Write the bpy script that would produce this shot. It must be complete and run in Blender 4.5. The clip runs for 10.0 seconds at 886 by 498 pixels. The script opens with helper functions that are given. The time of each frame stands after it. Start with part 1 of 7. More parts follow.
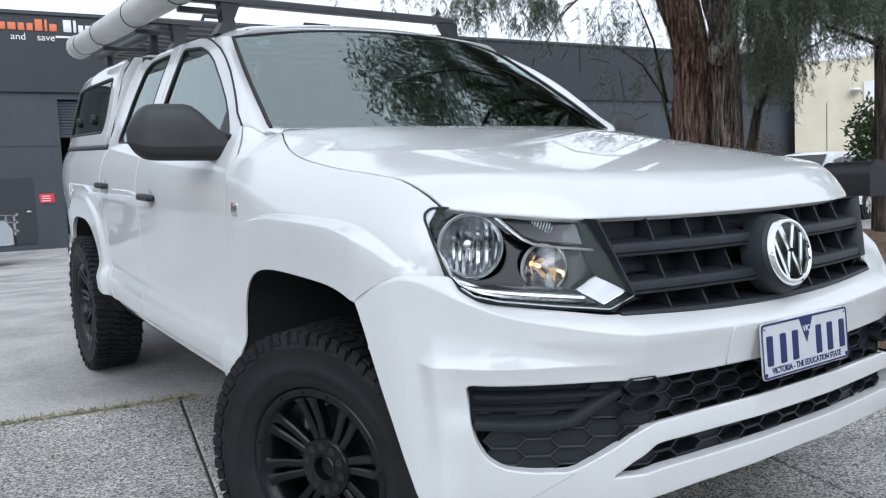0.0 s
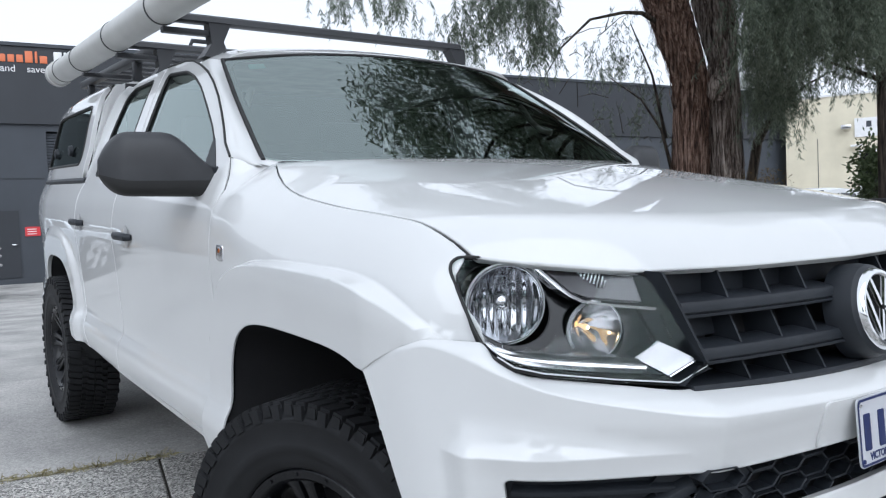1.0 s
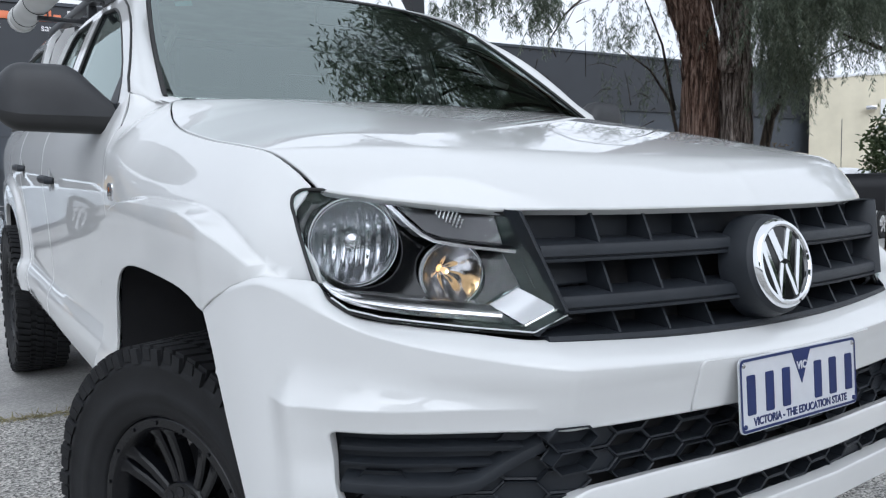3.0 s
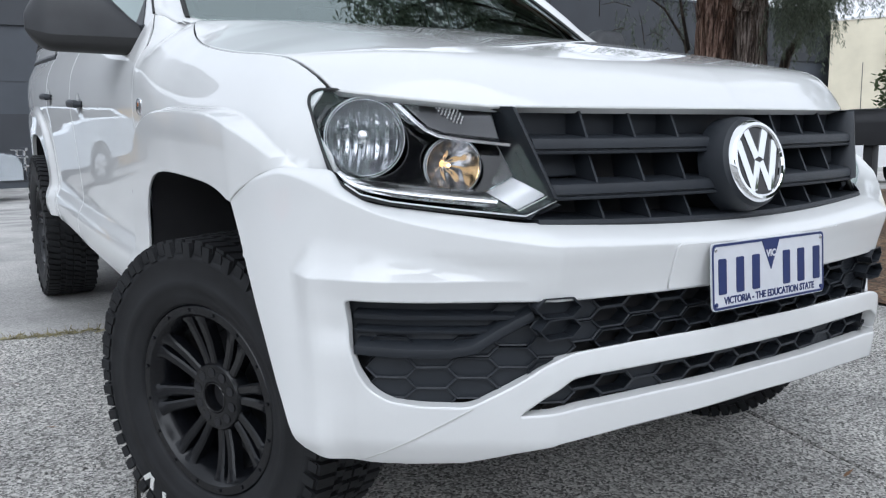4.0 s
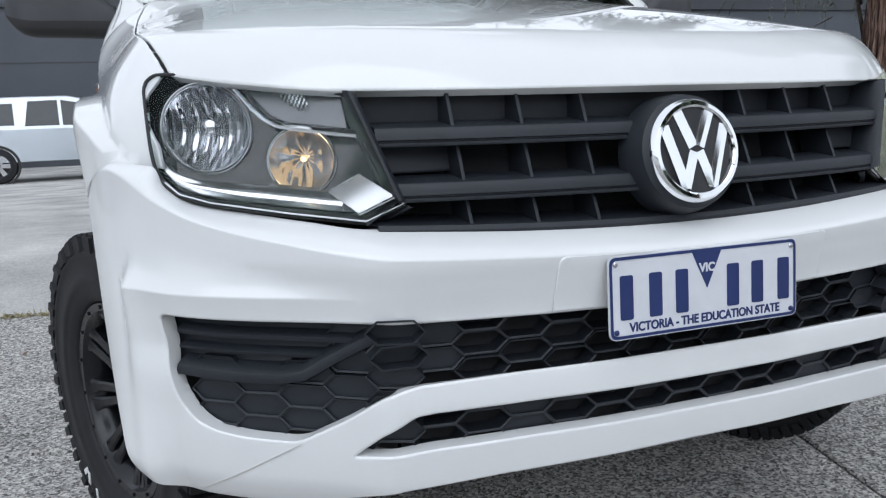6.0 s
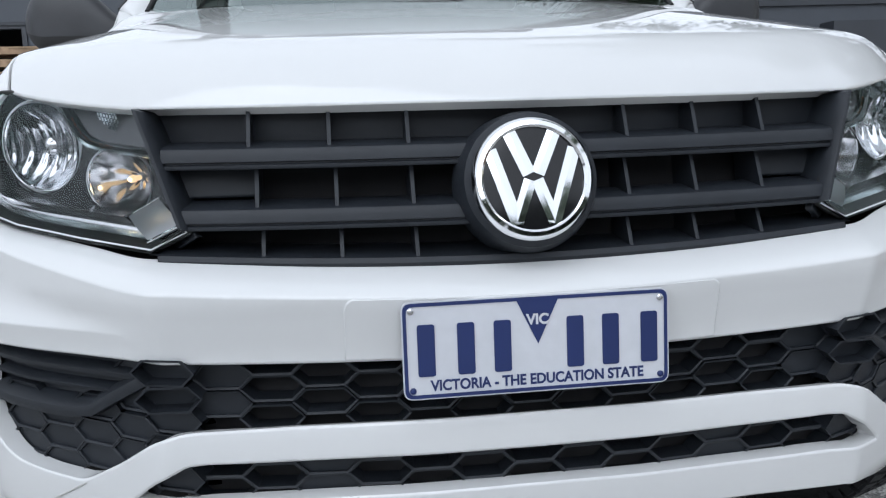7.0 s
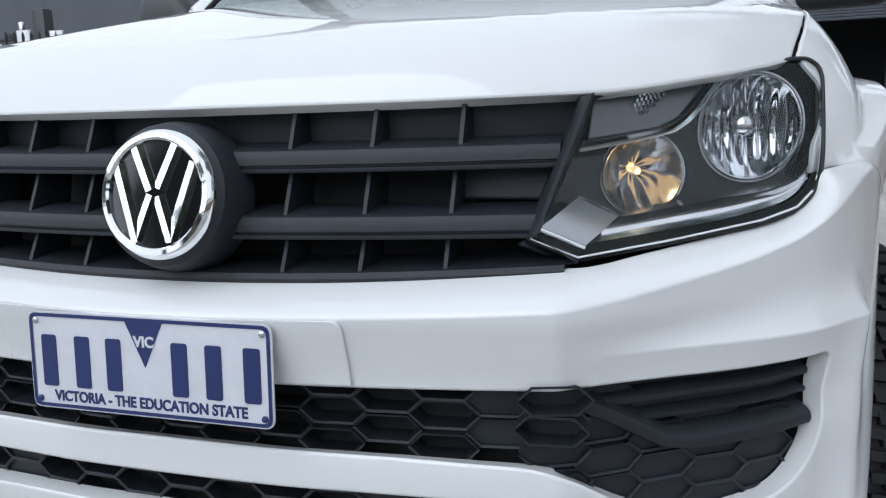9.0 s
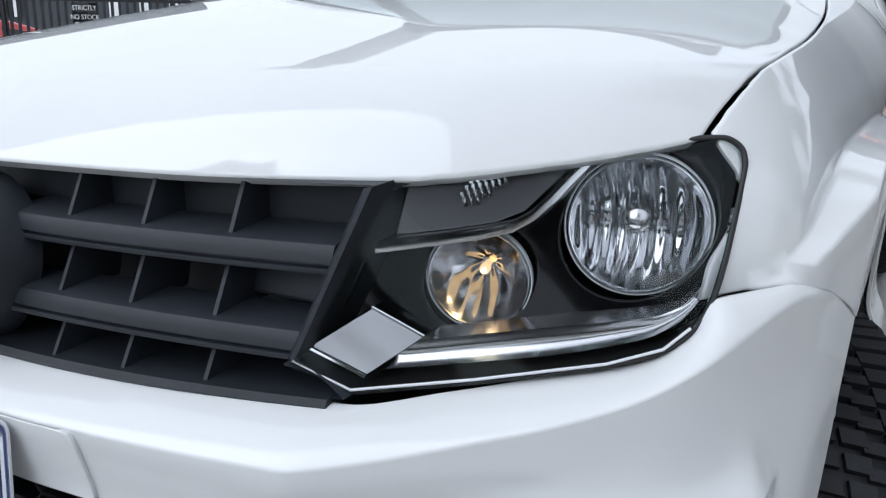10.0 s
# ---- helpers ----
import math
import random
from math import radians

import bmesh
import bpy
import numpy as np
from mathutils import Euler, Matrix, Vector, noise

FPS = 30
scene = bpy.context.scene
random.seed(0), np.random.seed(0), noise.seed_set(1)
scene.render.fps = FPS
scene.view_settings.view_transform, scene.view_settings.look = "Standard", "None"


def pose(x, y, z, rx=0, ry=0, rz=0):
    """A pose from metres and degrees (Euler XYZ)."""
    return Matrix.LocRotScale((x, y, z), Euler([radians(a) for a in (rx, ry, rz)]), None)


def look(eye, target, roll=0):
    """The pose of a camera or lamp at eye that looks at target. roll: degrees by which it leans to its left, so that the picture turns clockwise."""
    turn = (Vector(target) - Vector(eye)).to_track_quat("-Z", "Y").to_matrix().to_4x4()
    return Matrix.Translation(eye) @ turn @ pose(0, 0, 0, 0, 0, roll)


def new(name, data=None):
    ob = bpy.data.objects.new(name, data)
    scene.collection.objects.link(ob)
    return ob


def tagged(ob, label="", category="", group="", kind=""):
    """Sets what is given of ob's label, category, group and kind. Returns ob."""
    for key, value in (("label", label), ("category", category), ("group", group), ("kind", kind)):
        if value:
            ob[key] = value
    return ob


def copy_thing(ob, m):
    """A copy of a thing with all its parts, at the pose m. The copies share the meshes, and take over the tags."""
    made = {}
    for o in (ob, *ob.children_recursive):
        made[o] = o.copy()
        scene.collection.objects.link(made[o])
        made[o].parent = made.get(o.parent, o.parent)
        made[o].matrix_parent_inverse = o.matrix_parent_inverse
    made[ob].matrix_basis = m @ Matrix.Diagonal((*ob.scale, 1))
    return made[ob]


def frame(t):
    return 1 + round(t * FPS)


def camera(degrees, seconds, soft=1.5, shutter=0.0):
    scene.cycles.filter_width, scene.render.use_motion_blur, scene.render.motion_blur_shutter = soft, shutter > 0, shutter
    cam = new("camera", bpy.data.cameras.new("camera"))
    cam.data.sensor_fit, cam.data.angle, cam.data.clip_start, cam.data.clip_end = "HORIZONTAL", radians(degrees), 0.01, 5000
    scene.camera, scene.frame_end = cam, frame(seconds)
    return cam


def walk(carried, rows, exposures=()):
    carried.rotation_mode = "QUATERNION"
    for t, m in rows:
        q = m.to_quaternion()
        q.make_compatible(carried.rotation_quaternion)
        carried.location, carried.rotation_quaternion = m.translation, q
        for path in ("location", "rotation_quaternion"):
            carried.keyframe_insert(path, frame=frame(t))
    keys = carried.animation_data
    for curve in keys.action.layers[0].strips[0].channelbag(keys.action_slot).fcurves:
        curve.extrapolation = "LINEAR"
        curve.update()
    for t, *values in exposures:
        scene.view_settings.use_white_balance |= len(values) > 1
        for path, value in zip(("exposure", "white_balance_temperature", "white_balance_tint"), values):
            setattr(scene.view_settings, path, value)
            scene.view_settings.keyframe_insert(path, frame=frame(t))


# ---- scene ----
# The truck stands nose-down on a sloping driveway: CAR takes its own axes (x across, y back, z up) into the world.
SLOPE = 3.0
CAR = pose(0, 0, 0, SLOPE)

cam = camera(58.6, 10.0, soft=1.2)
PATH = [
    (0.0, -1.8399, -1.0879, 1.2552, -34.64, -7.20, 0.91),
    (0.5, -1.7784, -0.9445, 1.2536, -35.05, -5.83, 0.74),
    (1.0, -1.7123, -0.7738, 1.2603, -35.30, -4.75, 0.64),
    (1.5, -1.6223, -0.6611, 1.2684, -35.37, -3.78, 0.09),
    (2.0, -1.4690, -0.6813, 1.2786, -35.05, -3.97, -0.47),
    (2.5, -1.3617, -0.7625, 1.2410, -34.15, -5.01, -0.81),
    (4.0, -1.4637, -1.0044, 1.0990, -32.74, -10.51, -0.75),
    (4.5, -1.4279, -1.0837, 1.0948, -31.28, -11.83, -0.26),
    (5.0, -1.3018, -1.1254, 1.0989, -29.01, -12.19, 0.19),
    (6.5, -0.5627, -1.0190, 1.1268, -14.43, -12.53, 1.03),
    (7.0, -0.2661, -1.0322, 1.1268, -7.62, -12.20, 1.32),
    (7.5, -0.0696, -1.0200, 1.1251, -2.20, -12.54, 1.55),
    (8.0, 0.1609, -0.9458, 1.1181, 4.63, -12.27, 2.14),
    (8.5, 0.3882, -0.9180, 1.1197, 9.71, -12.55, 2.32),
    (9.0, 0.6760, -0.8325, 1.1392, 17.10, -13.30, 2.66),
    (9.5, 0.8631, -0.6478, 1.1867, 23.32, -14.44, 2.33),
    (10.0, 0.9881, -0.4337, 1.2455, 30.04, -16.26, 1.19),
]
walk(cam, [(t, CAR @ pose(x, y, z, 90 + pitch, roll, yaw)) for t, x, y, z, yaw, pitch, roll in PATH],
     exposures=[(0.0, 0.86, 5680, 9), (1.5, 0.77, 5680, 9), (2.5, 0.71, 5700, 9), (4.0, 0.88, 5720, 9), (5.0, 0.91, 5720, 9), (6.5, 0.76, 5700, 9), (8.0, 0.79, 5680, 9), (10.0, 0.82, 5640, 9)])

# ---- light: an overcast sky and a wide, weak sun ----
world = bpy.data.worlds.new("overcast_sky")
scene.world = world
world.use_nodes = True
wn, wl = world.node_tree.nodes, world.node_tree.links
sky = wn.new("ShaderNodeTexSky")
sky.sky_type, sky.sun_disc = "NISHITA", False
sky.sun_elevation, sky.sun_rotation = radians(39), radians(204)
sky.air_density, sky.dust_density, sky.ozone_density = 1.0, 4.0, 1.0
grey = wn.new("ShaderNodeHueSaturation")
grey.inputs["Saturation"].default_value = 0.15
wl.new(sky.outputs[0], grey.inputs["Color"])
cloud = wn.new("ShaderNodeMixRGB")
cloud.inputs["Fac"].default_value = 0.85
cloud.inputs["Color2"].default_value = (4.10, 4.06, 4.04, 1)
wl.new(grey.outputs[0], cloud.inputs["Color1"])
wl.new(cloud.outputs[0], wn["Background"].inputs["Color"])
wn["Background"].inputs["Strength"].default_value = 0.15

sun = new("sun", bpy.data.lights.new("sun", "SUN"))
sun.data.energy, sun.data.angle, sun.data.color = 1.05, radians(70), (1.0, 0.97, 0.93)
sun.matrix_basis = look((-7.0, -16, 14), (0, 0, 0))


# ---- materials ----
def material(name):
    m = bpy.data.materials.new(name)
    m.use_nodes = True
    return m, m.node_tree.nodes, m.node_tree.links, m.node_tree.nodes["Principled BSDF"]


def noise_node(n, l, scale, detail=4.0, rough=0.55, space="Object"):
    c = n.new("ShaderNodeTexCoord")
    t = n.new("ShaderNodeTexNoise")
    t.inputs["Scale"].default_value, t.inputs["Detail"].default_value, t.inputs["Roughness"].default_value = scale, detail, rough
    l.new(c.outputs[space], t.inputs["Vector"])
    return t


def ramp_node(n, l, source, stops):
    r = n.new("ShaderNodeValToRGB")
    els = r.color_ramp.elements
    while len(els) < len(stops):
        els.new(0.5)
    for e, (p, c) in zip(els, stops):
        e.position, e.color = p, (*c, 1.0)
    l.new(source, r.inputs["Fac"])
    return r


def bump_node(n, l, source, strength, distance, target):
    b = n.new("ShaderNodeBump")
    b.inputs["Strength"].default_value, b.inputs["Distance"].default_value = strength, distance
    l.new(source, b.inputs["Height"])
    l.new(b.outputs[0], target.inputs["Normal"])
    return b


def plain(name, colour, rough, metal=0.0, grain=0.0, grain_scale=200.0, spread=0.25, patch=6.0, coat=0.0, shine=0.5):
    """A surface with soft patches of lighter and darker colour, and a fine grain."""
    m, n, l, p = material(name)
    t = noise_node(n, l, patch, 6.0)
    lo = [c * (1 - spread) for c in colour]
    hi = [min(1.0, c * (1 + spread)) for c in colour]
    r = ramp_node(n, l, t.outputs["Fac"], [(0.3, lo), (0.7, hi)])
    l.new(r.outputs[0], p.inputs["Base Color"])
    p.inputs["Roughness"].default_value, p.inputs["Metallic"].default_value = rough, metal
    p.inputs["Specular IOR Level"].default_value = shine
    p.inputs["Coat Weight"].default_value, p.inputs["Coat Roughness"].default_value = coat, 0.04
    if grain:
        g = noise_node(n, l, grain_scale, 3.0)
        bump_node(n, l, g.outputs["Fac"], grain, 0.002, p)
    return m


def tinted_glass(name, tint, ior=1.5, rough=0.0):
    """A thin pane: what lies behind shows through its tint, and its face mirrors by Fresnel."""
    m, n, l, p = material(name)
    n.remove(p)
    f, a, b, mix = n.new("ShaderNodeFresnel"), n.new("ShaderNodeBsdfTransparent"), n.new("ShaderNodeBsdfGlossy"), n.new("ShaderNodeMixShader")
    f.inputs["IOR"].default_value = ior
    a.inputs["Color"].default_value = (*tint, 1)
    b.inputs["Roughness"].default_value = rough
    b.inputs["Color"].default_value = (0.86, 0.98, 0.95, 1)
    l.new(f.outputs[0], mix.inputs[0])
    l.new(a.outputs[0], mix.inputs[1])
    l.new(b.outputs[0], mix.inputs[2])
    l.new(mix.outputs[0], n["Material Output"].inputs["Surface"])
    return m


PAINT = plain("white_paint", (0.645, 0.648, 0.643), 0.45, spread=0.012, patch=3.0, coat=1.0, shine=0.0)
PAINT.node_tree.nodes["Principled BSDF"].inputs["Coat Roughness"].default_value = 0.012
PAINT.node_tree.nodes["Principled BSDF"].inputs["Coat IOR"].default_value = 1.6
TRIM = plain("black_textured_plastic", (0.016, 0.019, 0.024), 0.46, grain=0.25, grain_scale=900.0, spread=0.15, patch=14.0, shine=0.36)
GLOSS_BLACK = plain("gloss_black", (0.008, 0.008, 0.009), 0.08, spread=0.1)
# Black for hidden parts; on the grille sheets it paints the cavity's shade.
DARK = plain("dark_parts_and_cavity_shade", (0.013, 0.013, 0.015), 0.8, spread=0.3)
CHROME = plain("chrome", (0.86, 0.87, 0.88), 0.045, 1.0, spread=0.03, patch=20.0)
SATIN = plain("satin_silver", (0.62, 0.62, 0.63), 0.22, 1.0, spread=0.05, patch=20.0)
RUBBER = plain("tyre_rubber", (0.012, 0.0125, 0.014), 0.62, grain=0.3, grain_scale=300.0, spread=0.35, patch=9.0, shine=0.28)
WHEEL_BLACK = plain("satin_black_alloy", (0.005, 0.0055, 0.007), 0.24, grain=0.05, spread=0.25, patch=9.0, shine=0.34)
SEAL = plain("rubber_seal", (0.012, 0.012, 0.012), 0.6, spread=0.2)
CABIN = plain("cabin_fabric", (0.035, 0.035, 0.037), 0.85, grain=0.3, grain_scale=400.0)
CABIN_LIGHT = plain("headlining", (0.42, 0.41, 0.39), 0.9)
WINDSCREEN = tinted_glass("windscreen_glass", (0.66, 0.74, 0.70), 3.1)
TINT = tinted_glass("side_glass", (0.45, 0.50, 0.48), 3.8)
DARK_TINT = tinted_glass("canopy_glass", (0.05, 0.05, 0.055), 1.5)
LENS = tinted_glass("headlight_lens", (0.97, 0.975, 0.98), 1.30)
MASK = plain("black_lamp_mask", (0.005, 0.005, 0.006), 0.06, spread=0.1, shine=0.35)
PVC = plain("grey_pvc", (0.50, 0.50, 0.48), 0.45, spread=0.10, patch=4.0)
RACK = plain("black_powder_coat", (0.020, 0.021, 0.024), 0.42, grain=0.08, spread=0.2)


# ---- building helpers ----
def hermite(points):
    """A smooth curve through (x, y) points, with slopes that do not overshoot."""
    xs, ys = np.array([p[0] for p in points], float), np.array([p[1] for p in points], float)
    d = np.diff(ys) / np.diff(xs)
    m = np.concatenate(([d[0]], [0 if a * b <= 0 else 2 * a * b / (a + b) for a, b in zip(d[:-1], d[1:])], [d[-1]]))

    def f(x):
        x = np.clip(np.asarray(x, float), xs[0], xs[-1])
        i = np.clip(np.searchsorted(xs, x) - 1, 0, len(xs) - 2)
        h = xs[i + 1] - xs[i]
        t = (x - xs[i]) / h
        return ((2 * t**3 - 3 * t**2 + 1) * ys[i] + (t**3 - 2 * t**2 + t) * h * m[i]
                + (-2 * t**3 + 3 * t**2) * ys[i + 1] + (t**3 - t**2) * h * m[i + 1])
    return f


def eased(f, x0, x1, sigma):
    """The same curve with its corners rounded over a length sigma."""
    n = 6000
    pad = int(4 * sigma / (x1 - x0) * n) + 1
    h = (x1 - x0) / n
    xs = x0 + h * np.arange(-pad, n + pad + 1)
    ys = np.asarray(f(xs), float)
    ys = np.where(xs > x1, 2 * ys[-pad - 1] - np.asarray(f(2 * x1 - xs), float), ys)
    k = np.exp(-0.5 * (np.arange(-pad, pad + 1) * h / sigma) ** 2)
    out = np.convolve(np.pad(ys, pad, mode="edge"), k / k.sum(), mode="valid")
    return lambda x: np.interp(np.asarray(x, float), xs, out)


def smooth(a, b, x):
    t = np.clip((np.asarray(x, float) - a) / (b - a), 0, 1)
    return t * t * (3 - 2 * t)


def dense(points, step):
    """A closed outline with points no further apart than step."""
    out = []
    for p, q in zip(points, points[1:] + points[:1]):
        k = max(1, math.ceil(math.dist(p, q) / step))
        out += [(p[0] + (q[0] - p[0]) * i / k, p[1] + (q[1] - p[1]) * i / k) for i in range(k)]
    return out


def rounded(points, radius, steps=5):
    """A closed outline with its corners rounded; radius is one number or one for each corner."""
    out, n = [], len(points)
    for i in range(n):
        p, a, b = Vector(points[i]), Vector(points[i - 1]), Vector(points[(i + 1) % n])
        r = radius[i] if isinstance(radius, (list, tuple)) else radius
        if r <= 0:
            out.append(tuple(p))
            continue
        u, v = a - p, b - p
        cut = min(r, u.length * 0.45, v.length * 0.45)
        s, e = p + u.normalized() * cut, p + v.normalized() * cut
        for k in range(steps + 1):
            t = k / steps
            out.append(tuple(s * (1 - t) ** 2 + p * 2 * t * (1 - t) + e * t * t))
    return out


def inside(points, poly):
    x, y = points[:, 0], points[:, 1]
    res = np.zeros(len(points), bool)
    px, py = np.array(poly).T
    qx, qy = np.roll(px, -1), np.roll(py, -1)
    for a, b, c, d in zip(px, py, qx, qy):
        if b != d:
            res ^= ((b > y) != (d > y)) & (x < (c - a) * (y - b) / (d - b) + a)
    return res


def inset(poly, r):
    p = np.array(poly)
    e = np.roll(p, -1, 0) - p
    e /= np.linalg.norm(e, axis=1)[:, None] + 1e-12
    area = np.sum(p[:, 0] * np.roll(p[:, 1], -1) - np.roll(p[:, 0], -1) * p[:, 1])
    n = np.stack((-e[:, 1], e[:, 0]), 1) * (1 if area > 0 else -1)
    m = n + np.roll(n, 1, 0)
    m /= np.maximum(0.5, np.sum(m * m, 1) / 2)[:, None]
    return p + m * r, -m / (np.linalg.norm(m, axis=1)[:, None] + 1e-12)


from mathutils.geometry import delaunay_2d_cdt


def finish(name, verts, faces, mat, parent, label="", normals=None, smooth_all=True):
    me = bpy.data.meshes.new(name)
    me.from_pydata(verts, [], faces)
    me.materials.append(mat)
    if smooth_all:
        me.shade_smooth()
    if normals is not None:
        me.normals_split_custom_set(normals)
    ob = new(name, me)
    if parent is not None:
        ob.parent = parent
    return tagged(ob, label)


def part(name, bm, mat, parent, label="", smooth_angle=35):
    """Links a bmesh as one mesh object under a thing or a part."""
    me = bpy.data.meshes.new(name)
    bmesh.ops.recalc_face_normals(bm, faces=bm.faces)
    bm.to_mesh(me)
    bm.free()
    me.materials.append(mat)
    if smooth_angle:
        me.shade_smooth()
        me.set_sharp_from_angle(angle=radians(smooth_angle))
    ob = new(name, me)
    ob.parent = parent
    return tagged(ob, label)


def shell(name, outline, place, mat, parent, label="", holes=(), step=0.025, thick=0.014, lip=0.004, hint=(0, 2.2, 0.7), mirror=False, lines=()):
    """A sheet-metal panel: an outline (and holes) in a flat chart, laid on a curved surface by place(a, b), with rolled
    edges and a return behind them. Shading follows the true surface."""
    loops = [np.array(dense(list(o), step)) for o in (outline, *holes)]
    pts, edges, spread = [], [], []
    for k, lo in enumerate(loops):
        inner, out = inset([tuple(p) for p in lo], lip if k == 0 else -lip)
        if k:
            out = -out
        for ring, tilt in ((lo, out), (inner, np.zeros_like(out))):
            base = len(pts)
            pts += [tuple(p) for p in ring]
            spread += [tuple(t) for t in tilt]
            edges += [(base + i, base + (i + 1) % len(ring)) for i in range(len(ring))]
    for line in lines:
        q = np.array(line)
        ok = inside(q, loops[0])
        for h in loops[1:]:
            ok &= ~inside(q, h)
        gap = np.array([np.min(np.sum((np.array(pts) - r) ** 2, 1)) > (0.3 * step) ** 2 for r in q])
        ok &= gap
        base = len(pts)
        index = {}
        for i, r in enumerate(q):
            if ok[i]:
                index[i] = len(pts)
                pts.append(tuple(r))
                spread.append((0.0, 0.0))
        edges += [(index[i], index[i + 1]) for i in range(len(q) - 1) if i in index and i + 1 in index]
    lo, hi = loops[0].min(0), loops[0].max(0)
    gx, gy = np.meshgrid(np.arange(lo[0] + step / 2, hi[0], step), np.arange(lo[1] + step / 2, hi[1], step))
    g = np.stack((gx.ravel(), gy.ravel()), 1)
    keep = inside(g, loops[0])
    for h in loops[1:]:
        keep &= ~inside(g, h)
    ring_pts = np.array(pts)
    near = np.array([np.min(np.sum((ring_pts - q) ** 2, 1)) > (0.45 * step) ** 2 for q in g]) if len(g) else keep
    g = g[keep & near]
    pts += [tuple(q) for q in g]
    spread += [(0.0, 0.0)] * len(g)
    v, e, f, ov, _, _ = delaunay_2d_cdt([Vector(p) for p in pts], edges, [], 0, 1e-7)
    P = np.array([tuple(q) for q in v])
    T = np.array([spread[o[0]] if o else (0, 0) for o in ov])
    tri = np.array([tuple(q) for q in f if len(q) == 3])
    cen = P[tri].mean(1)
    ok = inside(cen, loops[0])
    for h in loops[1:]:
        ok &= ~inside(cen, h)
    tri = tri[ok]
    X = np.stack(place(P[:, 0], P[:, 1]), 1)
    d = 1e-4
    da = (np.stack(place(P[:, 0] + d, P[:, 1]), 1) - np.stack(place(P[:, 0] - d, P[:, 1]), 1)) / (2 * d)
    db = (np.stack(place(P[:, 0], P[:, 1] + d), 1) - np.stack(place(P[:, 0], P[:, 1] - d), 1)) / (2 * d)
    N = np.cross(da, db)
    N /= np.linalg.norm(N, axis=1)[:, None] + 1e-12
    if np.sum(N * (X - np.array(hint))) < 0:
        N = -N
    out = da * T[:, :1] + db * T[:, 1:]
    length = np.linalg.norm(out, axis=1)[:, None]
    out = np.where(length > 1e-9, out / np.maximum(length, 1e-9), 0)
    rim = length[:, 0] > 1e-9
    X[rim] -= N[rim] * lip * 0.55
    S = N + out * 1.1
    S /= np.linalg.norm(S, axis=1)[:, None] + 1e-9
    fn = np.cross(X[tri[:, 1]] - X[tri[:, 0]], X[tri[:, 2]] - X[tri[:, 0]])
    flip = np.sum(fn * N[tri[:, 0]], 1) < 0
    tri[flip] = tri[flip][:, ::-1]
    count = {}
    for a, b, c in tri:
        for i, j in ((a, b), (b, c), (c, a)):
            count[(i, j)] = count.get((i, j), 0) + 1
    border = [(i, j) for (i, j) in count if (j, i) not in count]
    verts, faces = [tuple(x) for x in X], [tuple(int(i) for i in t) for t in tri]
    loop_n = [tuple(S[i]) for t in tri for i in t]
    low = {}
    for i, j in border:
        for k in (i, j):
            if k not in low:
                low[k] = len(verts)
                verts.append(tuple(X[k] - N[k] * thick - out[k] * 0.002))
        faces.append((int(j), int(i), low[i], low[j]))
        loop_n += [tuple(out[j] if rim[j] else N[j]), tuple(out[i] if rim[i] else N[i]), tuple(out[i] if rim[i] else N[i]), tuple(out[j] if rim[j] else N[j])]
    made = finish(name, verts, faces, mat, parent, label, loop_n)
    if mirror:
        mv = [(-x, y, z) for x, y, z in verts]
        mf = [fc[::-1] for fc in faces]
        mn, at = [], 0
        for fc in faces:
            k = len(fc)
            mn += [(-a, b, c) for a, b, c in reversed(loop_n[at:at + k])]
            at += k
        finish(name, mv, mf, mat, parent, label, mn)
    return made


def tube_bm(path, radius, sides=12, closed=False, bm=None, flat=1.0):
    """A round bar along a path of points; radius is one number or one a point."""
    bm = bm or bmesh.new()
    pts = [Vector(p) for p in path]
    rings, n = [], len(pts)
    up = Vector((0.13, 0.27, 0.95))
    for i, p in enumerate(pts):
        t = (pts[(i + 1) % n] - pts[i - 1]) if closed else (pts[min(i + 1, n - 1)] - pts[max(i - 1, 0)])
        t.normalize()
        a = t.cross(up).normalized()
        b = a.cross(t).normalized()
        r = radius[i] if isinstance(radius, (list, tuple)) else radius
        rings.append([bm.verts.new(p + a * (r * math.cos(k * 2 * math.pi / sides)) + b * (r * flat * math.sin(k * 2 * math.pi / sides))) for k in range(sides)])
    for i in range(n if closed else n - 1):
        u, w = rings[i], rings[(i + 1) % n]
        for k in range(sides):
            bm.faces.new((u[k], u[(k + 1) % sides], w[(k + 1) % sides], w[k]))
    if not closed:
        bm.faces.new(rings[0])
        bm.faces.new(rings[-1][::-1])
    return bm


def box_bm(lo, hi, bevel=0.0, bm=None, m=None, segments=2):
    bm = bm or bmesh.new()
    made = bmesh.ops.create_cube(bm, size=1.0)["verts"]
    c = [(a + b) / 2 for a, b in zip(lo, hi)]
    s = [b - a for a, b in zip(lo, hi)]
    for v in made:
        v.co = Vector((v.co.x * s[0] + c[0], v.co.y * s[1] + c[1], v.co.z * s[2] + c[2]))
    if bevel:
        es = list({e for v in made for e in v.link_edges})
        got = bmesh.ops.bevel(bm, geom=es, offset=bevel, segments=segments, affect="EDGES", profile=0.6)
        made = list({v for f in got["faces"] for v in f.verts} | {v for v in made if v.is_valid})
    if m is not None:
        bmesh.ops.transform(bm, matrix=m, verts=[v for v in made if v.is_valid])
    return bm


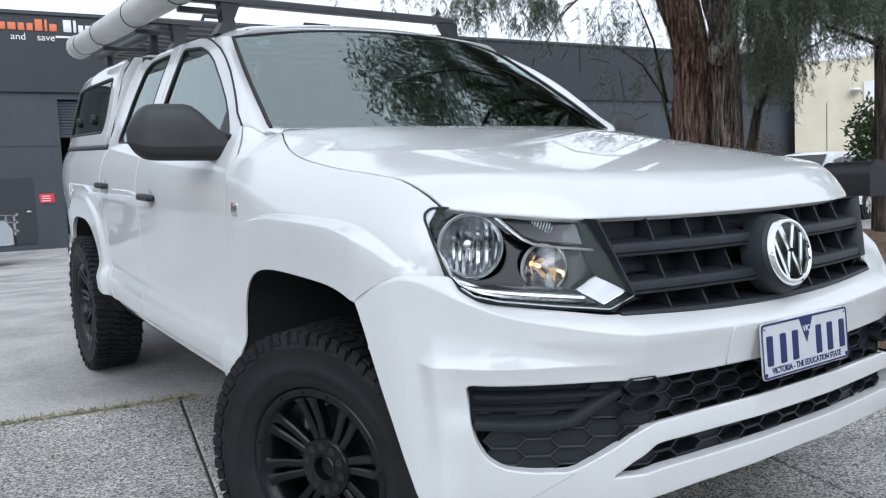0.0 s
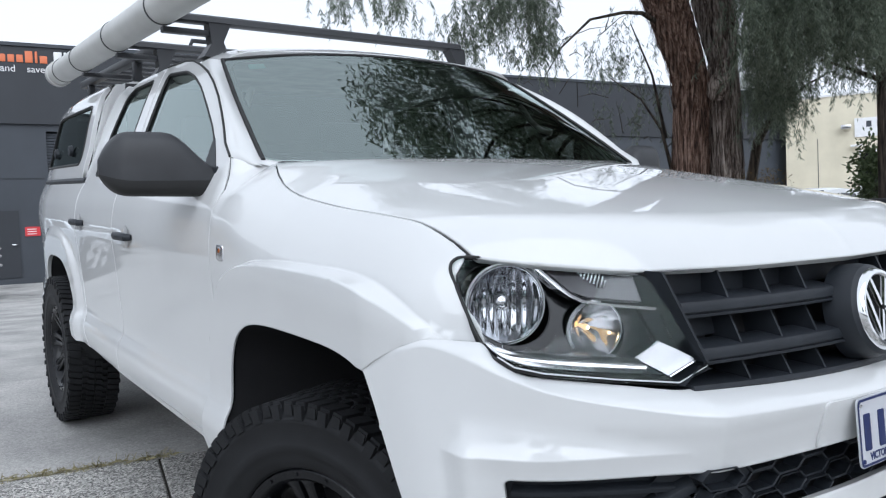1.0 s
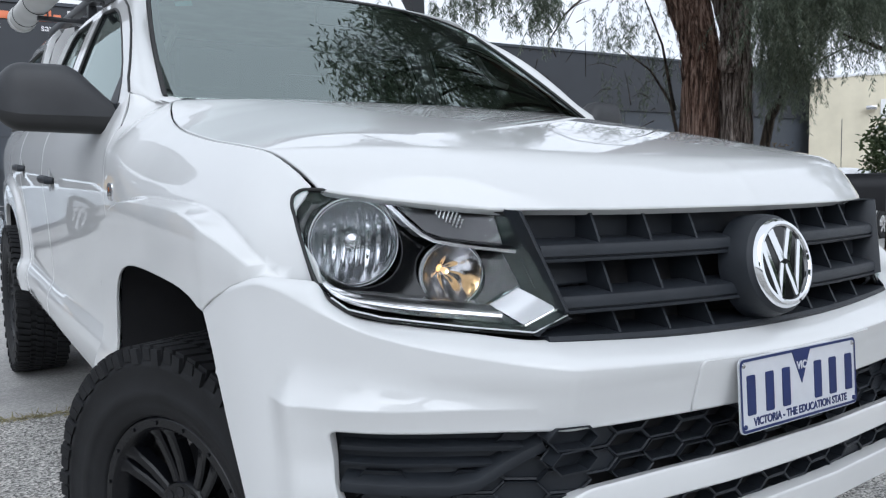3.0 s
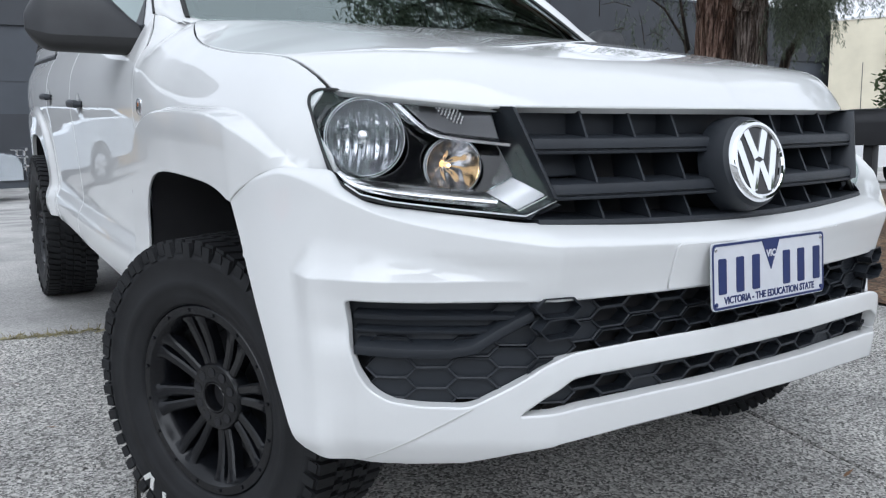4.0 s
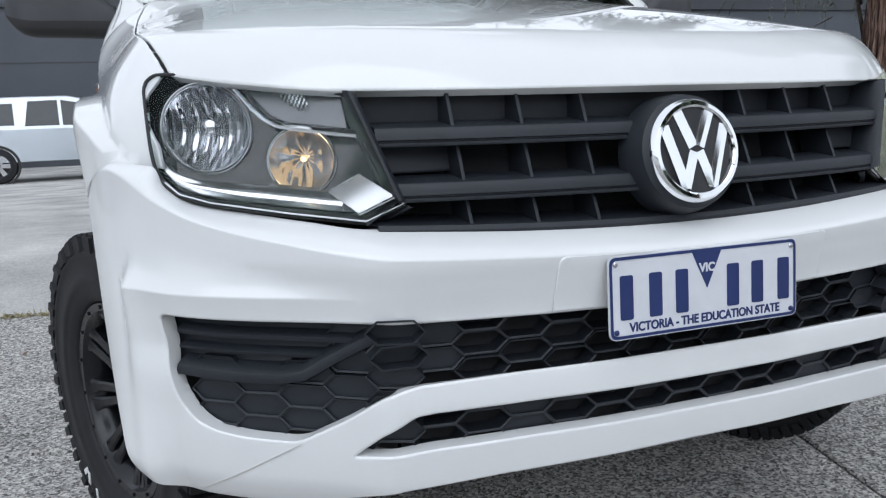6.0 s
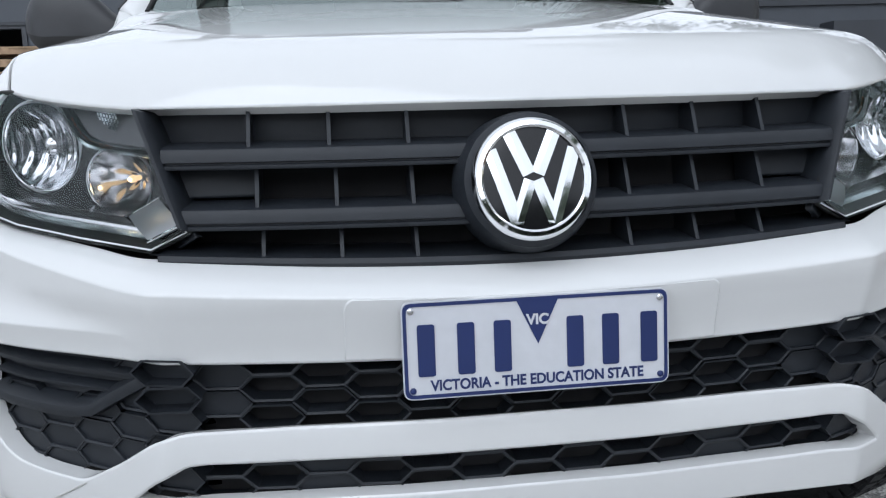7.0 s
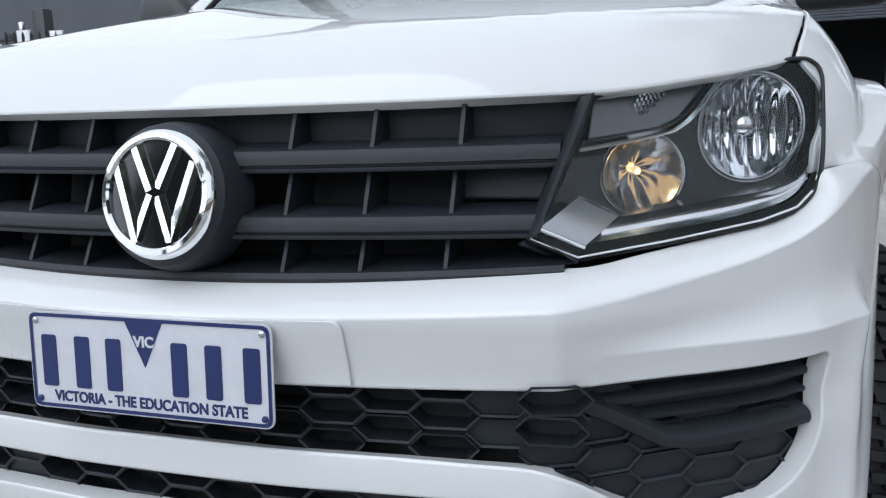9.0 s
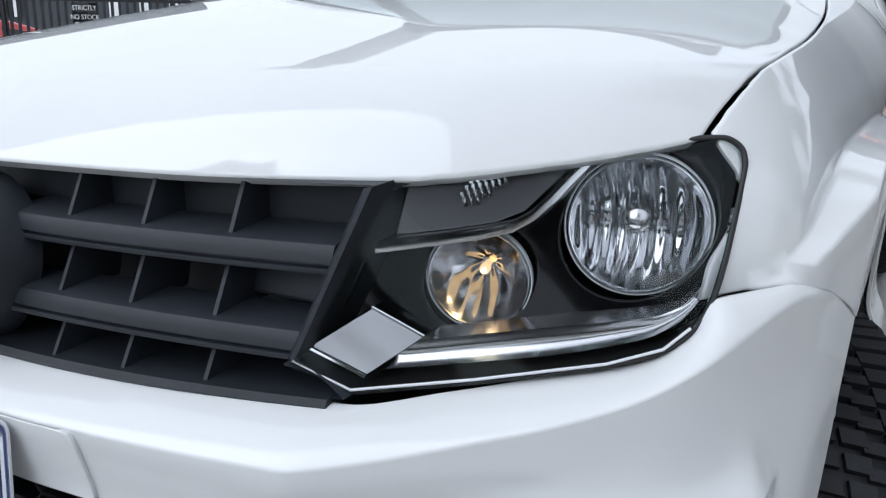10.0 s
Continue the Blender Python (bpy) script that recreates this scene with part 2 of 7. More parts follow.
def lathe_bm(profile, steps=48, axis_matrix=None, bm=None):
    """Turns a profile of (radius, height) round the z axis, then moves it by axis_matrix."""
    bm = bm or bmesh.new()
    rings = []
    for r, h in profile:
        ring = []
        for k in range(steps if r > 1e-6 else 1):
            a = 2 * math.pi * k / steps
            v = Vector((r * math.cos(a), r * math.sin(a), h))
            ring.append(bm.verts.new(axis_matrix @ v if axis_matrix else v))
        rings.append(ring)
    for u, w in zip(rings, rings[1:]):
        for k in range(steps):
            a, b = u[k % len(u)], u[(k + 1) % len(u)]
            c, d = w[(k + 1) % len(w)], w[k % len(w)]
            f = [x for i, x in enumerate((a, b, c, d)) if x not in (a, b, c, d)[:i]]
            if len(f) > 2:
                bm.faces.new(f)
    return bm


def prism_bm(outline, depth, m=None, bm=None):
    """A flat outline in x and y, raised by depth along z, then moved by m."""
    bm = bm or bmesh.new()
    lo = [bm.verts.new((m or Matrix()) @ Vector((x, y, 0))) for x, y in outline]
    hi = [bm.verts.new((m or Matrix()) @ Vector((x, y, depth))) for x, y in outline]
    bm.faces.new(lo[::-1])
    bm.faces.new(hi)
    k = len(outline)
    for i in range(k):
        bm.faces.new((lo[i], lo[(i + 1) % k], hi[(i + 1) % k], hi[i]))
    return bm


def thing(name, label, category, m=None, group="", kind=""):
    ob = new(name)
    ob.empty_display_size = 0.2
    if m is not None:
        ob.matrix_basis = m
    return tagged(ob, label, category, group, kind)


def letters(name, text, size, m, mat, parent, label="", depth=0.001, align="CENTER", squeeze=1.0, bold=0.0):
    cu = bpy.data.curves.new(name, "FONT")
    cu.body, cu.size, cu.extrude, cu.align_x, cu.align_y, cu.offset = text, size, depth, align, "CENTER", bold
    tmp = bpy.data.objects.new(name, cu)
    me = bpy.data.meshes.new_from_object(tmp)
    bpy.data.objects.remove(tmp)
    me.transform(m @ Matrix.Diagonal((squeeze, 1, 1, 1)))
    me.materials.clear()
    me.materials.append(mat)
    ob = new(name, me)
    ob.parent = parent
    return tagged(ob, label)


# ---- the pickup truck ----
truck = thing("pickup_truck", "white four-door pickup truck with canopy and racks on a driveway", "pickup truck", CAR)

# Plan of the nose: half-width and distance back.
NOSE = [(0, 0.0), (0.15, 0.003), (0.27, 0.012), (0.40, 0.024), (0.50, 0.036), (0.533, 0.0405), (0.547, 0.0485), (0.60, 0.082), (0.68, 0.135),
        (0.77, 0.195), (0.84, 0.252), (0.880, 0.304), (0.904, 0.344), (0.925, 0.389), (0.945, 0.437), (0.962, 0.489), (0.976, 0.545), (0.984, 0.59)]
_run = np.concatenate(([0], np.cumsum([math.dist(a, b) for a, b in zip(NOSE, NOSE[1:])])))
nose_s = eased(lambda u: np.sign(u) * hermite(list(zip(_run, [p[0] for p in NOSE])))(np.abs(u)), -1.0, float(_run[-1]), 0.007)
nose_y = eased(lambda u: hermite(list(zip(_run, [p[1] for p in NOSE])))(np.abs(u)), -1.0, float(_run[-1]), 0.007)
u_of_s = hermite([(p[0], r) for p, r in zip(NOSE, _run)])
u_of_y = hermite([(p[1], r) for p, r in zip(NOSE, _run)])
crease_z = eased(hermite([(-0.3, 0.838), (0, 0.833), (0.54, 0.850), (0.70, 0.874), (0.80, 0.900), (0.86, 0.930), (0.922, 0.966), (0.944, 0.950), (0.962, 0.927), (0.978, 0.889), (0.984, 0.876)]), -0.25, 0.985, 0.004)
shelf = hermite([(0, 0.110), (0.54, 0.095), (0.70, 0.085), (0.85, 0.06), (0.922, 0.024), (0.984, 0.016)])
# the line along which the shelf ends: under the grille, the headlight and the wing, by the nose's half-width
rim_s = eased(hermite([(-0.5, -0.5), (0, 0.0), (0.535, 0.543), (0.62, 0.632), (0.70, 0.708), (0.79, 0.790), (0.85, 0.832), (0.880, 0.847), (0.922, 0.907), (0.944, 0.939), (0.962, 0.954), (0.978, 0.966), (0.984, 0.972)]), -0.4, 0.985, 0.004)
rim_y = eased(hermite([(-0.3, 0.116), (0, 0.104), (0.30, 0.116), (0.535, 0.131), (0.62, 0.186), (0.70, 0.240), (0.79, 0.292), (0.85, 0.318), (0.880, 0.338), (0.922, 0.418), (0.944, 0.463), (0.962, 0.511), (0.978, 0.570), (0.984, 0.600)]), -0.25, 0.985, 0.004)
top_z = eased(hermite([(-0.3, 0.878), (0, 0.870), (0.535, 0.882), (0.62, 0.892), (0.70, 0.902), (0.79, 0.916), (0.85, 0.944), (0.880, 0.9765), (0.922, 0.977), (0.944, 0.960), (0.962, 0.937), (0.978, 0.899), (0.984, 0.885)]), -0.25, 0.985, 0.004)
low_face = hermite([(0.36, -0.09), (0.40, -0.045), (0.44, -0.015), (0.48, 0.0), (0.55, 0.004), (0.60, 0.004), (0.64, 0.0), (0.70, -0.016), (0.742, -0.016), (0.80, -0.007), (0.84, 0.0), (1.0, 0.0)])


def nose(u, v, lift=0.0):
    """The bumper's skin: u runs across the nose, v upwards, and back over the shelf above the crease."""
    a = np.abs(u)
    s, y = nose_s(a), nose_y(a)
    y = y + 0.20 * (np.clip(v, 0.46, crease_z(s)) - 0.85) * smooth(0.84, 0.93, s)
    d = 1e-3
    ds, dy = nose_s(a + d) - nose_s(a - d), nose_y(a + d) - nose_y(a - d)
    k = np.hypot(ds, dy) + 1e-9
    ns, ny = dy / k, -ds / k
    zc, depth = crease_z(s), shelf(s)
    t = np.clip((v - zc) / depth, 0, 1)
    calm = smooth(0.86, 0.93, s) * smooth(0.46, 0.52, v)
    off = low_face(np.minimum(v, zc)) * (1 - calm) + lift
    taper = smooth(0.55, 0.84, s) * (1 - smooth(0.890, 0.922, s))
    za, zb = 0.783 + 0.050 * taper + 0.015, 0.783
    ledge = np.where(v > zb, np.clip((za - v) / (za - zb), 0, 1) ** 1.7, 1 - 0.75 * smooth(zb, 0.56, v))
    off = off + 0.030 * taper * ledge
    ps, py = s + ns * off - 0.010 * smooth(0.930, 0.982, s), y + ny * off
    back = 0.40 * t + 0.60 * t**1.6
    qs, qy = ps + (rim_s(s) - ps) * back, py + (rim_y(s) - py) * back
    qz = zc + (top_z(s) - zc) * (1 - (1 - t) ** 1.45)
    over = v > zc
    return np.sign(u) * np.where(over, qs, ps), np.where(over, qy, py), np.where(over, qz, v)


def both(half):
    """A right-hand half outline, from the middle out and back to the middle, closed by its mirror image."""
    return half + [(-a, b) for a, b in reversed(half) if abs(a) > 1e-6]


top_run = [(u, crease_z(nose_s(u)) + shelf(nose_s(u))) for u in np.linspace(0, float(u_of_s(0.978)), 110)]
bumper_half = [(float(a), float(b)) for a, b in top_run]
bumper_half += [(float(u_of_y(y)), z) for y, z in ((0.543, 0.875), (0.528, 0.83), (0.513, 0.775), (0.490, 0.70), (0.468, 0.635), (0.446, 0.565), (0.424, 0.50), (0.410, 0.462), (0.392, 0.447), (0.360, 0.436))]
bumper_half += [(float(u_of_s(s)), z) for s, z in ((0.86, 0.424), (0.82, 0.418), (0.77, 0.417), (0.675, 0.420), (0.60, 0.446), (0.52, 0.468), (0.36, 0.478), (0.0, 0.486))]


def chart(points):
    return [(float(u_of_s(s)), z) for s, z in points]


mouth_half = chart([(0, 0.738), (0.27, 0.739), (0.534, 0.743), (0.70, 0.742), (0.846, 0.744), (0.852, 0.738), (0.846, 0.66), (0.836, 0.61), (0.818, 0.575), (0.79, 0.556), (0.74, 0.548),
                    (0.669, 0.546), (0.60, 0.590), (0.545, 0.633), (0.50, 0.647), (0.35, 0.652), (0, 0.655)])
slot_half = chart([(0, 0.603), (0.30, 0.602), (0.47, 0.600), (0.50, 0.597), (0.55, 0.567), (0.592, 0.529), (0.47, 0.540), (0.30, 0.543), (0, 0.546)])
us = np.linspace(-float(_run[-1]) + 0.02, float(_run[-1]) - 0.02, 190)
nose_lines = [[(float(u), float(crease_z(nose_s(abs(u)))) + d) for u in us] for d in (-0.012, -0.0035, 0.0035, 0.012)]
for zz in (0.772, 0.7805, 0.7855, 0.794):
    nose_lines += [[(sg * float(u), zz) for u in np.linspace(0.60, float(_run[-1]) - 0.03, 46)] for sg in (-1, 1)]
nose_lines += [[(sg * float(u_of_s(0.922) + d), float(z)) for z in np.linspace(0.50, 0.945, 36)] for sg in (-1, 1) for d in (-0.014, -0.005, 0.005, 0.014)]
nose_lines += [[(sg * float(u_of_s(0.54) + d), float(z)) for z in np.linspace(0.755, 0.838, 9)] for sg in (-1, 1) for d in (-0.016, -0.006, 0.006, 0.016)]
bumper = shell("front_bumper", both(bumper_half), nose, PAINT, truck, "smooth white painted bumper with two dark openings", holes=[rounded(both(mouth_half), 0.02, 4), rounded(both(slot_half), 0.008, 3)], step=0.015, thick=0.03, lip=0.005, lines=nose_lines)
plinth = both(chart(rounded([(0, 0.836), (0.270, 0.838), (0.273, 0.744), (0, 0.742)], [0, 0.02, 0.0, 0], 5)))
shell("plate_plinth", plinth, lambda u, v: nose(u, v, 0.0065), PAINT, bumper, "slightly raised white panel", step=0.02, thick=0.006, lip=0.003)


def strip(path, section, closed_section=True, bm=None):
    """Sweeps a section along a path. path: rows of (point, out, up); section: (out, up) pairs."""
    bm = bm or bmesh.new()
    rings = [[bm.verts.new(Vector(p) + Vector(o) * a + Vector(w) * b) for a, b in section] for p, o, w in path]
    k = len(section)
    for r, q in zip(rings, rings[1:]):
        for i in range(k if closed_section else k - 1):
            bm.faces.new((r[i], r[(i + 1) % k], q[(i + 1) % k], q[i]))
    if closed_section:
        bm.faces.new(rings[0][::-1])
        bm.faces.new(rings[-1])
    return bm


def skirt(outline, front, back, bm=None):
    bm = bm or bmesh.new()
    o = dense(outline, 0.02)
    a = [bm.verts.new(front(*p)) for p in o]
    b = [bm.verts.new(back(*p)) for p in o]
    for i in range(len(o)):
        j = (i + 1) % len(o)
        bm.faces.new((a[i], a[j], b[j], b[i]))
    return bm


# Lower grille: a near-black sheet behind that paints the cavity's shade, honeycomb cells in front of it, fins and an
# angled frame at each end.
shell("grille_shade_sheet", both(chart([(0, 0.765), (0.87, 0.765), (0.87, 0.53), (0.68, 0.52), (0.55, 0.5), (0, 0.505)])), lambda u, v: nose(u, v, -0.085), DARK, bumper, "near-black sheet painting the shade behind the grille", step=0.05, thick=0.004)


def cell_mesh(name, w, h, depth, wall, floor_at):
    """One honeycomb cell: six walls, closed by a floor where floor_at is given."""
    out = [(w * 0.5, 0), (w * 0.30, h * 0.5), (-w * 0.30, h * 0.5), (-w * 0.5, 0), (-w * 0.30, -h * 0.5), (w * 0.30, -h * 0.5)]
    inn = [(x * (1 - 2 * wall / w), y * (1 - 2.2 * wall / h)) for x, y in out]
    v, f = [], []
    for loop, d in ((out, 0.0), (inn, 0.0015), (inn, depth), (out, depth)):
        v += [(x, d, z) for x, z in loop]
    for r in range(3):
        for i in range(6):
            j = (i + 1) % 6
            f.append((6 * r + i, 6 * r + j, 6 * r + 6 + j, 6 * r + 6 + i))
    if floor_at is not None:
        b = len(v)
        v += [(x, floor_at, z) for x, z in inn]
        f.append(tuple(range(b, b + 6)))
    me = bpy.data.meshes.new(name)
    me.from_pydata(v, [], f)
    me.materials.append(TRIM)
    return me


CW, CH = 0.096, 0.040
open_cell, closed_cell = cell_mesh("honeycomb_cell", CW, CH, 0.035, 0.003, None), cell_mesh("honeycomb_cell", CW, CH, 0.035, 0.003, 0.006)
mouth_poly, slot_poly = both(mouth_half), both(slot_half)


def honeycomb(poly, z0, rows, closed):
    for r in range(rows):
        for c in range(-8, 9):
            u = (c * 2 + (r % 2)) * CW * 0.8
            z = z0 + r * CH * 0.5
            near = np.array([(u + i * CW * 0.35, z + j * CH * 0.3) for i in (-1, 0, 1) for j in (-1, 0, 1)])
            if not inside(near, poly).any() or abs(u) > edge_u or (abs(u) > fin_u and z > 0.660):
                continue
            p = [Vector([float(q) for q in nose(np.array(u + d), np.array(z), -0.030)]) for d in (-0.004, 0.004)]
            across = (p[1] - p[0]).normalized()
            ob = new("honeycomb_cell", closed_cell if closed(abs(u), z) else open_cell)
            ob.parent = bumper
            ob.matrix_basis = Matrix.Translation((p[0] + p[1]) / 2) @ Matrix((across, Vector((0, 0, 1)).cross(across), (0, 0, 1))).transposed().to_4x4()


edge_u, fin_u = float(u_of_s(0.83)), float(u_of_s(0.605))
honeycomb(mouth_poly, 0.553, 10, lambda a, z: a > 0.43)
honeycomb(slot_poly, 0.545, 5, lambda a, z: a > 0.47 or abs(a - 0.30) < 0.03)

for side in (-1, 1):
    def on_nose(s, z, lift):
        x, y, h = nose(np.array(side * u_of_s(s)), np.array(z), lift)
        return Vector((float(x), float(y), float(h)))

    def bar(points, lift, section, name, label=""):
        path = []
        for i, (s, z) in enumerate(points):
            p = on_nose(s, z, lift)
            o = (on_nose(s, z, lift + 0.01) - p).normalized()
            q, r = on_nose(*points[max(i - 1, 0)], lift), on_nose(*points[min(i + 1, len(points) - 1)], lift)
            w = (r - q).cross(o).normalized() * (1 if side > 0 else -1)
            path.append((p, o, w if w.z > 0 else -w))
        part(name, strip(path, section), TRIM, bumper, label)

    fin = [(-0.002, -0.007), (0.002, -0.006), (0.003, 0.001), (0.0, 0.004), (-0.014, 0.009), (-0.035, 0.010), (-0.035, -0.007)]
    bar([(0.846, 0.712), (0.78, 0.711), (0.70, 0.710), (0.60, 0.709)], -0.026, fin, "vent_fin")
    bar([(0.846, 0.684), (0.78, 0.683), (0.70, 0.682), (0.62, 0.682)], -0.026, [(a, b * 0.7) for a, b in fin], "vent_fin")
    frame_pts = [(0.842, 0.652), (0.80, 0.650), (0.74, 0.648), (0.70, 0.648), (0.665, 0.655), (0.63, 0.680), (0.600, 0.700), (0.572, 0.717)]
    bar(frame_pts, -0.019, [(-0.002, -0.014), (0.003, -0.012), (0.005, -0.004), (0.003, 0.004), (-0.001, 0.007), (-0.014, 0.014), (-0.035, 0.016), (-0.035, -0.014)], "vent_frame", "matt black angled frame")
    shell("vent_wall", [(side * a, b) for a, b in chart([(0.56, 0.745), (0.87, 0.75), (0.87, 0.645), (0.68, 0.645), (0.64, 0.67)])], lambda u, v: nose(u, v, -0.045), TRIM, bumper, step=0.04, thick=0.004)
    # thin mid-grey strip that paints the shading line on the white bumper
    shell("bumper_shade_line", [(side * a, b) for a, b in chart([(0.830, 0.431), (0.664, 0.5455), (0.6625, 0.5440), (0.8275, 0.4295)])], lambda u, v: nose(u, v, 0.002), PVC, bumper, step=0.02, thick=0.003, lip=0.001)

# Licence plate: plain bars stand for the registration.
PLATE_WHITE = plain("reflective_plate_white", (0.56, 0.57, 0.60), 0.35, spread=0.04, patch=30.0)
PLATE_BLUE = plain("plate_blue", (0.012, 0.024, 0.105), 0.4, spread=0.1)
plate_m = pose(-0.0055, -0.013, 0.7645, 90 - 6.5)
number_plate = part("number_plate", prism_bm(rounded([(-0.189, -0.068), (0.189, -0.068), (0.189, 0.068), (-0.189, 0.068)], 0.014), 0.003, plate_m), PLATE_WHITE, truck, "white and blue licence plate with a thin blue border")
out_line = rounded([(-0.187, -0.066), (0.187, -0.066), (0.187, 0.066), (-0.187, 0.066)], 0.012)
in_line = rounded([(-0.182, -0.061), (0.182, -0.061), (0.182, 0.061), (-0.182, 0.061)], 0.009)
bm = bmesh.new()
ring_o = [bm.verts.new(plate_m @ Vector((x, y, 0.0042))) for x, y in out_line]
ring_i = [bm.verts.new(plate_m @ Vector((x, y, 0.0042))) for x, y in in_line]
for i in range(len(ring_o)):
    j = (i + 1) % len(ring_o)
    bm.faces.new((ring_o[i], ring_o[j], ring_i[j], ring_i[i]))
part("plate_border", bm, PLATE_BLUE, number_plate)
part("plate_triangle", prism_bm([(-0.029, 0.061), (0.029, 0.061), (0.0, 0.0)], 0.0012, plate_m @ pose(0, 0, 0.003)), PLATE_BLUE, number_plate, "blue triangle")
for bx in (-0.156, -0.101, -0.050, 0.053, 0.104, 0.160):
    part("plate_bar", prism_bm(rounded([(bx - 0.012, -0.036), (bx + 0.012, -0.036), (bx + 0.012, 0.036), (bx - 0.012, 0.036)], 0.004), 0.0015, plate_m @ pose(0, 0, 0.003)), PLATE_BLUE, number_plate)
letters("plate_state", "VIC", 0.020, plate_m @ pose(0, 0.034, 0.0046), PLATE_WHITE, number_plate, depth=0.0003, bold=0.0007)
letters("plate_slogan", "VICTORIA - THE EDUCATION STATE", 0.0205, plate_m @ pose(0.0, -0.050, 0.0034), PLATE_BLUE, number_plate, depth=0.0006, squeeze=0.90, bold=0.0006)
for bx, by in ((-0.176, 0.055), (0.176, 0.055), (-0.176, -0.055), (0.176, -0.055)):
    part("plate_screw", lathe_bm([(0.0045, 0), (0.0045, 0.002), (0.003, 0.003), (0, 0.003)], 12, plate_m @ pose(bx, by, 0.003)), SATIN if by > 0 else PLATE_BLUE, number_plate)

# ---- upper grille ----
grille = thing("grille", "", "")
grille.parent = truck
grille["label"] = "matt black plastic grille with two thick bars"


def grille_y(s, z):
    return 0.078 + 0.19 * s * s + 0.28 * (z - 0.95)


def grille_edge(z):
    return float(np.interp(z, (0.874, 0.890, 0.923, 1.10), (0.54, 0.545, 0.492, 0.556)))


gr_half = [(0, 1.094), (0.30, 1.092), (0.556, 1.092), (0.492, 0.923), (0.545, 0.888), (0.30, 0.874), (0, 0.866)]
# near-black sheet: the depth behind the bars has its shade in the colour
shell("grille_shade_sheet", both(gr_half), lambda x, z: (x, grille_y(x, z) + 0.11, z), DARK, grille, "near-black sheet painting the shade behind the grille", step=0.05, thick=0.004)
shell("upper_panel", both([(0, 1.10), (0.56, 1.10), (0.525, 1.035), (0, 1.035)]), lambda x, z: (x, grille_y(x, z) + 0.062 - 0.25 * (z - 1.06), z), TRIM, grille, step=0.04, thick=0.004)
for side in (-1, 1):
    shell("end_panel", [(side * a, b) for a, b in ((0.385, 1.01), (0.53, 1.01), (0.51, 0.96), (0.385, 0.96))], lambda x, z: (x, grille_y(x, z) + 0.064 - 0.15 * np.abs(np.abs(x) - 0.385), z), TRIM, grille, step=0.03, thick=0.004)
part("grille_wall", skirt(both(gr_half), lambda x, z: (x, grille_y(x, z) + 0.006, z), lambda x, z: (x, grille_y(x, z) + 0.11, z)), TRIM, grille)
slat = [(-0.006, -0.0085), (-0.001, -0.0075), (0.0, -0.0055), (0.0, -0.002), (-0.006, -0.001), (-0.006, 0.0012), (0.0, 0.0028), (-0.0004, 0.010), (-0.0018, 0.0175), (-0.0040, 0.0208), (-0.010, 0.0228), (-0.030, 0.0250), (-0.065, 0.027), (-0.065, -0.0085)]
for z0, end in ((1.0135, 0.521), (0.9285, 0.495)):
    for side in (-1, 1):
        path = []
        for s in np.linspace(0.06, end, 22):
            y = grille_y(s, z0)
            path.append((Vector((side * s, y, z0)), Vector((0, -1, 0)), Vector((0, 0.16, 1))))
        part("grille_bar", strip(path, slat), TRIM, grille, smooth_angle=28)
for side in (-1, 1):
    for row, (z_lo, z_hi) in enumerate(((1.033, 1.092), (0.949, 1.003), (0.872, 0.916))):
        for s in ((0.165, 0.279, 0.395), (0.162, 0.272, 0.386), (0.160, 0.268, 0.380))[row]:
            y0, y1 = grille_y(s, z_lo), grille_y(s, z_hi)
            w = 0.0028
            bm = bmesh.new()
            q = [bm.verts.new((side * s + dx, y, z)) for dx in (-w, w) for y, z in ((y0 + 0.008, z_lo), (y1 + 0.022, z_hi), (y1 + 0.09, z_hi), (y0 + 0.09, z_lo))]
            for idx in ((0, 1, 2, 3), (7, 6, 5, 4), (0, 4, 5, 1), (1, 5, 6, 2), (2, 6, 7, 3), (3, 7, 4, 0)):
                bm.faces.new([q[i] for i in idx])
            part("grille_rib", bm, TRIM, grille, smooth_angle=0)
    rail = []
    for z in np.linspace(1.092, 0.926, 10):
        s = grille_edge(z)
        rail.append((Vector((side * s, grille_y(s, z), z)), Vector((0, -1, 0)), Vector((side, 0, 0.3)).normalized()))
    part("grille_frame", strip(rail, [(0.008, 0.006), (0.010, 0.0), (0.004, -0.008), (-0.03, -0.018), (-0.06, -0.020), (-0.05, 0.004)]), TRIM, grille)
    shell("grille_frame", [(side * a, b) for a, b in ((0.494, 0.926), (0.542, 0.893), (0.505, 0.890), (0.474, 0.912))], lambda x, z: (x, grille_y(x, z) + 0.022 + 0.9 * (np.abs(x) - 0.49), z), TRIM, grille, step=0.03, thick=0.01, lip=0.003)
sill_rows = [(Vector((x, grille_y(x, 0.878) + 0.004, float(top_z(abs(x))) - 0.001)), Vector((0, -1, 0)), Vector((0, 0, 1))) for x in np.linspace(-0.53, 0.53, 31)]
part("grille_frame", strip(sill_rows, [(0.0, -0.008), (0.004, 0.0), (0.0, 0.007), (-0.09, 0.010), (-0.09, -0.008)]), TRIM, grille)

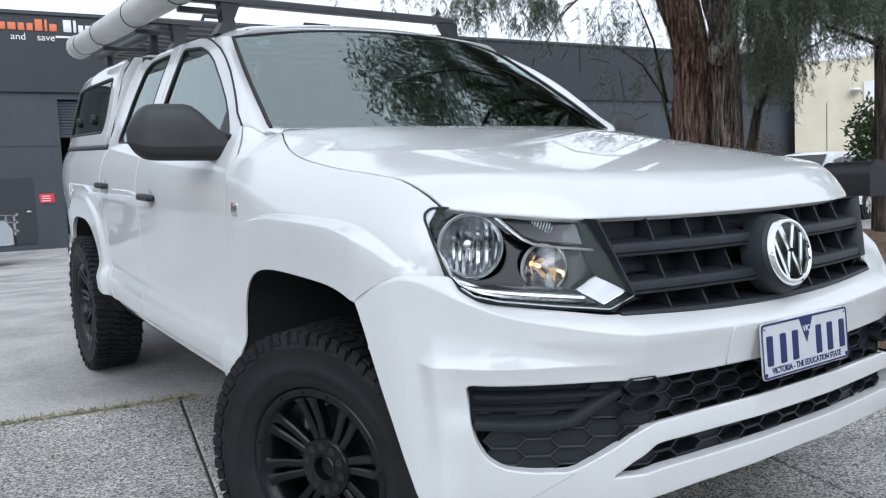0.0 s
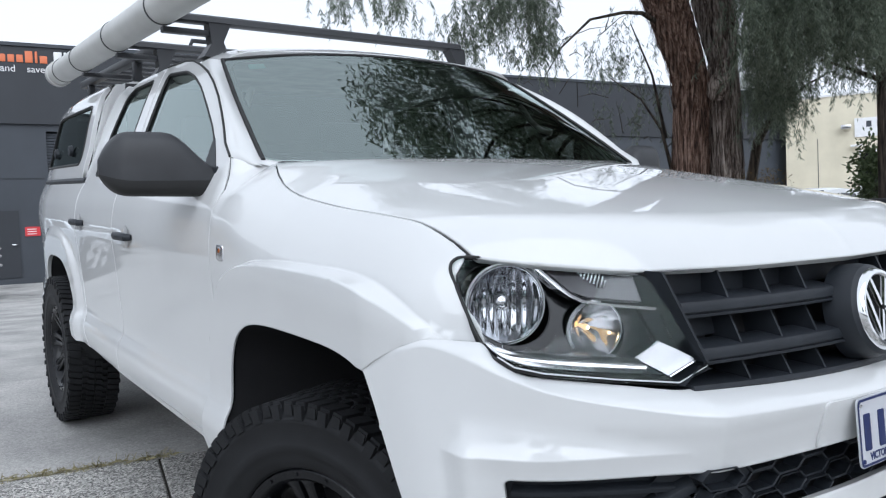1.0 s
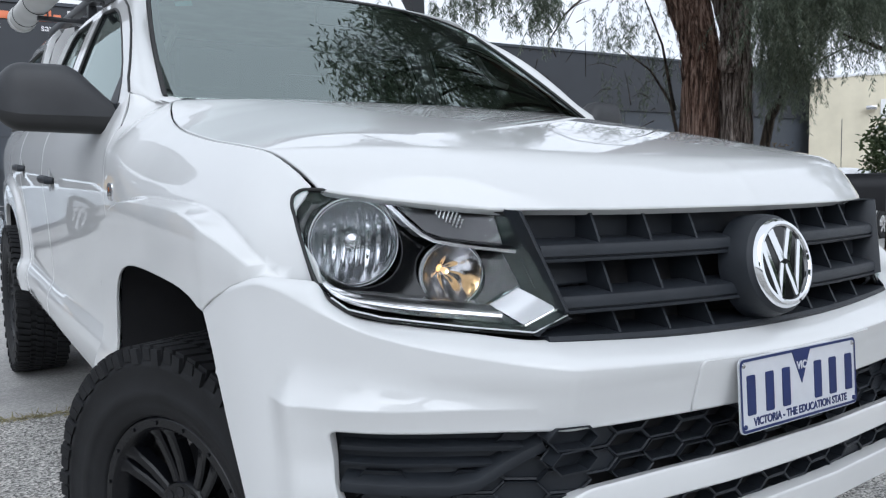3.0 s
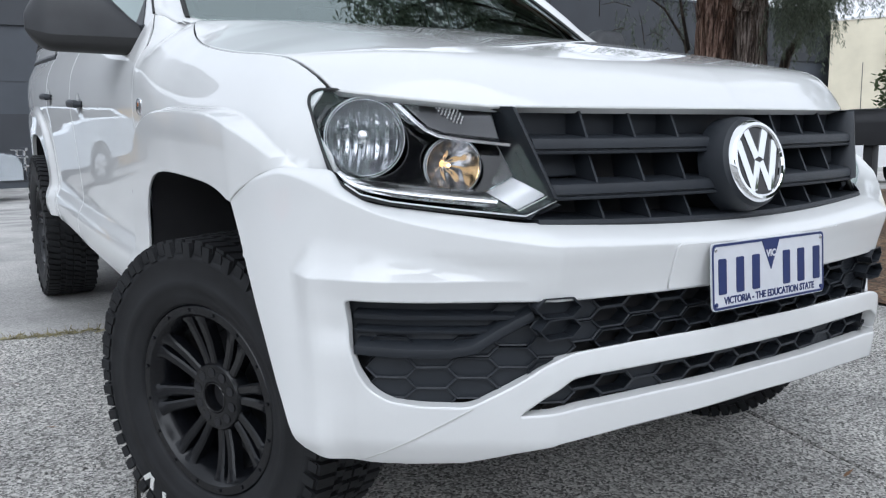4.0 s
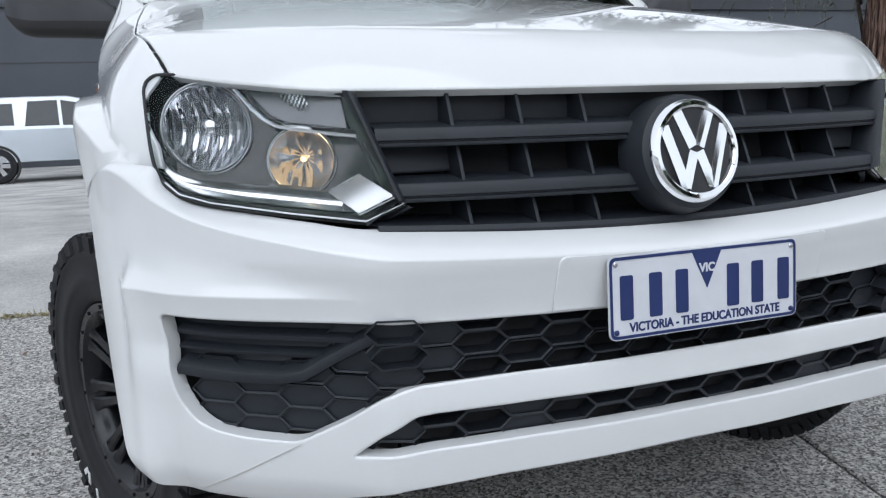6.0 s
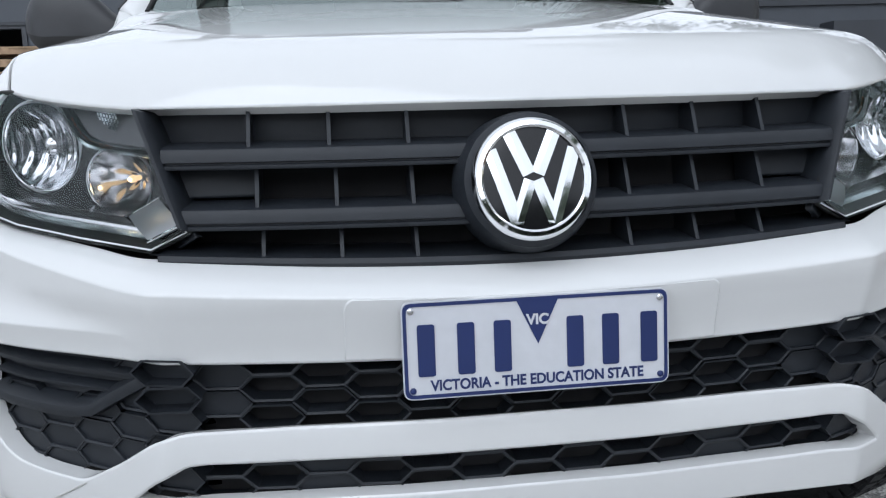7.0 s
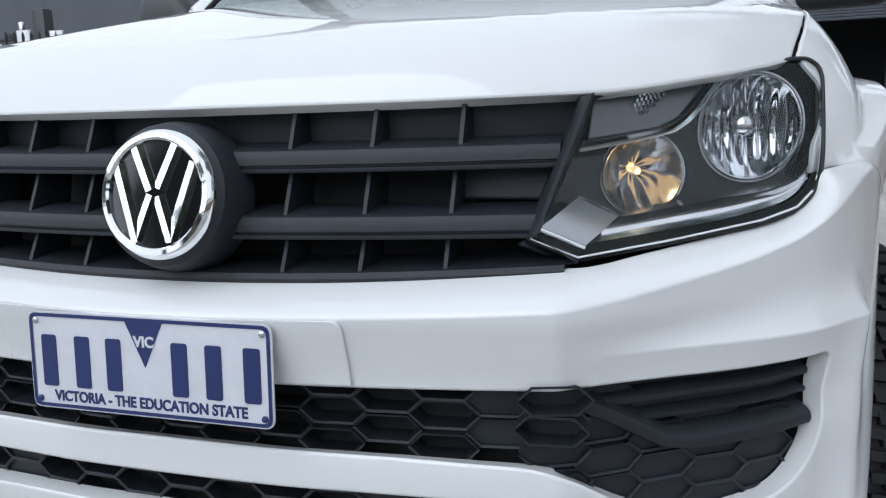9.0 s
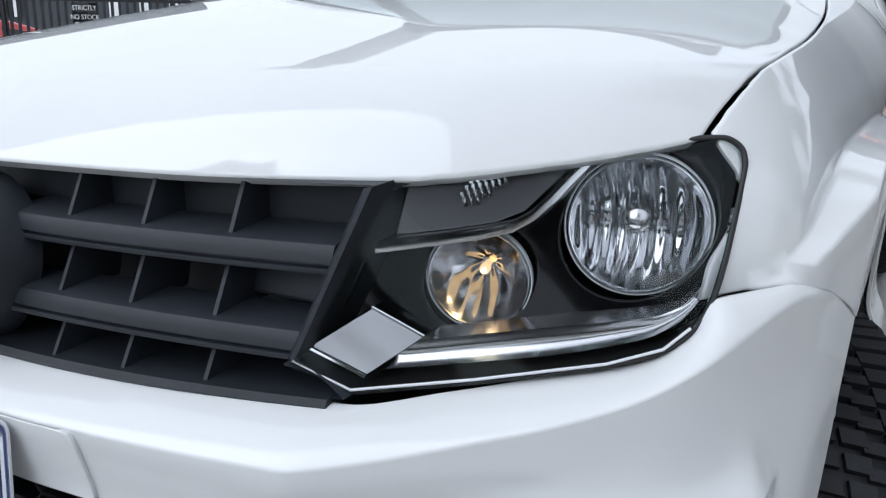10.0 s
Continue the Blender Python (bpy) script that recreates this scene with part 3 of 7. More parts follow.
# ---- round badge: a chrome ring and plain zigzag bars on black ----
badge_m = pose(0.002, 0.050, 0.985, 90 - 14) @ Matrix.Scale(1.03, 4)
badge = part("badge", lathe_bm([(0, 0.006), (0.083, 0.004), (0.086, 0.0), (0.093, -0.005), (0.099, -0.025), (0.103, -0.06)], 64, badge_m), TRIM, truck, "round chrome and black badge")
part("badge_disc", lathe_bm([(0, 0.0095), (0.072, 0.0085), (0.072, 0.004)], 64, badge_m), GLOSS_BLACK, badge)
part("badge_ring", lathe_bm([(0.0690, 0.006), (0.0700, 0.0125), (0.073, 0.0150), (0.079, 0.0145), (0.0830, 0.010), (0.0850, 0.003)], 72, badge_m), CHROME, badge, "polished chrome ring")


def badge_bar(a, b, w):
    a, b = Vector(a), Vector(b)
    t = (b - a).normalized()
    n = Vector((-t.y, t.x)) * w / 2
    bm = bmesh.new()
    lo = [bm.verts.new(badge_m @ Vector((*p, 0.006))) for p in (a - n, b - n, b + n, a + n)]
    edge = [bm.verts.new(badge_m @ Vector((*p, 0.0105))) for p in (a - n * 0.96, b - n * 0.96, b + n * 0.96, a + n * 0.96)]
    ridge = [bm.verts.new(badge_m @ Vector((*p, 0.01085))) for p in (a, b)]
    bm.faces.new((edge[0], edge[1], ridge[1], ridge[0]))
    bm.faces.new((ridge[0], ridge[1], edge[2], edge[3]))
    bm.faces.new((edge[1], edge[2], ridge[1]))
    bm.faces.new((edge[3], edge[0], ridge[0]))
    for i in range(4):
        bm.faces.new((lo[i], lo[(i + 1) % 4], edge[(i + 1) % 4], edge[i]))
    part("badge_bar", bm, CHROME, badge, smooth_angle=0)


for side in (-1, 1):
    badge_bar((side * 0.0325, 0.066), (side * 0.0060, 0.006), 0.0195)
    badge_bar((side * 0.0585, 0.040), (side * 0.0250, -0.062), 0.0190)
    badge_bar((side * 0.0265, -0.060), (side * 0.0050, -0.002), 0.0180)

# ---- bonnet ----
lip_y = hermite([(0, 0.106), (0.30, 0.135), (0.552, 0.204), (0.70, 0.296), (0.812, 0.408), (0.87, 0.49)])
lip_z = hermite([(0, 1.094), (0.30, 1.093), (0.552, 1.092), (0.70, 1.104), (0.812, 1.120), (0.87, 1.14)])
spine = hermite([(0.0, 1.135), (0.1, 1.158), (0.2, 1.182), (0.35, 1.212), (0.6, 1.252), (0.9, 1.294), (1.2, 1.332), (1.35, 1.346), (1.5, 1.350)])


shoulder = hermite([(0.0, 0.03), (0.4, 0.035), (0.64, 0.042), (0.84, 0.054), (1.06, 0.060), (1.17, 0.050), (1.33, 0.012), (1.5, 0.008)])


def bonnet_z(x, y):
    s = np.abs(x)
    def upper(s, y):
        return spine(y) - 0.010 * (s / 0.6) ** 2 - shoulder(y) * np.clip((s - 0.38) / 0.47, 0, 1.12) ** 2.7
    e = lip_y(s)
    k0 = upper(s, e) - lip_z(s)
    t = np.clip(1 - (y - e) / 0.13, 0, 1.1)
    return upper(s, y) - k0 * t**2.2


shut = [(0.812, 0.410), (0.834, 0.50), (0.850, 0.64), (0.856, 0.84), (0.853, 1.06), (0.845, 1.17), (0.830, 1.245), (0.800, 1.33), (0.775, 1.40)]
shut_s = hermite([(y, s) for s, y in shut])
bonnet_half = [(float(s), float(lip_y(s))) for s in np.linspace(0, 0.806, 26)] + [(float(shut_s(y)) - 0.002, float(y)) for y in np.linspace(0.412, 1.40, 40)] + [(0.74, 1.408), (0.70, 1.392), (0.5, 1.322), (0.25, 1.272), (0, 1.258)]
shell("bonnet", both(bonnet_half), lambda x, y: (x, y, bonnet_z(x, y)), PAINT, truck, "glossy white bonnet reflecting sky and trees", step=0.024, thick=0.022, lip=0.003, hint=(0, 0.8, 0.3))

# ---- body sides ----
HUB_F, HUB_R, HUB_Z, TYRE_R, AXLE_Z = 0.80, 3.885, 0.405, 0.392, 0.392
width = hermite([(0.32, 0.838), (0.345, 0.858), (0.385, 0.888), (0.42, 0.914), (0.456, 0.928), (0.6, 0.934), (1.0, 0.950), (1.4, 0.961), (2.4, 0.975), (3.3, 0.975), (4.2, 0.962), (4.7, 0.925), (5.1, 0.87)])
side_in = hermite([(0.40, -0.080), (0.455, -0.038), (0.50, -0.016), (0.55, -0.004), (0.595, 0.0), (0.625, -0.005), (0.655, -0.0185), (0.670, -0.0240), (0.70, -0.0262), (0.80, -0.022), (0.95, -0.012), (1.08, 0.0), (1.18, -0.010), (1.25, -0.035), (1.30, -0.062), (1.72, -0.235), (1.78, -0.275)])
door_lines = [[(float(y), z) for y in np.linspace(1.46, 3.32, 75)] for z in (0.585, 0.605, 0.625, 0.640, 0.652, 0.662, 0.674, 0.690)]
shut_at = [0.412, 0.44, 0.47, 0.50, 0.55, 0.60, 0.66, 0.74, 0.84, 0.95, 1.06, 1.12, 1.17, 1.21, 1.245, 1.29, 1.33, 1.365, 1.40]
shut_z = hermite([(0.36, 1.085)] + [(y, float(bonnet_z(float(shut_s(y)), y)) - 0.001) for y in shut_at] + [(1.48, 1.345)])
edge_s = hermite([(0.33, 0.79)] + [(y, float(shut_s(y)) + 0.0025) for y in shut_at] + [(1.48, 0.80)])


ARCH = {HUB_F: (0.385, 0.478, 0.518, 3.3, 5.0), HUB_R: (0.455, 0.470, 0.490, 3.0, 3.0)}


def flare_r(y, z, hub):
    """1 along the outer edge of the raised band round a wheel arch, less inside it."""
    if hub < 2:
        a = np.abs(y - hub) / np.where(y > hub, 0.648, 0.548)
        b = np.maximum(z - HUB_Z, 0) / 0.678
        p = np.where(y > hub, 4.0, 3.0)
    else:
        a = np.abs(y - hub) / np.where(y > hub, 0.60, 0.585)
        b = np.maximum(z - HUB_Z, 0) / 0.645
        p = 3.0
    return (a**p + b**p) ** (1 / p)


def side_s(y, z):
    s = width(y) + side_in(z)
    front = 1 - smooth(1.40, 1.475, y)
    zs = shut_z(y)
    drop = (width(y) + side_in(np.minimum(zs, 1.10))) - edge_s(y)
    fender = width(y) + side_in(np.minimum(z, 1.10)) - drop * np.clip((z - (zs - 0.20)) / 0.20, 0, 1.1) ** 2.3
    s = fender * front + s * (1 - front)
    for hub in (HUB_F, HUB_R):
        r = flare_r(y, z, hub)
        s = s + np.where(y < 2, 0.016 + 0.026 * smooth(0.40, 0.56, y) + 0.009 * smooth(0.44, 0.56, y) * (1 - smooth(0.62, 0.95, y)), 0.024) * (1 - np.where(y < 2, smooth(0.984, 1.000, r), smooth(0.930, 1.015, r))) * smooth(0.30, 0.50, z)
    return s


def side(y, z, lift=0.0):
    return -(side_s(y, z) + lift), y, z


def arch_pts(hub, z_end_front, z_end_rear, grow=1.0):
    pts = []
    front, back, high, p_front, p_back = ARCH[hub]
    for k in range(49):
        a = math.pi * k / 48
        c, d = math.cos(a), math.sin(a)
        p = p_front if c > 0 else p_back
        y = hub - math.copysign(abs(c) ** (2 / p), c) * (front if c > 0 else back) * grow
        z = HUB_Z + abs(d) ** (2 / p) * high * grow
        if (c > 0 and z > z_end_front) or (c <= 0 and z > z_end_rear):
            pts.append((y, z))
    return pts


def flare_lines(hub, levels, z_lo):
    out = []
    for k in levels:
        row = []
        for i in range(91):
            a = math.pi * i / 90
            d = Vector((-math.cos(a), math.sin(a)))
            lo_, hi_ = 0.2, 1.2
            for _ in range(28):
                m_ = (lo_ + hi_) / 2
                y_, z_ = hub + d.x * m_, HUB_Z + d.y * m_
                val = float(flare_r(np.array(y_), np.array(z_), hub))
                lo_, hi_ = (m_, hi_) if val < k else (lo_, m_)
            if HUB_Z + d.y * lo_ > z_lo:
                row.append((hub + d.x * lo_, HUB_Z + d.y * lo_))
        out.append(row)
    return out


fender_out = [(float(y), float(shut_z(y))) for y in np.linspace(0.418, 1.40, 34)] + [(1.470, 1.342), (1.4315, 1.25), (1.4515, 1.05), (1.466, 0.87), (1.466, 0.60), (1.455, 0.50), (1.28, 0.50)]
fender_arch = [p for p in arch_pts(HUB_F, 0.897, 0.50)]
fender_out += fender_arch[::-1] + [(0.561, 0.8960), (0.532, 0.9160), (0.500, 0.9350), (0.455, 0.9590), (0.412, 0.9725), (0.338, 0.9690), (0.351, 1.00), (0.375, 1.03), (0.397, 1.06), (0.411, 1.09), (0.413, 1.110)]
shell("fender", fender_out, side, PAINT, truck, "white painted wing with a flared wheel arch", step=0.018, thick=0.006, lip=0.003, mirror=True, lines=flare_lines(HUB_F, (0.955, 0.970, 0.978, 0.982, 0.987, 0.992, 0.996, 1.000, 1.004, 1.016), 0.52))

belt = [(1.471, 0.52), (1.471, 0.87), (1.455, 1.05), (1.434, 1.25), (1.473, 1.343), (1.55, 1.388), (1.615, 1.444), (1.68, 1.495), (1.757, 1.550), (1.85, 1.604), (1.96, 1.655), (2.09, 1.698), (2.21, 1.728), (2.32, 1.742), (2.575, 1.748), (2.560, 1.20), (2.578, 0.95), (2.570, 0.80), (2.548, 0.69), (2.565, 0.60), (2.585, 0.52)]
glass_f = rounded([(1.560, 1.300), (1.66, 1.402), (1.72, 1.448), (1.848, 1.528), (1.978, 1.602), (2.095, 1.652), (2.231, 1.688), (2.490, 1.708), (2.525, 1.304)], [0.02, 0, 0, 0, 0, 0.04, 0.04, 0.03, 0.03])
fd = shell("front_door", belt, side, PAINT, truck, "white painted door with a black pull handle", holes=[glass_f], step=0.03, thick=0.025, lip=0.003, mirror=True, lines=door_lines)
rear_arch = arch_pts(HUB_R, 0.50, 0.50)
rear_door_out = [(2.593, 0.52), (2.573, 0.60), (2.556, 0.69), (2.578, 0.80), (2.586, 0.95), (2.568, 1.20), (2.583, 1.748), (2.95, 1.742), (3.08, 1.72), (3.16, 1.66), (3.27, 1.34), (3.30, 1.25), (3.315, 1.05), (3.30, 0.90), (3.27, 0.72), (3.20, 0.58), (3.14, 0.52)]
glass_r = rounded([(2.700, 1.306), (2.690, 1.708), (3.00, 1.702), (3.08, 1.668), (3.13, 1.50), (3.15, 1.312)], [0.03, 0.03, 0.03, 0.03, 0, 0.04])
shell("rear_door", rear_door_out, side, PAINT, truck, "white painted door with a black pull handle", holes=[glass_r], step=0.03, thick=0.025, lip=0.003, mirror=True, lines=door_lines)
bed_out = [(3.325, 1.05), (3.310, 1.25), (3.300, 1.282), (5.05, 1.282), (5.08, 1.0), (5.06, 0.66), (4.36, 0.60)] + [p for p in rear_arch[::-1]] + [(3.40, 0.52), (3.15, 0.515), (3.21, 0.58), (3.28, 0.72), (3.31, 0.90)]
corner_out = [(3.085, 1.722), (3.165, 1.66), (3.275, 1.34), (3.305, 1.285), (3.37, 1.285), (3.36, 1.60), (3.32, 1.715), (3.20, 1.742)]
shell("cab_corner", corner_out, lambda y, z: side(y, z, -0.002), PAINT, truck, step=0.03, thick=0.02, lip=0.004, mirror=True)
shell("bed_side", bed_out, side, PAINT, truck, "white painted load-bed side with a flared wheel arch", step=0.035, thick=0.02, lip=0.005, mirror=True, lines=flare_lines(HUB_R, (0.955, 0.968, 0.977, 0.986, 0.995, 1.004, 1.016), 0.64))

for name, hole, mat, tint in (("side_window", glass_f, TINT, "tinted door glass"), ("side_window", glass_r, TINT, "tinted door glass")):
    o = [tuple(p) for p in inset(hole, -0.012)[0]]
    shell(name, o, lambda y, z: side(y, z, -0.009), mat, truck, tint, step=0.06, thick=0.004, lip=0.002, mirror=True)
    for sgn in (1, -1):
        ringp = dense(hole, 0.03)
        rows = []
        for y, z in ringp:
            x, yy, zz = side(np.array(y), np.array(z), -0.004)
            rows.append(Vector((float(x) * sgn, float(yy), float(zz))))
        part("window_seal", tube_bm(rows, 0.0065, 6, True), SEAL, truck, "black rubber seal")

for sgn in (-1, 1):
    a, b, c, d = Vector((0.70, 1.398, 1.322)), Vector((0.70, 1.455, 1.338)), Vector((0.868, 1.474, 1.344)), Vector((0.790, 1.385, 1.314))
    bm = bmesh.new()
    grid = []
    for i in range(7):
        u = i / 6
        grid.append([])
        for j in range(7):
            v = j / 6
            p = (a.lerp(b, u)).lerp(d.lerp(c, u), v)
            p += Vector((0.3, 0, 1)) * 0.004 * math.sin(math.pi * v) 
            grid[-1].append(bm.verts.new((sgn * p.x, p.y, p.z)))
    for r, q in zip(grid, grid[1:]):
        for j in range(6):
            bm.faces.new((r[j], r[j + 1], q[j + 1], q[j]))
    part("wing_corner", bm, PAINT, truck, smooth_angle=80)

# thin seams between door frame, pillar and wing
for sgn in (1, -1):
    line = [(1.474, 1.346), (1.55, 1.388), (1.615, 1.444), (1.68, 1.495), (1.757, 1.550), (1.85, 1.604), (1.96, 1.655), (2.09, 1.698), (2.21, 1.728), (2.32, 1.742), (2.573, 1.749)]
    part("door_seam", tube_bm([Vector((sgn * float(side(np.array(y), np.array(z), 0.001)[0]), y, z)) for y, z in line], 0.0042, 6), SEAL, truck, "thin dark door gap")
# dark seals behind the door gaps
for seam in ([(1.45, 0.51), (1.45, 0.87), (1.434, 1.05), (1.413, 1.25), (1.448, 1.33), (1.492, 1.345), (1.454, 1.25), (1.475, 1.05), (1.491, 0.87), (1.491, 0.51)],
             [(2.567, 0.53), (2.532, 0.69), (2.552, 0.80), (2.545, 1.27), (2.590, 1.27), (2.600, 0.80), (2.578, 0.69), (2.608, 0.53)],
             [(3.24, 0.60), (3.28, 0.80), (3.29, 1.05), (3.28, 1.26), (3.33, 1.26), (3.345, 1.05), (3.335, 0.85), (3.27, 0.60)]):
    shell("door_seal", seam, lambda y, z: side(y, z, -0.013), SEAL, truck, "black rubber seal", step=0.04, thick=0.003, lip=0.002, mirror=True)

# Rocker panels, floor and the closed dark underside.
for sgn in (-1, 1):
    part("sill", tube_bm([(sgn * 0.905, 1.30, 0.495), (sgn * 0.912, 1.6, 0.495), (sgn * 0.915, 2.6, 0.495), (sgn * 0.905, 3.2, 0.50), (sgn * 0.89, 3.40, 0.51)], 0.028, 10), PAINT, truck)
part("underbody", box_bm((-0.86, 1.28, 0.40), (0.86, 5.0, 0.60), 0.02), DARK, truck, "dark chassis and floor")
part("bulkhead", box_bm((-0.52, 0.30, 0.42), (0.52, 1.35, 1.02), 0.02), DARK, truck, "dark engine bay")
for hub in (HUB_F, HUB_R):
    for sgn in (-1, 1):
        bm = bmesh.new()
        prof = arch_pts(hub, 0.40, 0.40, 1.02)
        prof = [(prof[0][0], 0.42)] + prof + [(prof[-1][0], 0.42)]
        a = [bm.verts.new((sgn * (float(side_s(np.array(y), np.array(z))) - 0.015), y, z)) for y, z in prof]
        b = [bm.verts.new((sgn * 0.50, y, z)) for y, z in prof]
        for i in range(len(prof) - 1):
            bm.faces.new((a[i], a[i + 1], b[i + 1], b[i]))
        bm.faces.new(b)
        part("wheel_arch_liner", bm, DARK, truck, "matt black arch liner")

# ---- cab top ----
def screen(u, v):
    """The windscreen: u from -1 to 1 across, v from 0 (cowl) to 1 (roof)."""
    a = np.abs(u)
    bow = np.sin(math.pi * v)
    half = 0.798 + (0.688 - 0.798) * v + 0.009 * bow
    y0, y1 = 1.274 + 0.164 * a**2.2, 1.904 + 0.145 * a**2.2
    z0, z1 = 1.333, 1.752 - 0.041 * a**2.4
    return u * half, y0 + (y1 - y0) * v - 0.003 * bow, z0 + (z1 - z0) * v + 0.004 * bow


ws_out = rounded([(-1, 0), (1, 0), (1, 1), (-1, 1)], 0.06)
shell("windscreen", ws_out, screen, WINDSCREEN, truck, "tinted windscreen mirroring trees and sky", step=0.06, thick=0.004, lip=0.003)
bm = bmesh.new()
band = []
for (ua, va), (ub, vb) in zip(dense(ws_out, 0.04), dense([(x * 0.955, 0.04 + y * 0.935) for x, y in ws_out], 0.04)):
    pa, pb = screen(np.array(ua), np.array(va)), screen(np.array(ub), np.array(vb))
    band.append((bm.verts.new([float(q) for q in pa]), bm.verts.new([float(q) for q in pb])))
for i in range(len(band)):
    j = (i + 1) % len(band)
    bm.faces.new((band[i][0], band[j][0], band[j][1], band[i][1]))
for v in bm.verts:
    v.co += Vector((0, 0.006, -0.006))
part("screen_border", bm, SEAL, truck, "black printed edge of the windscreen")


def roof_z(x, y):
    s = np.abs(x)
    z = 1.820 - 0.038 * (s / 0.6) ** 2 - 0.075 * np.clip((s - 0.55) / 0.19, 0, 1.2) ** 2.2
    return z - 0.071 * np.clip((2.30 - y) / 0.42, 0, 1.2) ** 2 - 0.03 * np.clip((y - 2.8) / 0.6, 0, 1) ** 2


door_line = hermite([(1.40, 1.30), (1.474, 1.347), (1.55, 1.388), (1.615, 1.444), (1.68, 1.495), (1.757, 1.550), (1.85, 1.604), (1.96, 1.655), (2.09, 1.698), (2.21, 1.728), (2.32, 1.742), (2.573, 1.749)])
roof_half = [(0, 1.909), (0.20, 1.919), (0.35, 1.941), (0.50, 1.981), (0.60, 2.017), (0.686, 2.054), (0.716, 2.11), (0.730, 2.20), (0.735, 2.40), (0.735, 3.0), (0.72, 3.20), (0.60, 3.30), (0, 3.33)]
shell("roof", both(roof_half), lambda x, y: (x, y, roof_z(x, y)), PAINT, truck, "white painted cab roof", step=0.05, thick=0.02, hint=(0, 2.5, 1.0))
for sgn in (-1, 1):
    bm = bmesh.new()
    grid = []
    for v in np.linspace(-0.06, 1, 18):
        a = Vector([float(q) for q in screen(np.array(float(sgn)), np.array(v))]) + Vector((sgn * 0.004, 0, 0.002))
        y = 1.470 + (2.10 - 1.470) * v
        z = float(door_line(y)) if v > 0 else 1.343 + 0.60 * (y - 1.470)
        b = Vector((sgn * (float(side_s(np.array(y), np.array(z))) - (0.012 if v < -0.01 else 0.0)), y, z - (0.010 if v < -0.01 else 0.0)))
        row = []
        for t in np.linspace(0, 1, 7):
            p = a.lerp(b, t) + Vector((sgn * 0.6, -0.5, 0.6)) * (0.014 * math.sin(math.pi * t))
            row.append(bm.verts.new(p))
        grid.append(row)
    for r, q in zip(grid, grid[1:]):
        for i in range(6):
            bm.faces.new((r[i], r[i + 1], q[i + 1], q[i]))
    part("windscreen_pillar", bm, PAINT, truck, "white painted windscreen pillar", smooth_angle=80)
    rows = [Vector([float(q) for q in screen(np.array(float(sgn) * 0.995), np.array(v))]) + Vector((0, -0.002, 0.002)) for v in np.linspace(0.0, 1, 12)]
    part("screen_trim", tube_bm(rows, 0.007, 6), SEAL, truck)
rows = [Vector([float(q) for q in screen(np.array(u), np.array(1.0))]) + Vector((0, 0.004, 0.0)) for u in np.linspace(-1, 1, 24)]
part("screen_trim", tube_bm(rows, 0.007, 6), SEAL, truck)
part("cab_back_wall", box_bm((-0.72, 3.27, 0.60), (0.72, 3.30, 1.76), 0.0), CABIN, truck)
part("cowl", strip([(Vector((x, 1.30 + 0.12 * (abs(x) / 0.77) ** 2.2, 1.312)), Vector((0, -1, 0)), Vector((0, 0, 1))) for x in np.linspace(-0.76, 0.76, 21)], [(0.09, -0.02), (0.06, 0.008), (-0.03, 0.022), (-0.05, 0.0)]), TRIM, truck, "black plastic cowl")

# ---- bed canopy ----
canopy_s = hermite([(1.25, 0.0), (1.30, 0.0), (1.45, -0.035), (1.66, -0.085), (1.74, -0.125), (1.79, -0.19)])


def canopy(y, z, lift=0.0):
    return -(width(y) - 0.062 + canopy_s(z) + lift), y, z


can_out = [(3.40, 1.305), (3.40, 1.60), (3.44, 1.76), (3.55, 1.785), (4.70, 1.785), (4.80, 1.72), (4.93, 1.50), (5.0, 1.305)]
can_win = rounded([(3.52, 1.375), (3.50, 1.665), (4.60, 1.665), (4.78, 1.375)], 0.05)
shell("canopy_side", can_out, canopy, PAINT, truck, "white fibreglass canopy side", holes=[can_win], step=0.05, thick=0.02, mirror=True)
shell("canopy_window", [tuple(p) for p in inset(can_win, -0.02)[0]], lambda y, z: canopy(y, z, -0.006), DARK_TINT, truck, "dark tinted canopy window", step=0.08, thick=0.004, mirror=True)
for sgn in (1, -1):
    rows = [Vector((sgn * float(canopy(np.array(y), np.array(z), -0.002)[0]), y, z)) for y, z in dense(can_win, 0.05)]
    part("window_seal", tube_bm(rows, 0.008, 6, True), SEAL, truck)
    rows = [Vector((-sgn * float(side(np.array(y), np.array(1.290))[0]) * 0.985, y, 1.292)) for y in np.linspace(3.33, 5.04, 12)]
    part("bed_rail", tube_bm(rows, 0.018, 8), TRIM, truck, "black bed rail under the canopy")
    for y in (3.85, 4.35):
        px = -sgn * float(canopy(np.array(y), np.array(1.46))[0])
        part("window_knob", lathe_bm([(0, 0.02), (0.026, 0.018), (0.030, 0.006), (0.030, 0)], 16, pose(px, y, 1.455, 0, sgn * 90, 0)), TRIM, truck, "round black window latch")
bm = bmesh.new()
rows = []
for y, dz in ((3.40, -0.06), (3.48, -0.01), (3.7, 0.0), (4.60, 0.0), (4.74, -0.03), (4.85, -0.10)):
    sw = float(width(np.array(y))) - 0.062 - 0.19
    rows.append([bm.verts.new((u * sw, y, 1.787 + dz + 0.035 * (1 - u * u))) for u in np.linspace(-1, 1, 15)])
for r, q in zip(rows, rows[1:]):
    for i in range(14):
        bm.faces.new((r[i], r[i + 1], q[i + 1], q[i]))
part("canopy_roof", bm, PAINT, truck, smooth_angle=60)
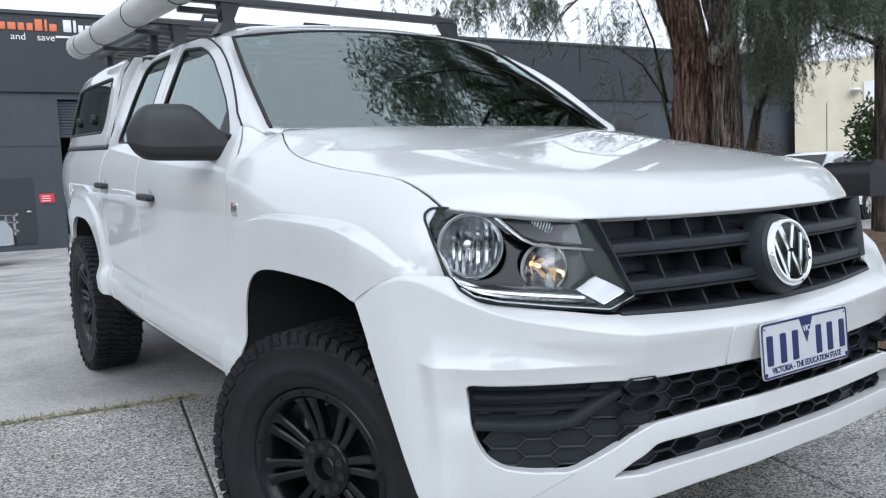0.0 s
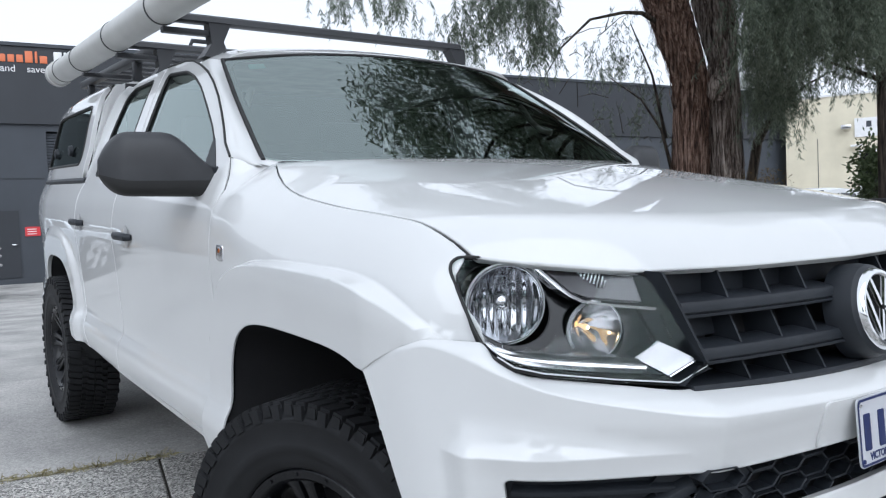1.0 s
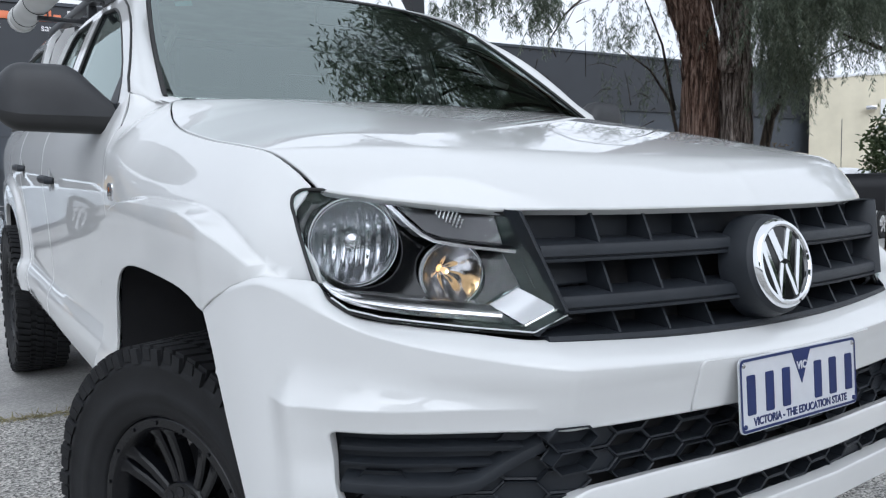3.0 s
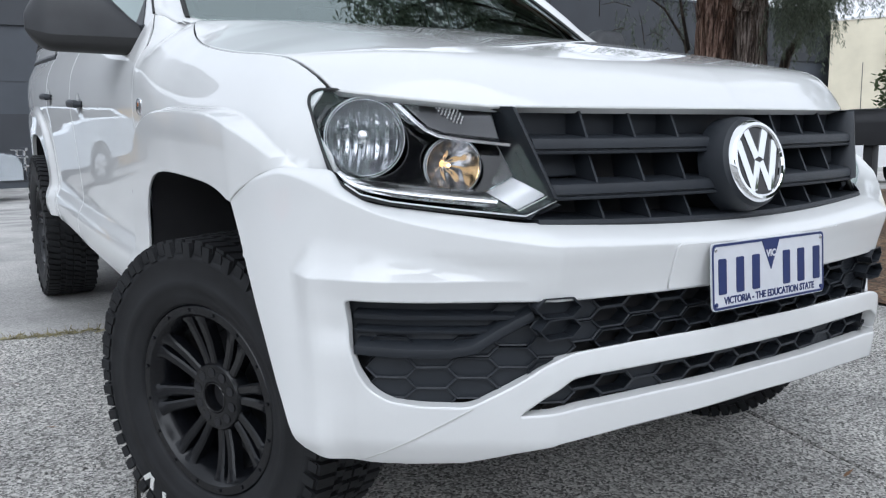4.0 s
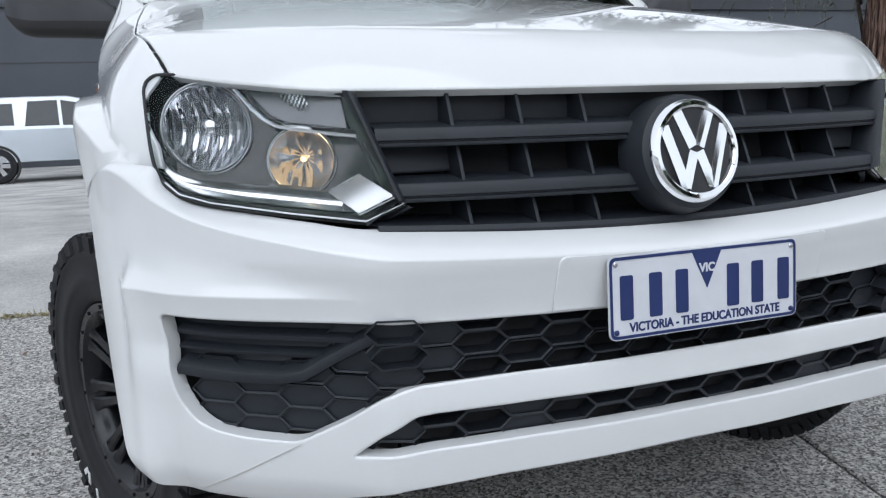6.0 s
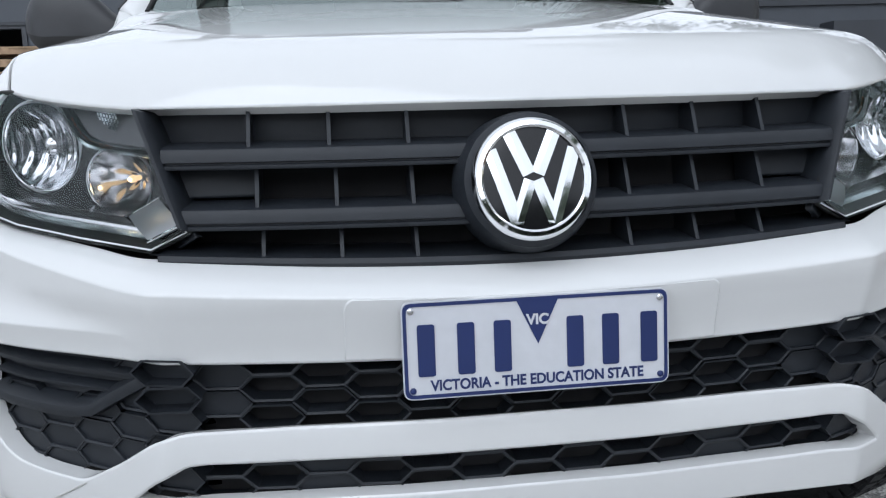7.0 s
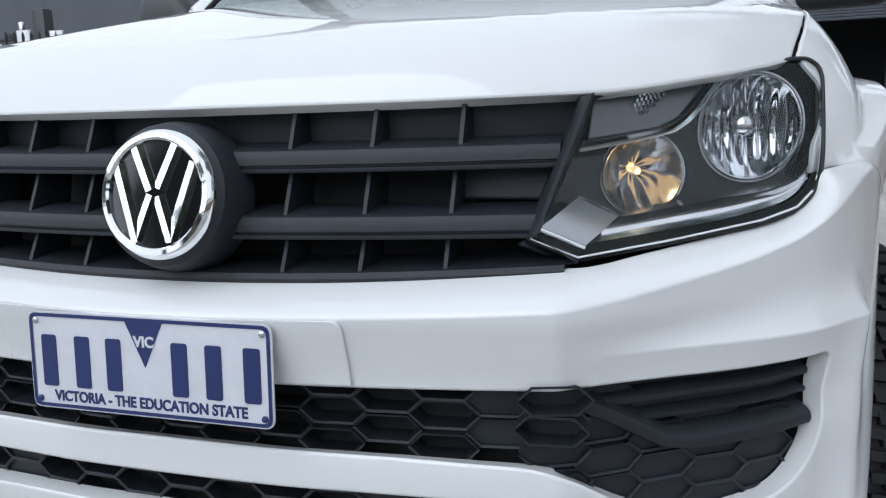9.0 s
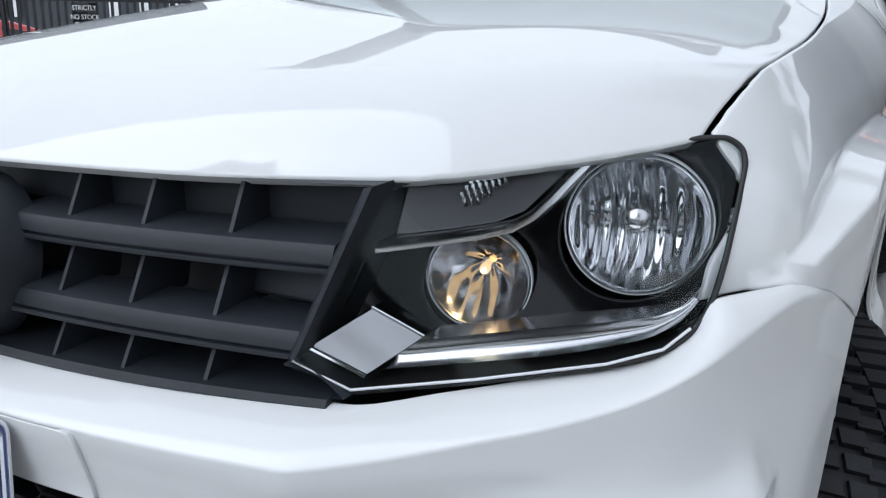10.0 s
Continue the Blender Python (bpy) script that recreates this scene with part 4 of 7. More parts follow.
part("canopy_front", prism_bm([(-0.885, 1.29), (0.885, 1.29), (0.845, 1.50), (0.795, 1.68), (0.745, 1.76), (0.66, 1.785), (-0.66, 1.785), (-0.745, 1.76), (-0.795, 1.68), (-0.845, 1.50)], 0.02, Matrix(((1, 0, 0, 0), (0, 0, 1, 3.385), (0, 1, 0, 0), (0, 0, 0, 1)))), PAINT, truck)
valance_rows = [(Vector((x, 0.055 + 0.25 * x * x, 0.462 - 0.02 * (x / 0.5) ** 2)), Vector((0, -1, 0)), Vector((0, 0, 1))) for x in np.linspace(-0.48, 0.48, 21)]
part("valance", strip(valance_rows, [(0.0, 0.02), (0.004, 0.0), (-0.03, -0.028), (-0.10, -0.034), (-0.10, -0.02), (-0.02, 0.02)]), plain("grey_valance", (0.22, 0.22, 0.23), 0.4, spread=0.1), bumper, "dull grey lower valance")
part("tailgate", box_bm((-0.80, 5.0, 0.66), (0.80, 5.06, 1.28), 0.02), PAINT, truck)
part("canopy_back", box_bm((-0.64, 4.86, 1.28), (0.64, 4.90, 1.72), 0.0), DARK_TINT, truck)
part("rear_bumper", box_bm((-0.86, 5.02, 0.50), (0.86, 5.16, 0.66), 0.03), TRIM, truck, "black rear step bumper")
for sgn in (-1, 1):
    part("mud_flap", box_bm((sgn * 0.84 - 0.12, 4.37, 0.24), (sgn * 0.84 + 0.12, 4.385, 0.62), 0.004), TRIM, truck, "black rubber mud flap")


# ---- wheels ----
def wheel(m):
    """A black alloy with twin spokes in a chunky mud tyre; its axle runs along local z, outer face at +z."""
    w = new("wheel")
    w.parent = truck
    w.matrix_basis = m
    tagged(w, "black alloy wheel with a chunky mud-terrain tyre")
    R = TYRE_R
    half_prof = [(0.230, 0.085), (0.236, 0.104), (0.240, 0.109), (0.243, 0.110), (0.247, 0.1135), (0.262, 0.118), (0.276, 0.121), (0.278, 0.1225), (0.296, 0.123), (0.298, 0.1215), (0.318, 0.1215), (0.338, 0.120), (0.342, 0.122), (0.352, 0.1215), (0.356, 0.119), (0.370, 0.112), (0.381, 0.100), (0.381, 0.0)]
    prof = half_prof + [(r, -z) for r, z in reversed(half_prof[:-1])]
    tyre = part("tyre", lathe_bm(prof, 96), RUBBER, w, "black mud-terrain tyre", 50)
    bm = bmesh.new()
    n = 68
    for k in range(n):
        a0 = 2 * math.pi * k / n
        for sgn in (-1, 1):
            sh = 0 if sgn > 0 else 0.5
            a = a0 + sh * 2 * math.pi / n
            long = k % 2 == 0
            # shoulder lug, hooked like the letter of a key
            for (r0, r1, z0, z1, da, wd) in ((0.374, R, 0.062, 0.118, 0.0, 0.029), (0.352 if long else 0.360, R - 0.007, 0.112, 0.126 if long else 0.121, 0.0, 0.026),
                                             (0.374, R, 0.030, 0.060, 0.034, 0.020), (0.374, R + 0.001, 0.004, 0.036, 0.01, 0.026)):
                aa = a + da * (1 if sgn > 0 else -1)
                q = []
                for z in (z0, z1):
                    skew = (z - 0.06) * 0.55 * sgn
                    for r in (r0, r1):
                        for s in (-1, 1):
                            ang = aa + skew + s * wd / R / 2 * (1.0 if r == r0 else 0.86)
                            q.append(bm.verts.new((r * math.cos(ang), r * math.sin(ang), sgn * z)))
                for idx in ((0, 1, 3, 2), (4, 6, 7, 5), (2, 3, 7, 6), (0, 4, 5, 1), (1, 5, 7, 3), (0, 2, 6, 4)):
                    bm.faces.new([q[i] for i in idx])
    part("tread", bm, RUBBER, w, "deep interlocking tread blocks", 0)
    rim = part("rim", lathe_bm([(0.222, -0.085), (0.212, -0.07), (0.190, -0.03), (0.188, 0.06), (0.196, 0.080), (0.206, 0.097), (0.212, 0.103), (0.230, 0.104), (0.236, 0.099), (0.234, 0.085)], 72), WHEEL_BLACK, w, "satin black alloy rim", 40)
    part("brake", lathe_bm([(0, -0.02), (0.150, -0.02), (0.155, -0.03), (0.155, -0.05)], 40), DARK, rim)
    part("hub", lathe_bm([(0.034, 0.020), (0.036, 0.070), (0.040, 0.0745), (0.080, 0.0715), (0.088, 0.062), (0.092, 0.035), (0.0, 0.02)], 48), WHEEL_BLACK, rim, "", 40)
    for k in range(8):
        a = 2 * math.pi * (k + 0.3) / 8
        bm = bmesh.new()
        for sgn in (-1, 1):
            rows = []
            for r, half, off, z in ((0.070, 0.012, 0.0115, 0.066), (0.100, 0.0115, 0.0140, 0.069), (0.135, 0.0125, 0.0175, 0.074), (0.170, 0.0135, 0.0205, 0.083), (0.190, 0.0155, 0.0220, 0.089), (0.200, 0.0210, 0.0245, 0.093), (0.209, 0.0300, 0.0300, 0.096)):
                rows.append((Vector((r, sgn * off, z)), half))
            rings = []
            for p, half in rows:
                rings.append([bm.verts.new(p + Vector((0, y, z))) for y, z in ((-half, -0.030), (-half, -0.004), (-half * 0.6, 0.0), (half * 0.6, 0.0), (half, -0.004), (half, -0.030))])
            for u, v in zip(rings, rings[1:]):
                for i in range(6):
                    bm.faces.new((u[i], u[(i + 1) % 6], v[(i + 1) % 6], v[i]))
            bm.faces.new(rings[0][::-1])
            bm.faces.new(rings[-1])
        bmesh.ops.transform(bm, matrix=Matrix.Rotation(a, 4, "Z"), verts=bm.verts)
        part("spoke", bm, WHEEL_BLACK, rim, "", 30)
    part("hub_bore", lathe_bm([(0, 0.045), (0.0345, 0.045), (0.0345, 0.03)], 32), DARK, rim)
    part("hub_ring", lathe_bm([(0.0335, 0.066), (0.0345, 0.0745), (0.0365, 0.0750), (0.0375, 0.0735)], 40), GLOSS_BLACK, rim, "glossy ring round the hub", 50)
    for k in range(16):
        a = 2 * math.pi * (k + 0.5) / 16
        part("rim_bolt", lathe_bm([(0.0045, 0.0), (0.0045, 0.003), (0.003, 0.004), (0, 0.004)], 8, pose(0.221 * math.cos(a), 0.221 * math.sin(a), 0.1035)), WHEEL_BLACK, rim)
    # flat dark discs on the hub paint the shade of the lug holes
    for k in range(10):
        a = 2 * math.pi * (k + 0.2) / 10
        part("lug_hole_shade", lathe_bm([(0.0112, 0.0), (0.0112, 0.0012), (0.0, 0.0012)], 14, pose(0.061 * math.cos(a), 0.061 * math.sin(a), 0.0732)), DARK, rim)
    return w


STEER = 22.5
front_right = wheel(pose(-0.874, 0.838, AXLE_Z, 0, 0, STEER) @ pose(0, 0, 0, 0, -90, 0))
front_left = copy_thing(front_right, pose(0.874, 0.838, AXLE_Z, 0, 0, STEER) @ pose(0, 0, 0, 0, 90, 0))
rear_right = copy_thing(front_right, pose(-0.878, HUB_R, AXLE_Z, 0, 0, 0) @ pose(0, 0, 0, 0, -90, 0) @ pose(0, 0, 0, 0, 0, 25))
rear_left = copy_thing(front_right, pose(0.878, HUB_R, AXLE_Z, 0, 0, 0) @ pose(0, 0, 0, 0, 90, 0))
WHITE_MARK = plain("white_rubber_marking", (0.62, 0.62, 0.60), 0.7, spread=0.15, patch=60.0)
for k, a in enumerate((-0.68, -0.51, -0.31, -0.01, 0.32, 0.68)):
    bm = bmesh.new()
    for n_, (dy, lean) in enumerate(((-0.011, 22), (0.011, -18), (0.0, 8))[:(2, 1, 2, 2, 2, 3)[k]]):
        box_bm((-0.019, -0.0065, 0.0), (0.019, 0.0065, 0.0025), 0.0, bm, pose(0, dy, 0.0004 * n_, 0, 0, lean))
    part("tyre_marking", bm, WHITE_MARK, next(c for c in front_right.children if c.name.startswith("tyre")), "worn white raised blocks on the tyre wall", 0).matrix_basis = Matrix.Rotation(a, 4, "Z") @ pose(-0.328, 0, 0.1215, 0, -4, 0)


# ---- headlights ----
def lens_y(s, z):
    return 0.114 + 0.69 * (s - 0.499) + 0.33 * (z - 0.923) + 1.1 * (s - 0.55) * (z - 1.10)


lamp_out = rounded([(0.553, 1.087), (0.633, 1.101), (0.72, 1.112), (0.812, 1.121), (0.838, 1.1205), (0.852, 1.110), (0.857, 1.096), (0.857, 1.052), (0.855, 1.0), (0.851, 0.970), (0.842, 0.947), (0.820, 0.928), (0.772, 0.915), (0.66, 0.9), (0.548, 0.888), (0.488, 0.919)], [0.02] * 14 + [0.004, 0.004], 4)
BRIGHT = plain("silver_lacquer", (0.44, 0.44, 0.45), 0.30, 0.95, spread=0.05, patch=20.0)
PANE = plain("smoked_silver", (0.11, 0.11, 0.115), 0.25, 0.5, spread=0.1)
AMBER = plain("amber_lens", (0.35, 0.10, 0.02), 0.25, spread=0.2, patch=50.0)
BULB, bn, bl, bp = material("lit_bulb")
bp.inputs["Base Color"].default_value = (0.9, 0.8, 0.6, 1)
bp.inputs["Emission Color"].default_value = (1.0, 0.62, 0.26, 1)
bp.inputs["Emission Strength"].default_value = 0.55
FILAMENT, fn_, fl_, fp_ = material("hot_filament")
fp_.inputs["Emission Color"].default_value = (1.0, 0.66, 0.30, 1)
fp_.inputs["Emission Strength"].default_value = 14.0
FLUTED = plain("fluted_reflector", (0.50, 0.51, 0.53), 0.09, 1.0, spread=0.06, patch=30.0)
SOFT_BOWL = plain("faceted_silver_bowl", (0.50, 0.50, 0.51), 0.14, 1.0, spread=0.10, patch=60.0)
# Pale plastic for the collars; along the lens rim its colour paints a glint.
PALE_EDGE = plain("pale_plastic_and_edge_glint", (0.62, 0.63, 0.65), 0.25, spread=0.05)
RAMP = plain("polished_silver_trim", (0.70, 0.70, 0.71), 0.17, 1.0, spread=0.05, patch=20.0)


def bowl_bm(r, deep, m, fan):
    """A reflector bowl. fan 0: upright flutes like a row of half-pipes; otherwise that many facets fanned round the bulb."""
    bm = bmesh.new()
    rings = []
    for i in range(27):
        q = 0.15 + 0.85 * i / 26
        ring = []
        for k in range(120):
            a = 2 * math.pi * k / 120
            x, y = r * q * math.cos(a), r * q * math.sin(a)
            h = -deep * (1 - q**2.2)
            edge = min(1.0, (1 - q) * 8)
            if fan:
                h += 0.0022 * q * edge * abs(math.sin(math.pi * x / (0.33 * r) + 0.7)) + 0.0009 * edge * math.sin(a * fan / 2)
            else:
                w = r * 0.235
                h += 0.0065 * edge * abs(math.sin(math.pi * (x + 0.18 * y * y / r) / w)) * (0.55 + 0.45 * math.cos(3 * y / r))
            ring.append(bm.verts.new(m @ Vector((x, y, h))))
        rings.append(ring)
    for u, w in zip(rings, rings[1:]):
        for k in range(120):
            bm.faces.new((u[k], u[(k + 1) % 120], w[(k + 1) % 120], w[k]))
    bm.faces.new(rings[0][::-1])
    return bm


def ribbon(points, place, w_in, w_out, name, mat, parent, label="", rise=0.006, tilt=0.0):
    """A narrow raised strip along chart points on a surface."""
    bm = bmesh.new()
    rows = []
    n = len(points)
    for i, (s, z) in enumerate(points):
        a, b = points[max(i - 1, 0)], points[min(i + 1, n - 1)]
        t = Vector((b[0] - a[0], b[1] - a[1])).normalized()
        q = Vector((-t.y, t.x))
        rows.append([bm.verts.new(place(s + q.x * d, z + q.y * d, h - tilt * d)) for d, h in ((w_out, 0.03), (w_out, 0.002), (w_out * 0.6, -0.0), (0, -rise), (-w_in * 0.6, 0.0), (-w_in, 0.002), (-w_in, 0.03))])
    for u, v in zip(rows, rows[1:]):
        for i in range(6):
            bm.faces.new((u[i], u[i + 1], v[i + 1], v[i]))
    return part(name, bm, mat, parent, label, 50)


for side_sign in (-1, 1):
    lamp = thing("headlight", "", "")
    lamp.parent = truck
    lamp.matrix_basis = Matrix.Translation((-side_sign * 0.0055, -0.002, 0))
    lamp["label"] = "clear-lensed headlight with its small inner lamp lit"

    def at(s, z, back=0.0):
        return Vector((side_sign * s, float(lens_y(s, z)) + back, z))

    shell("lens", [(side_sign * a, b) for a, b in lamp_out], lambda x, z: (x, lens_y(np.abs(x), z), z), LENS, lamp, "clear plastic lens", step=0.03, thick=0.004, lip=0.006)
    rim_line = dense(lamp_out, 0.015)
    part("lamp_seal", tube_bm([at(s, z, 0.007) for s, z in rim_line], 0.0034, 8, True), SEAL, lamp)
    part("housing", skirt(lamp_out, lambda s, z: at(s, z, 0.004), lambda s, z: at(s * 0.985 + 0.01, z * 0.985 + 0.015, 0.16)), SEAL, lamp, "black housing")
    edge = [(0.556, 1.081), (0.526, 1.008), (0.4935, 0.9195), (0.549, 0.8925), (0.66, 0.9045), (0.772, 0.9195), (0.818, 0.932), (0.838, 0.950)]
    # pale tube in place of the light that the lens edge catches
    part("lens_edge_glint", tube_bm([at(s, z, -0.001) for s, z in edge], 0.0016, 6), PALE_EDGE, lamp, "thin pale line painting the light caught by the lens edge")
    # black mask with two round openings
    C1, R1, C2, R2 = (0.763, 1.030), 0.073, (0.619, 0.977), 0.054
    rounds = [[(side_sign * (c[0] + r * math.cos(2 * math.pi * k / 40)), c[1] + r * math.sin(2 * math.pi * k / 40)) for k in range(40)] for c, r in ((C1, R1), (C2, R2))]
    shell("mask", [(side_sign * (0.68 + (a - 0.68) * 0.985), 1.0 + (b - 1.0) * 0.98) for a, b in lamp_out], lambda x, z: (x, lens_y(np.abs(x), z) * 0.85 + 0.15 * 0.27 + 0.068, z), MASK, lamp, "gloss black inner mask", holes=rounds, step=0.02, thick=0.02, lip=0.003)
    for (cx, cz), r, tilt, lit in ((C1, R1, 10, False), (C2, R2, 4, True)):
        y0 = float(lens_y(cx, cz)) * 0.85 + 0.0405 + 0.066
        m = Matrix.Translation((side_sign * cx, y0, cz)) @ pose(0, 0, 0, 90, 0, side_sign * (22 if not lit else 16))
        bowl = part("reflector", bowl_bm(r * 0.99, 0.070 if lit else 0.055, m, 14 if lit else 0), SOFT_BOWL if lit else FLUTED, lamp, "fluted silver reflector bowl", 40)
        part("lamp_ring", lathe_bm([(r * 0.975, -0.004), (r * 0.985, 0.003), (r * 1.005, 0.0045), (r * 1.022, 0.002), (r * 1.026, -0.01)], 56, m), CHROME, lamp, "thin chrome ring", 60)
        part("collar", lathe_bm([(r * 1.04, -0.006), (r * 1.05, 0.001), (r * 1.075, 0.001), (r * 1.085, -0.006)], 56, m), PALE_EDGE, lamp, "thin outer collar", 60)
        part("bulb", lathe_bm([(0.0, -0.012), (0.008, -0.0135), (0.0140, -0.018), (0.0155, -0.024), (0.0155, -0.036), (0.008, -0.040), (0.007, -0.075)] if not lit else
                              [(0.0, -0.028), (0.004, -0.0295), (0.006, -0.034), (0.006, -0.042), (0.004, -0.047), (0.004, -0.06)], 20, m), SATIN if not lit else BULB, lamp, "" if not lit else "glowing warm bulb")
        if lit:
            part("filament", lathe_bm([(0.0, 0.0025), (0.0022, 0.001), (0.0022, -0.001), (0.0, -0.0025)], 10, m @ pose(0, 0, -0.0275)), FILAMENT, lamp, "bright glowing filament")
    # silver trim: a hollow strip along the bottom, the corner diamond, the eyebrow, the upper pane
    def behind(s, z, d):
        return Vector((side_sign * s, float(lens_y(s, z)) + d, z))

    def along(points, n):
        run = np.concatenate(([0], np.cumsum([math.dist(p, q) for p, q in zip(points, points[1:])])))
        at_ = np.linspace(0, run[-1], n)
        return list(zip(np.interp(at_, run, [p[0] for p in points]), np.interp(at_, run, [p[1] for p in points])))

    def loft(rows, name, mat, label):
        bm = bmesh.new()
        made = [[bm.verts.new(p) for p in row] for row in rows]
        for u, v in zip(made, made[1:]):
            for i in range(len(u) - 1):
                bm.faces.new((u[i], u[i + 1], v[i + 1], v[i]))
        return part(name, bm, mat, lamp, label, 60)

    upper = along(rounded([(0.597, 0.934), (0.69, 0.944), (0.76, 0.950), (0.806, 0.955), (0.828, 0.966), (0.842, 0.990)], [0, 0.03, 0.03, 0.03, 0.02, 0], 4), 40)
    lower = along(rounded([(0.556, 0.903), (0.64, 0.911), (0.73, 0.920), (0.80, 0.934), (0.829, 0.951), (0.845, 0.984)], [0, 0.03, 0.03, 0.03, 0.02, 0], 4), 40)
    sect = ((-0.02, 0.060), (0.0, 0.018), (0.10, 0.0205), (0.22, 0.0235), (0.34, 0.0265), (0.46, 0.029), (0.56, 0.0300), (0.66, 0.0297), (0.76, 0.0285), (0.88, 0.0262), (1.0, 0.0230), (1.03, 0.026), (1.04, 0.05))
    loft([[behind(a[0] + (b[0] - a[0]) * t, a[1] + (b[1] - a[1]) * t, d) for a, b in zip(upper, lower)] for t, d in sect], "silver_strip", RAMP, "hollow polished silver strip")
    tip, crown, outer, low = (0.502, 0.930), (0.543, 0.960), (0.593, 0.932), (0.556, 0.903)
    rows = []
    for v in np.linspace(0, 1, 7):
        row = []
        for u in np.linspace(0, 1, 7):
            p = [(tip[k] * (1 - u) + crown[k] * u) * (1 - v) + (low[k] * (1 - u) + outer[k] * u) * v for k in (0, 1)]
            row.append(behind(p[0], p[1], 0.012 + 0.022 * u - 0.004 * math.sin(math.pi * u)))
        rows.append(row)
    loft(rows, "silver_diamond", BRIGHT, "satin silver diamond")
    bead = [behind(0.500, 0.929, 0.010), behind(0.528, 0.915, 0.009), behind(0.556, 0.901, 0.009)]
    part("diamond_edge", tube_bm(bead, 0.0030, 8), CHROME, lamp, "bright lower edge of the diamond")
    part("diamond_edge", tube_bm([behind(0.542, 0.962, 0.033), behind(0.568, 0.9475, 0.033), behind(0.594, 0.933, 0.033)], 0.0014, 6), CHROME, lamp)
    ribbon([(0.719, 1.106), (0.704, 1.086), (0.690, 1.066), (0.676, 1.050), (0.660, 1.040), (0.635, 1.0345), (0.60, 1.030), (0.545, 1.024)], lambda s, z, h: behind(s, z, 0.020 + h), 0.0055, 0.0055, "eyebrow", RAMP, lamp, "curved chrome eyebrow", 0.004, 0.6)
    shell("indicator_pane", [(side_sign * a, b) for a, b in ((0.553, 1.032), (0.60, 1.037), (0.640, 1.042), (0.664, 1.052), (0.690, 1.084), (0.705, 1.105), (0.633, 1.096), (0.558, 1.083))], lambda x, z: (x, lens_y(np.abs(x), z) + 0.036, z), PANE, lamp, "smoky silver indicator pane", step=0.03, thick=0.004, lip=0.002)
    for k in range(9):
        for j in range(6):
            s0, z0 = 0.602 + 0.0055 * k + 0.0030 * j, 1.060 + 0.0009 * k + 0.0062 * j
            if k <= 7.2 - 0.8 * abs(j - 3.5) and k >= 0.7 * max(0, 2 - j):
                part("indicator_rib", box_bm((-0.0017, -0.002, -0.0024), (0.0017, 0.002, 0.0024), 0.0, None, Matrix.Translation(behind(s0, z0, 0.030)) @ pose(0, 0, 0, 12, 0, side_sign * 35)), RAMP, lamp, "", 0)
    for k in range(7):
        part("amber_rib", box_bm((-0.0018, -0.002, -0.004), (0.0018, 0.002, 0.004), 0.0, None, Matrix.Translation(behind(0.648 + 0.0062 * k, 1.0945 + 0.0009 * k, 0.030))), AMBER, lamp, "", 0)

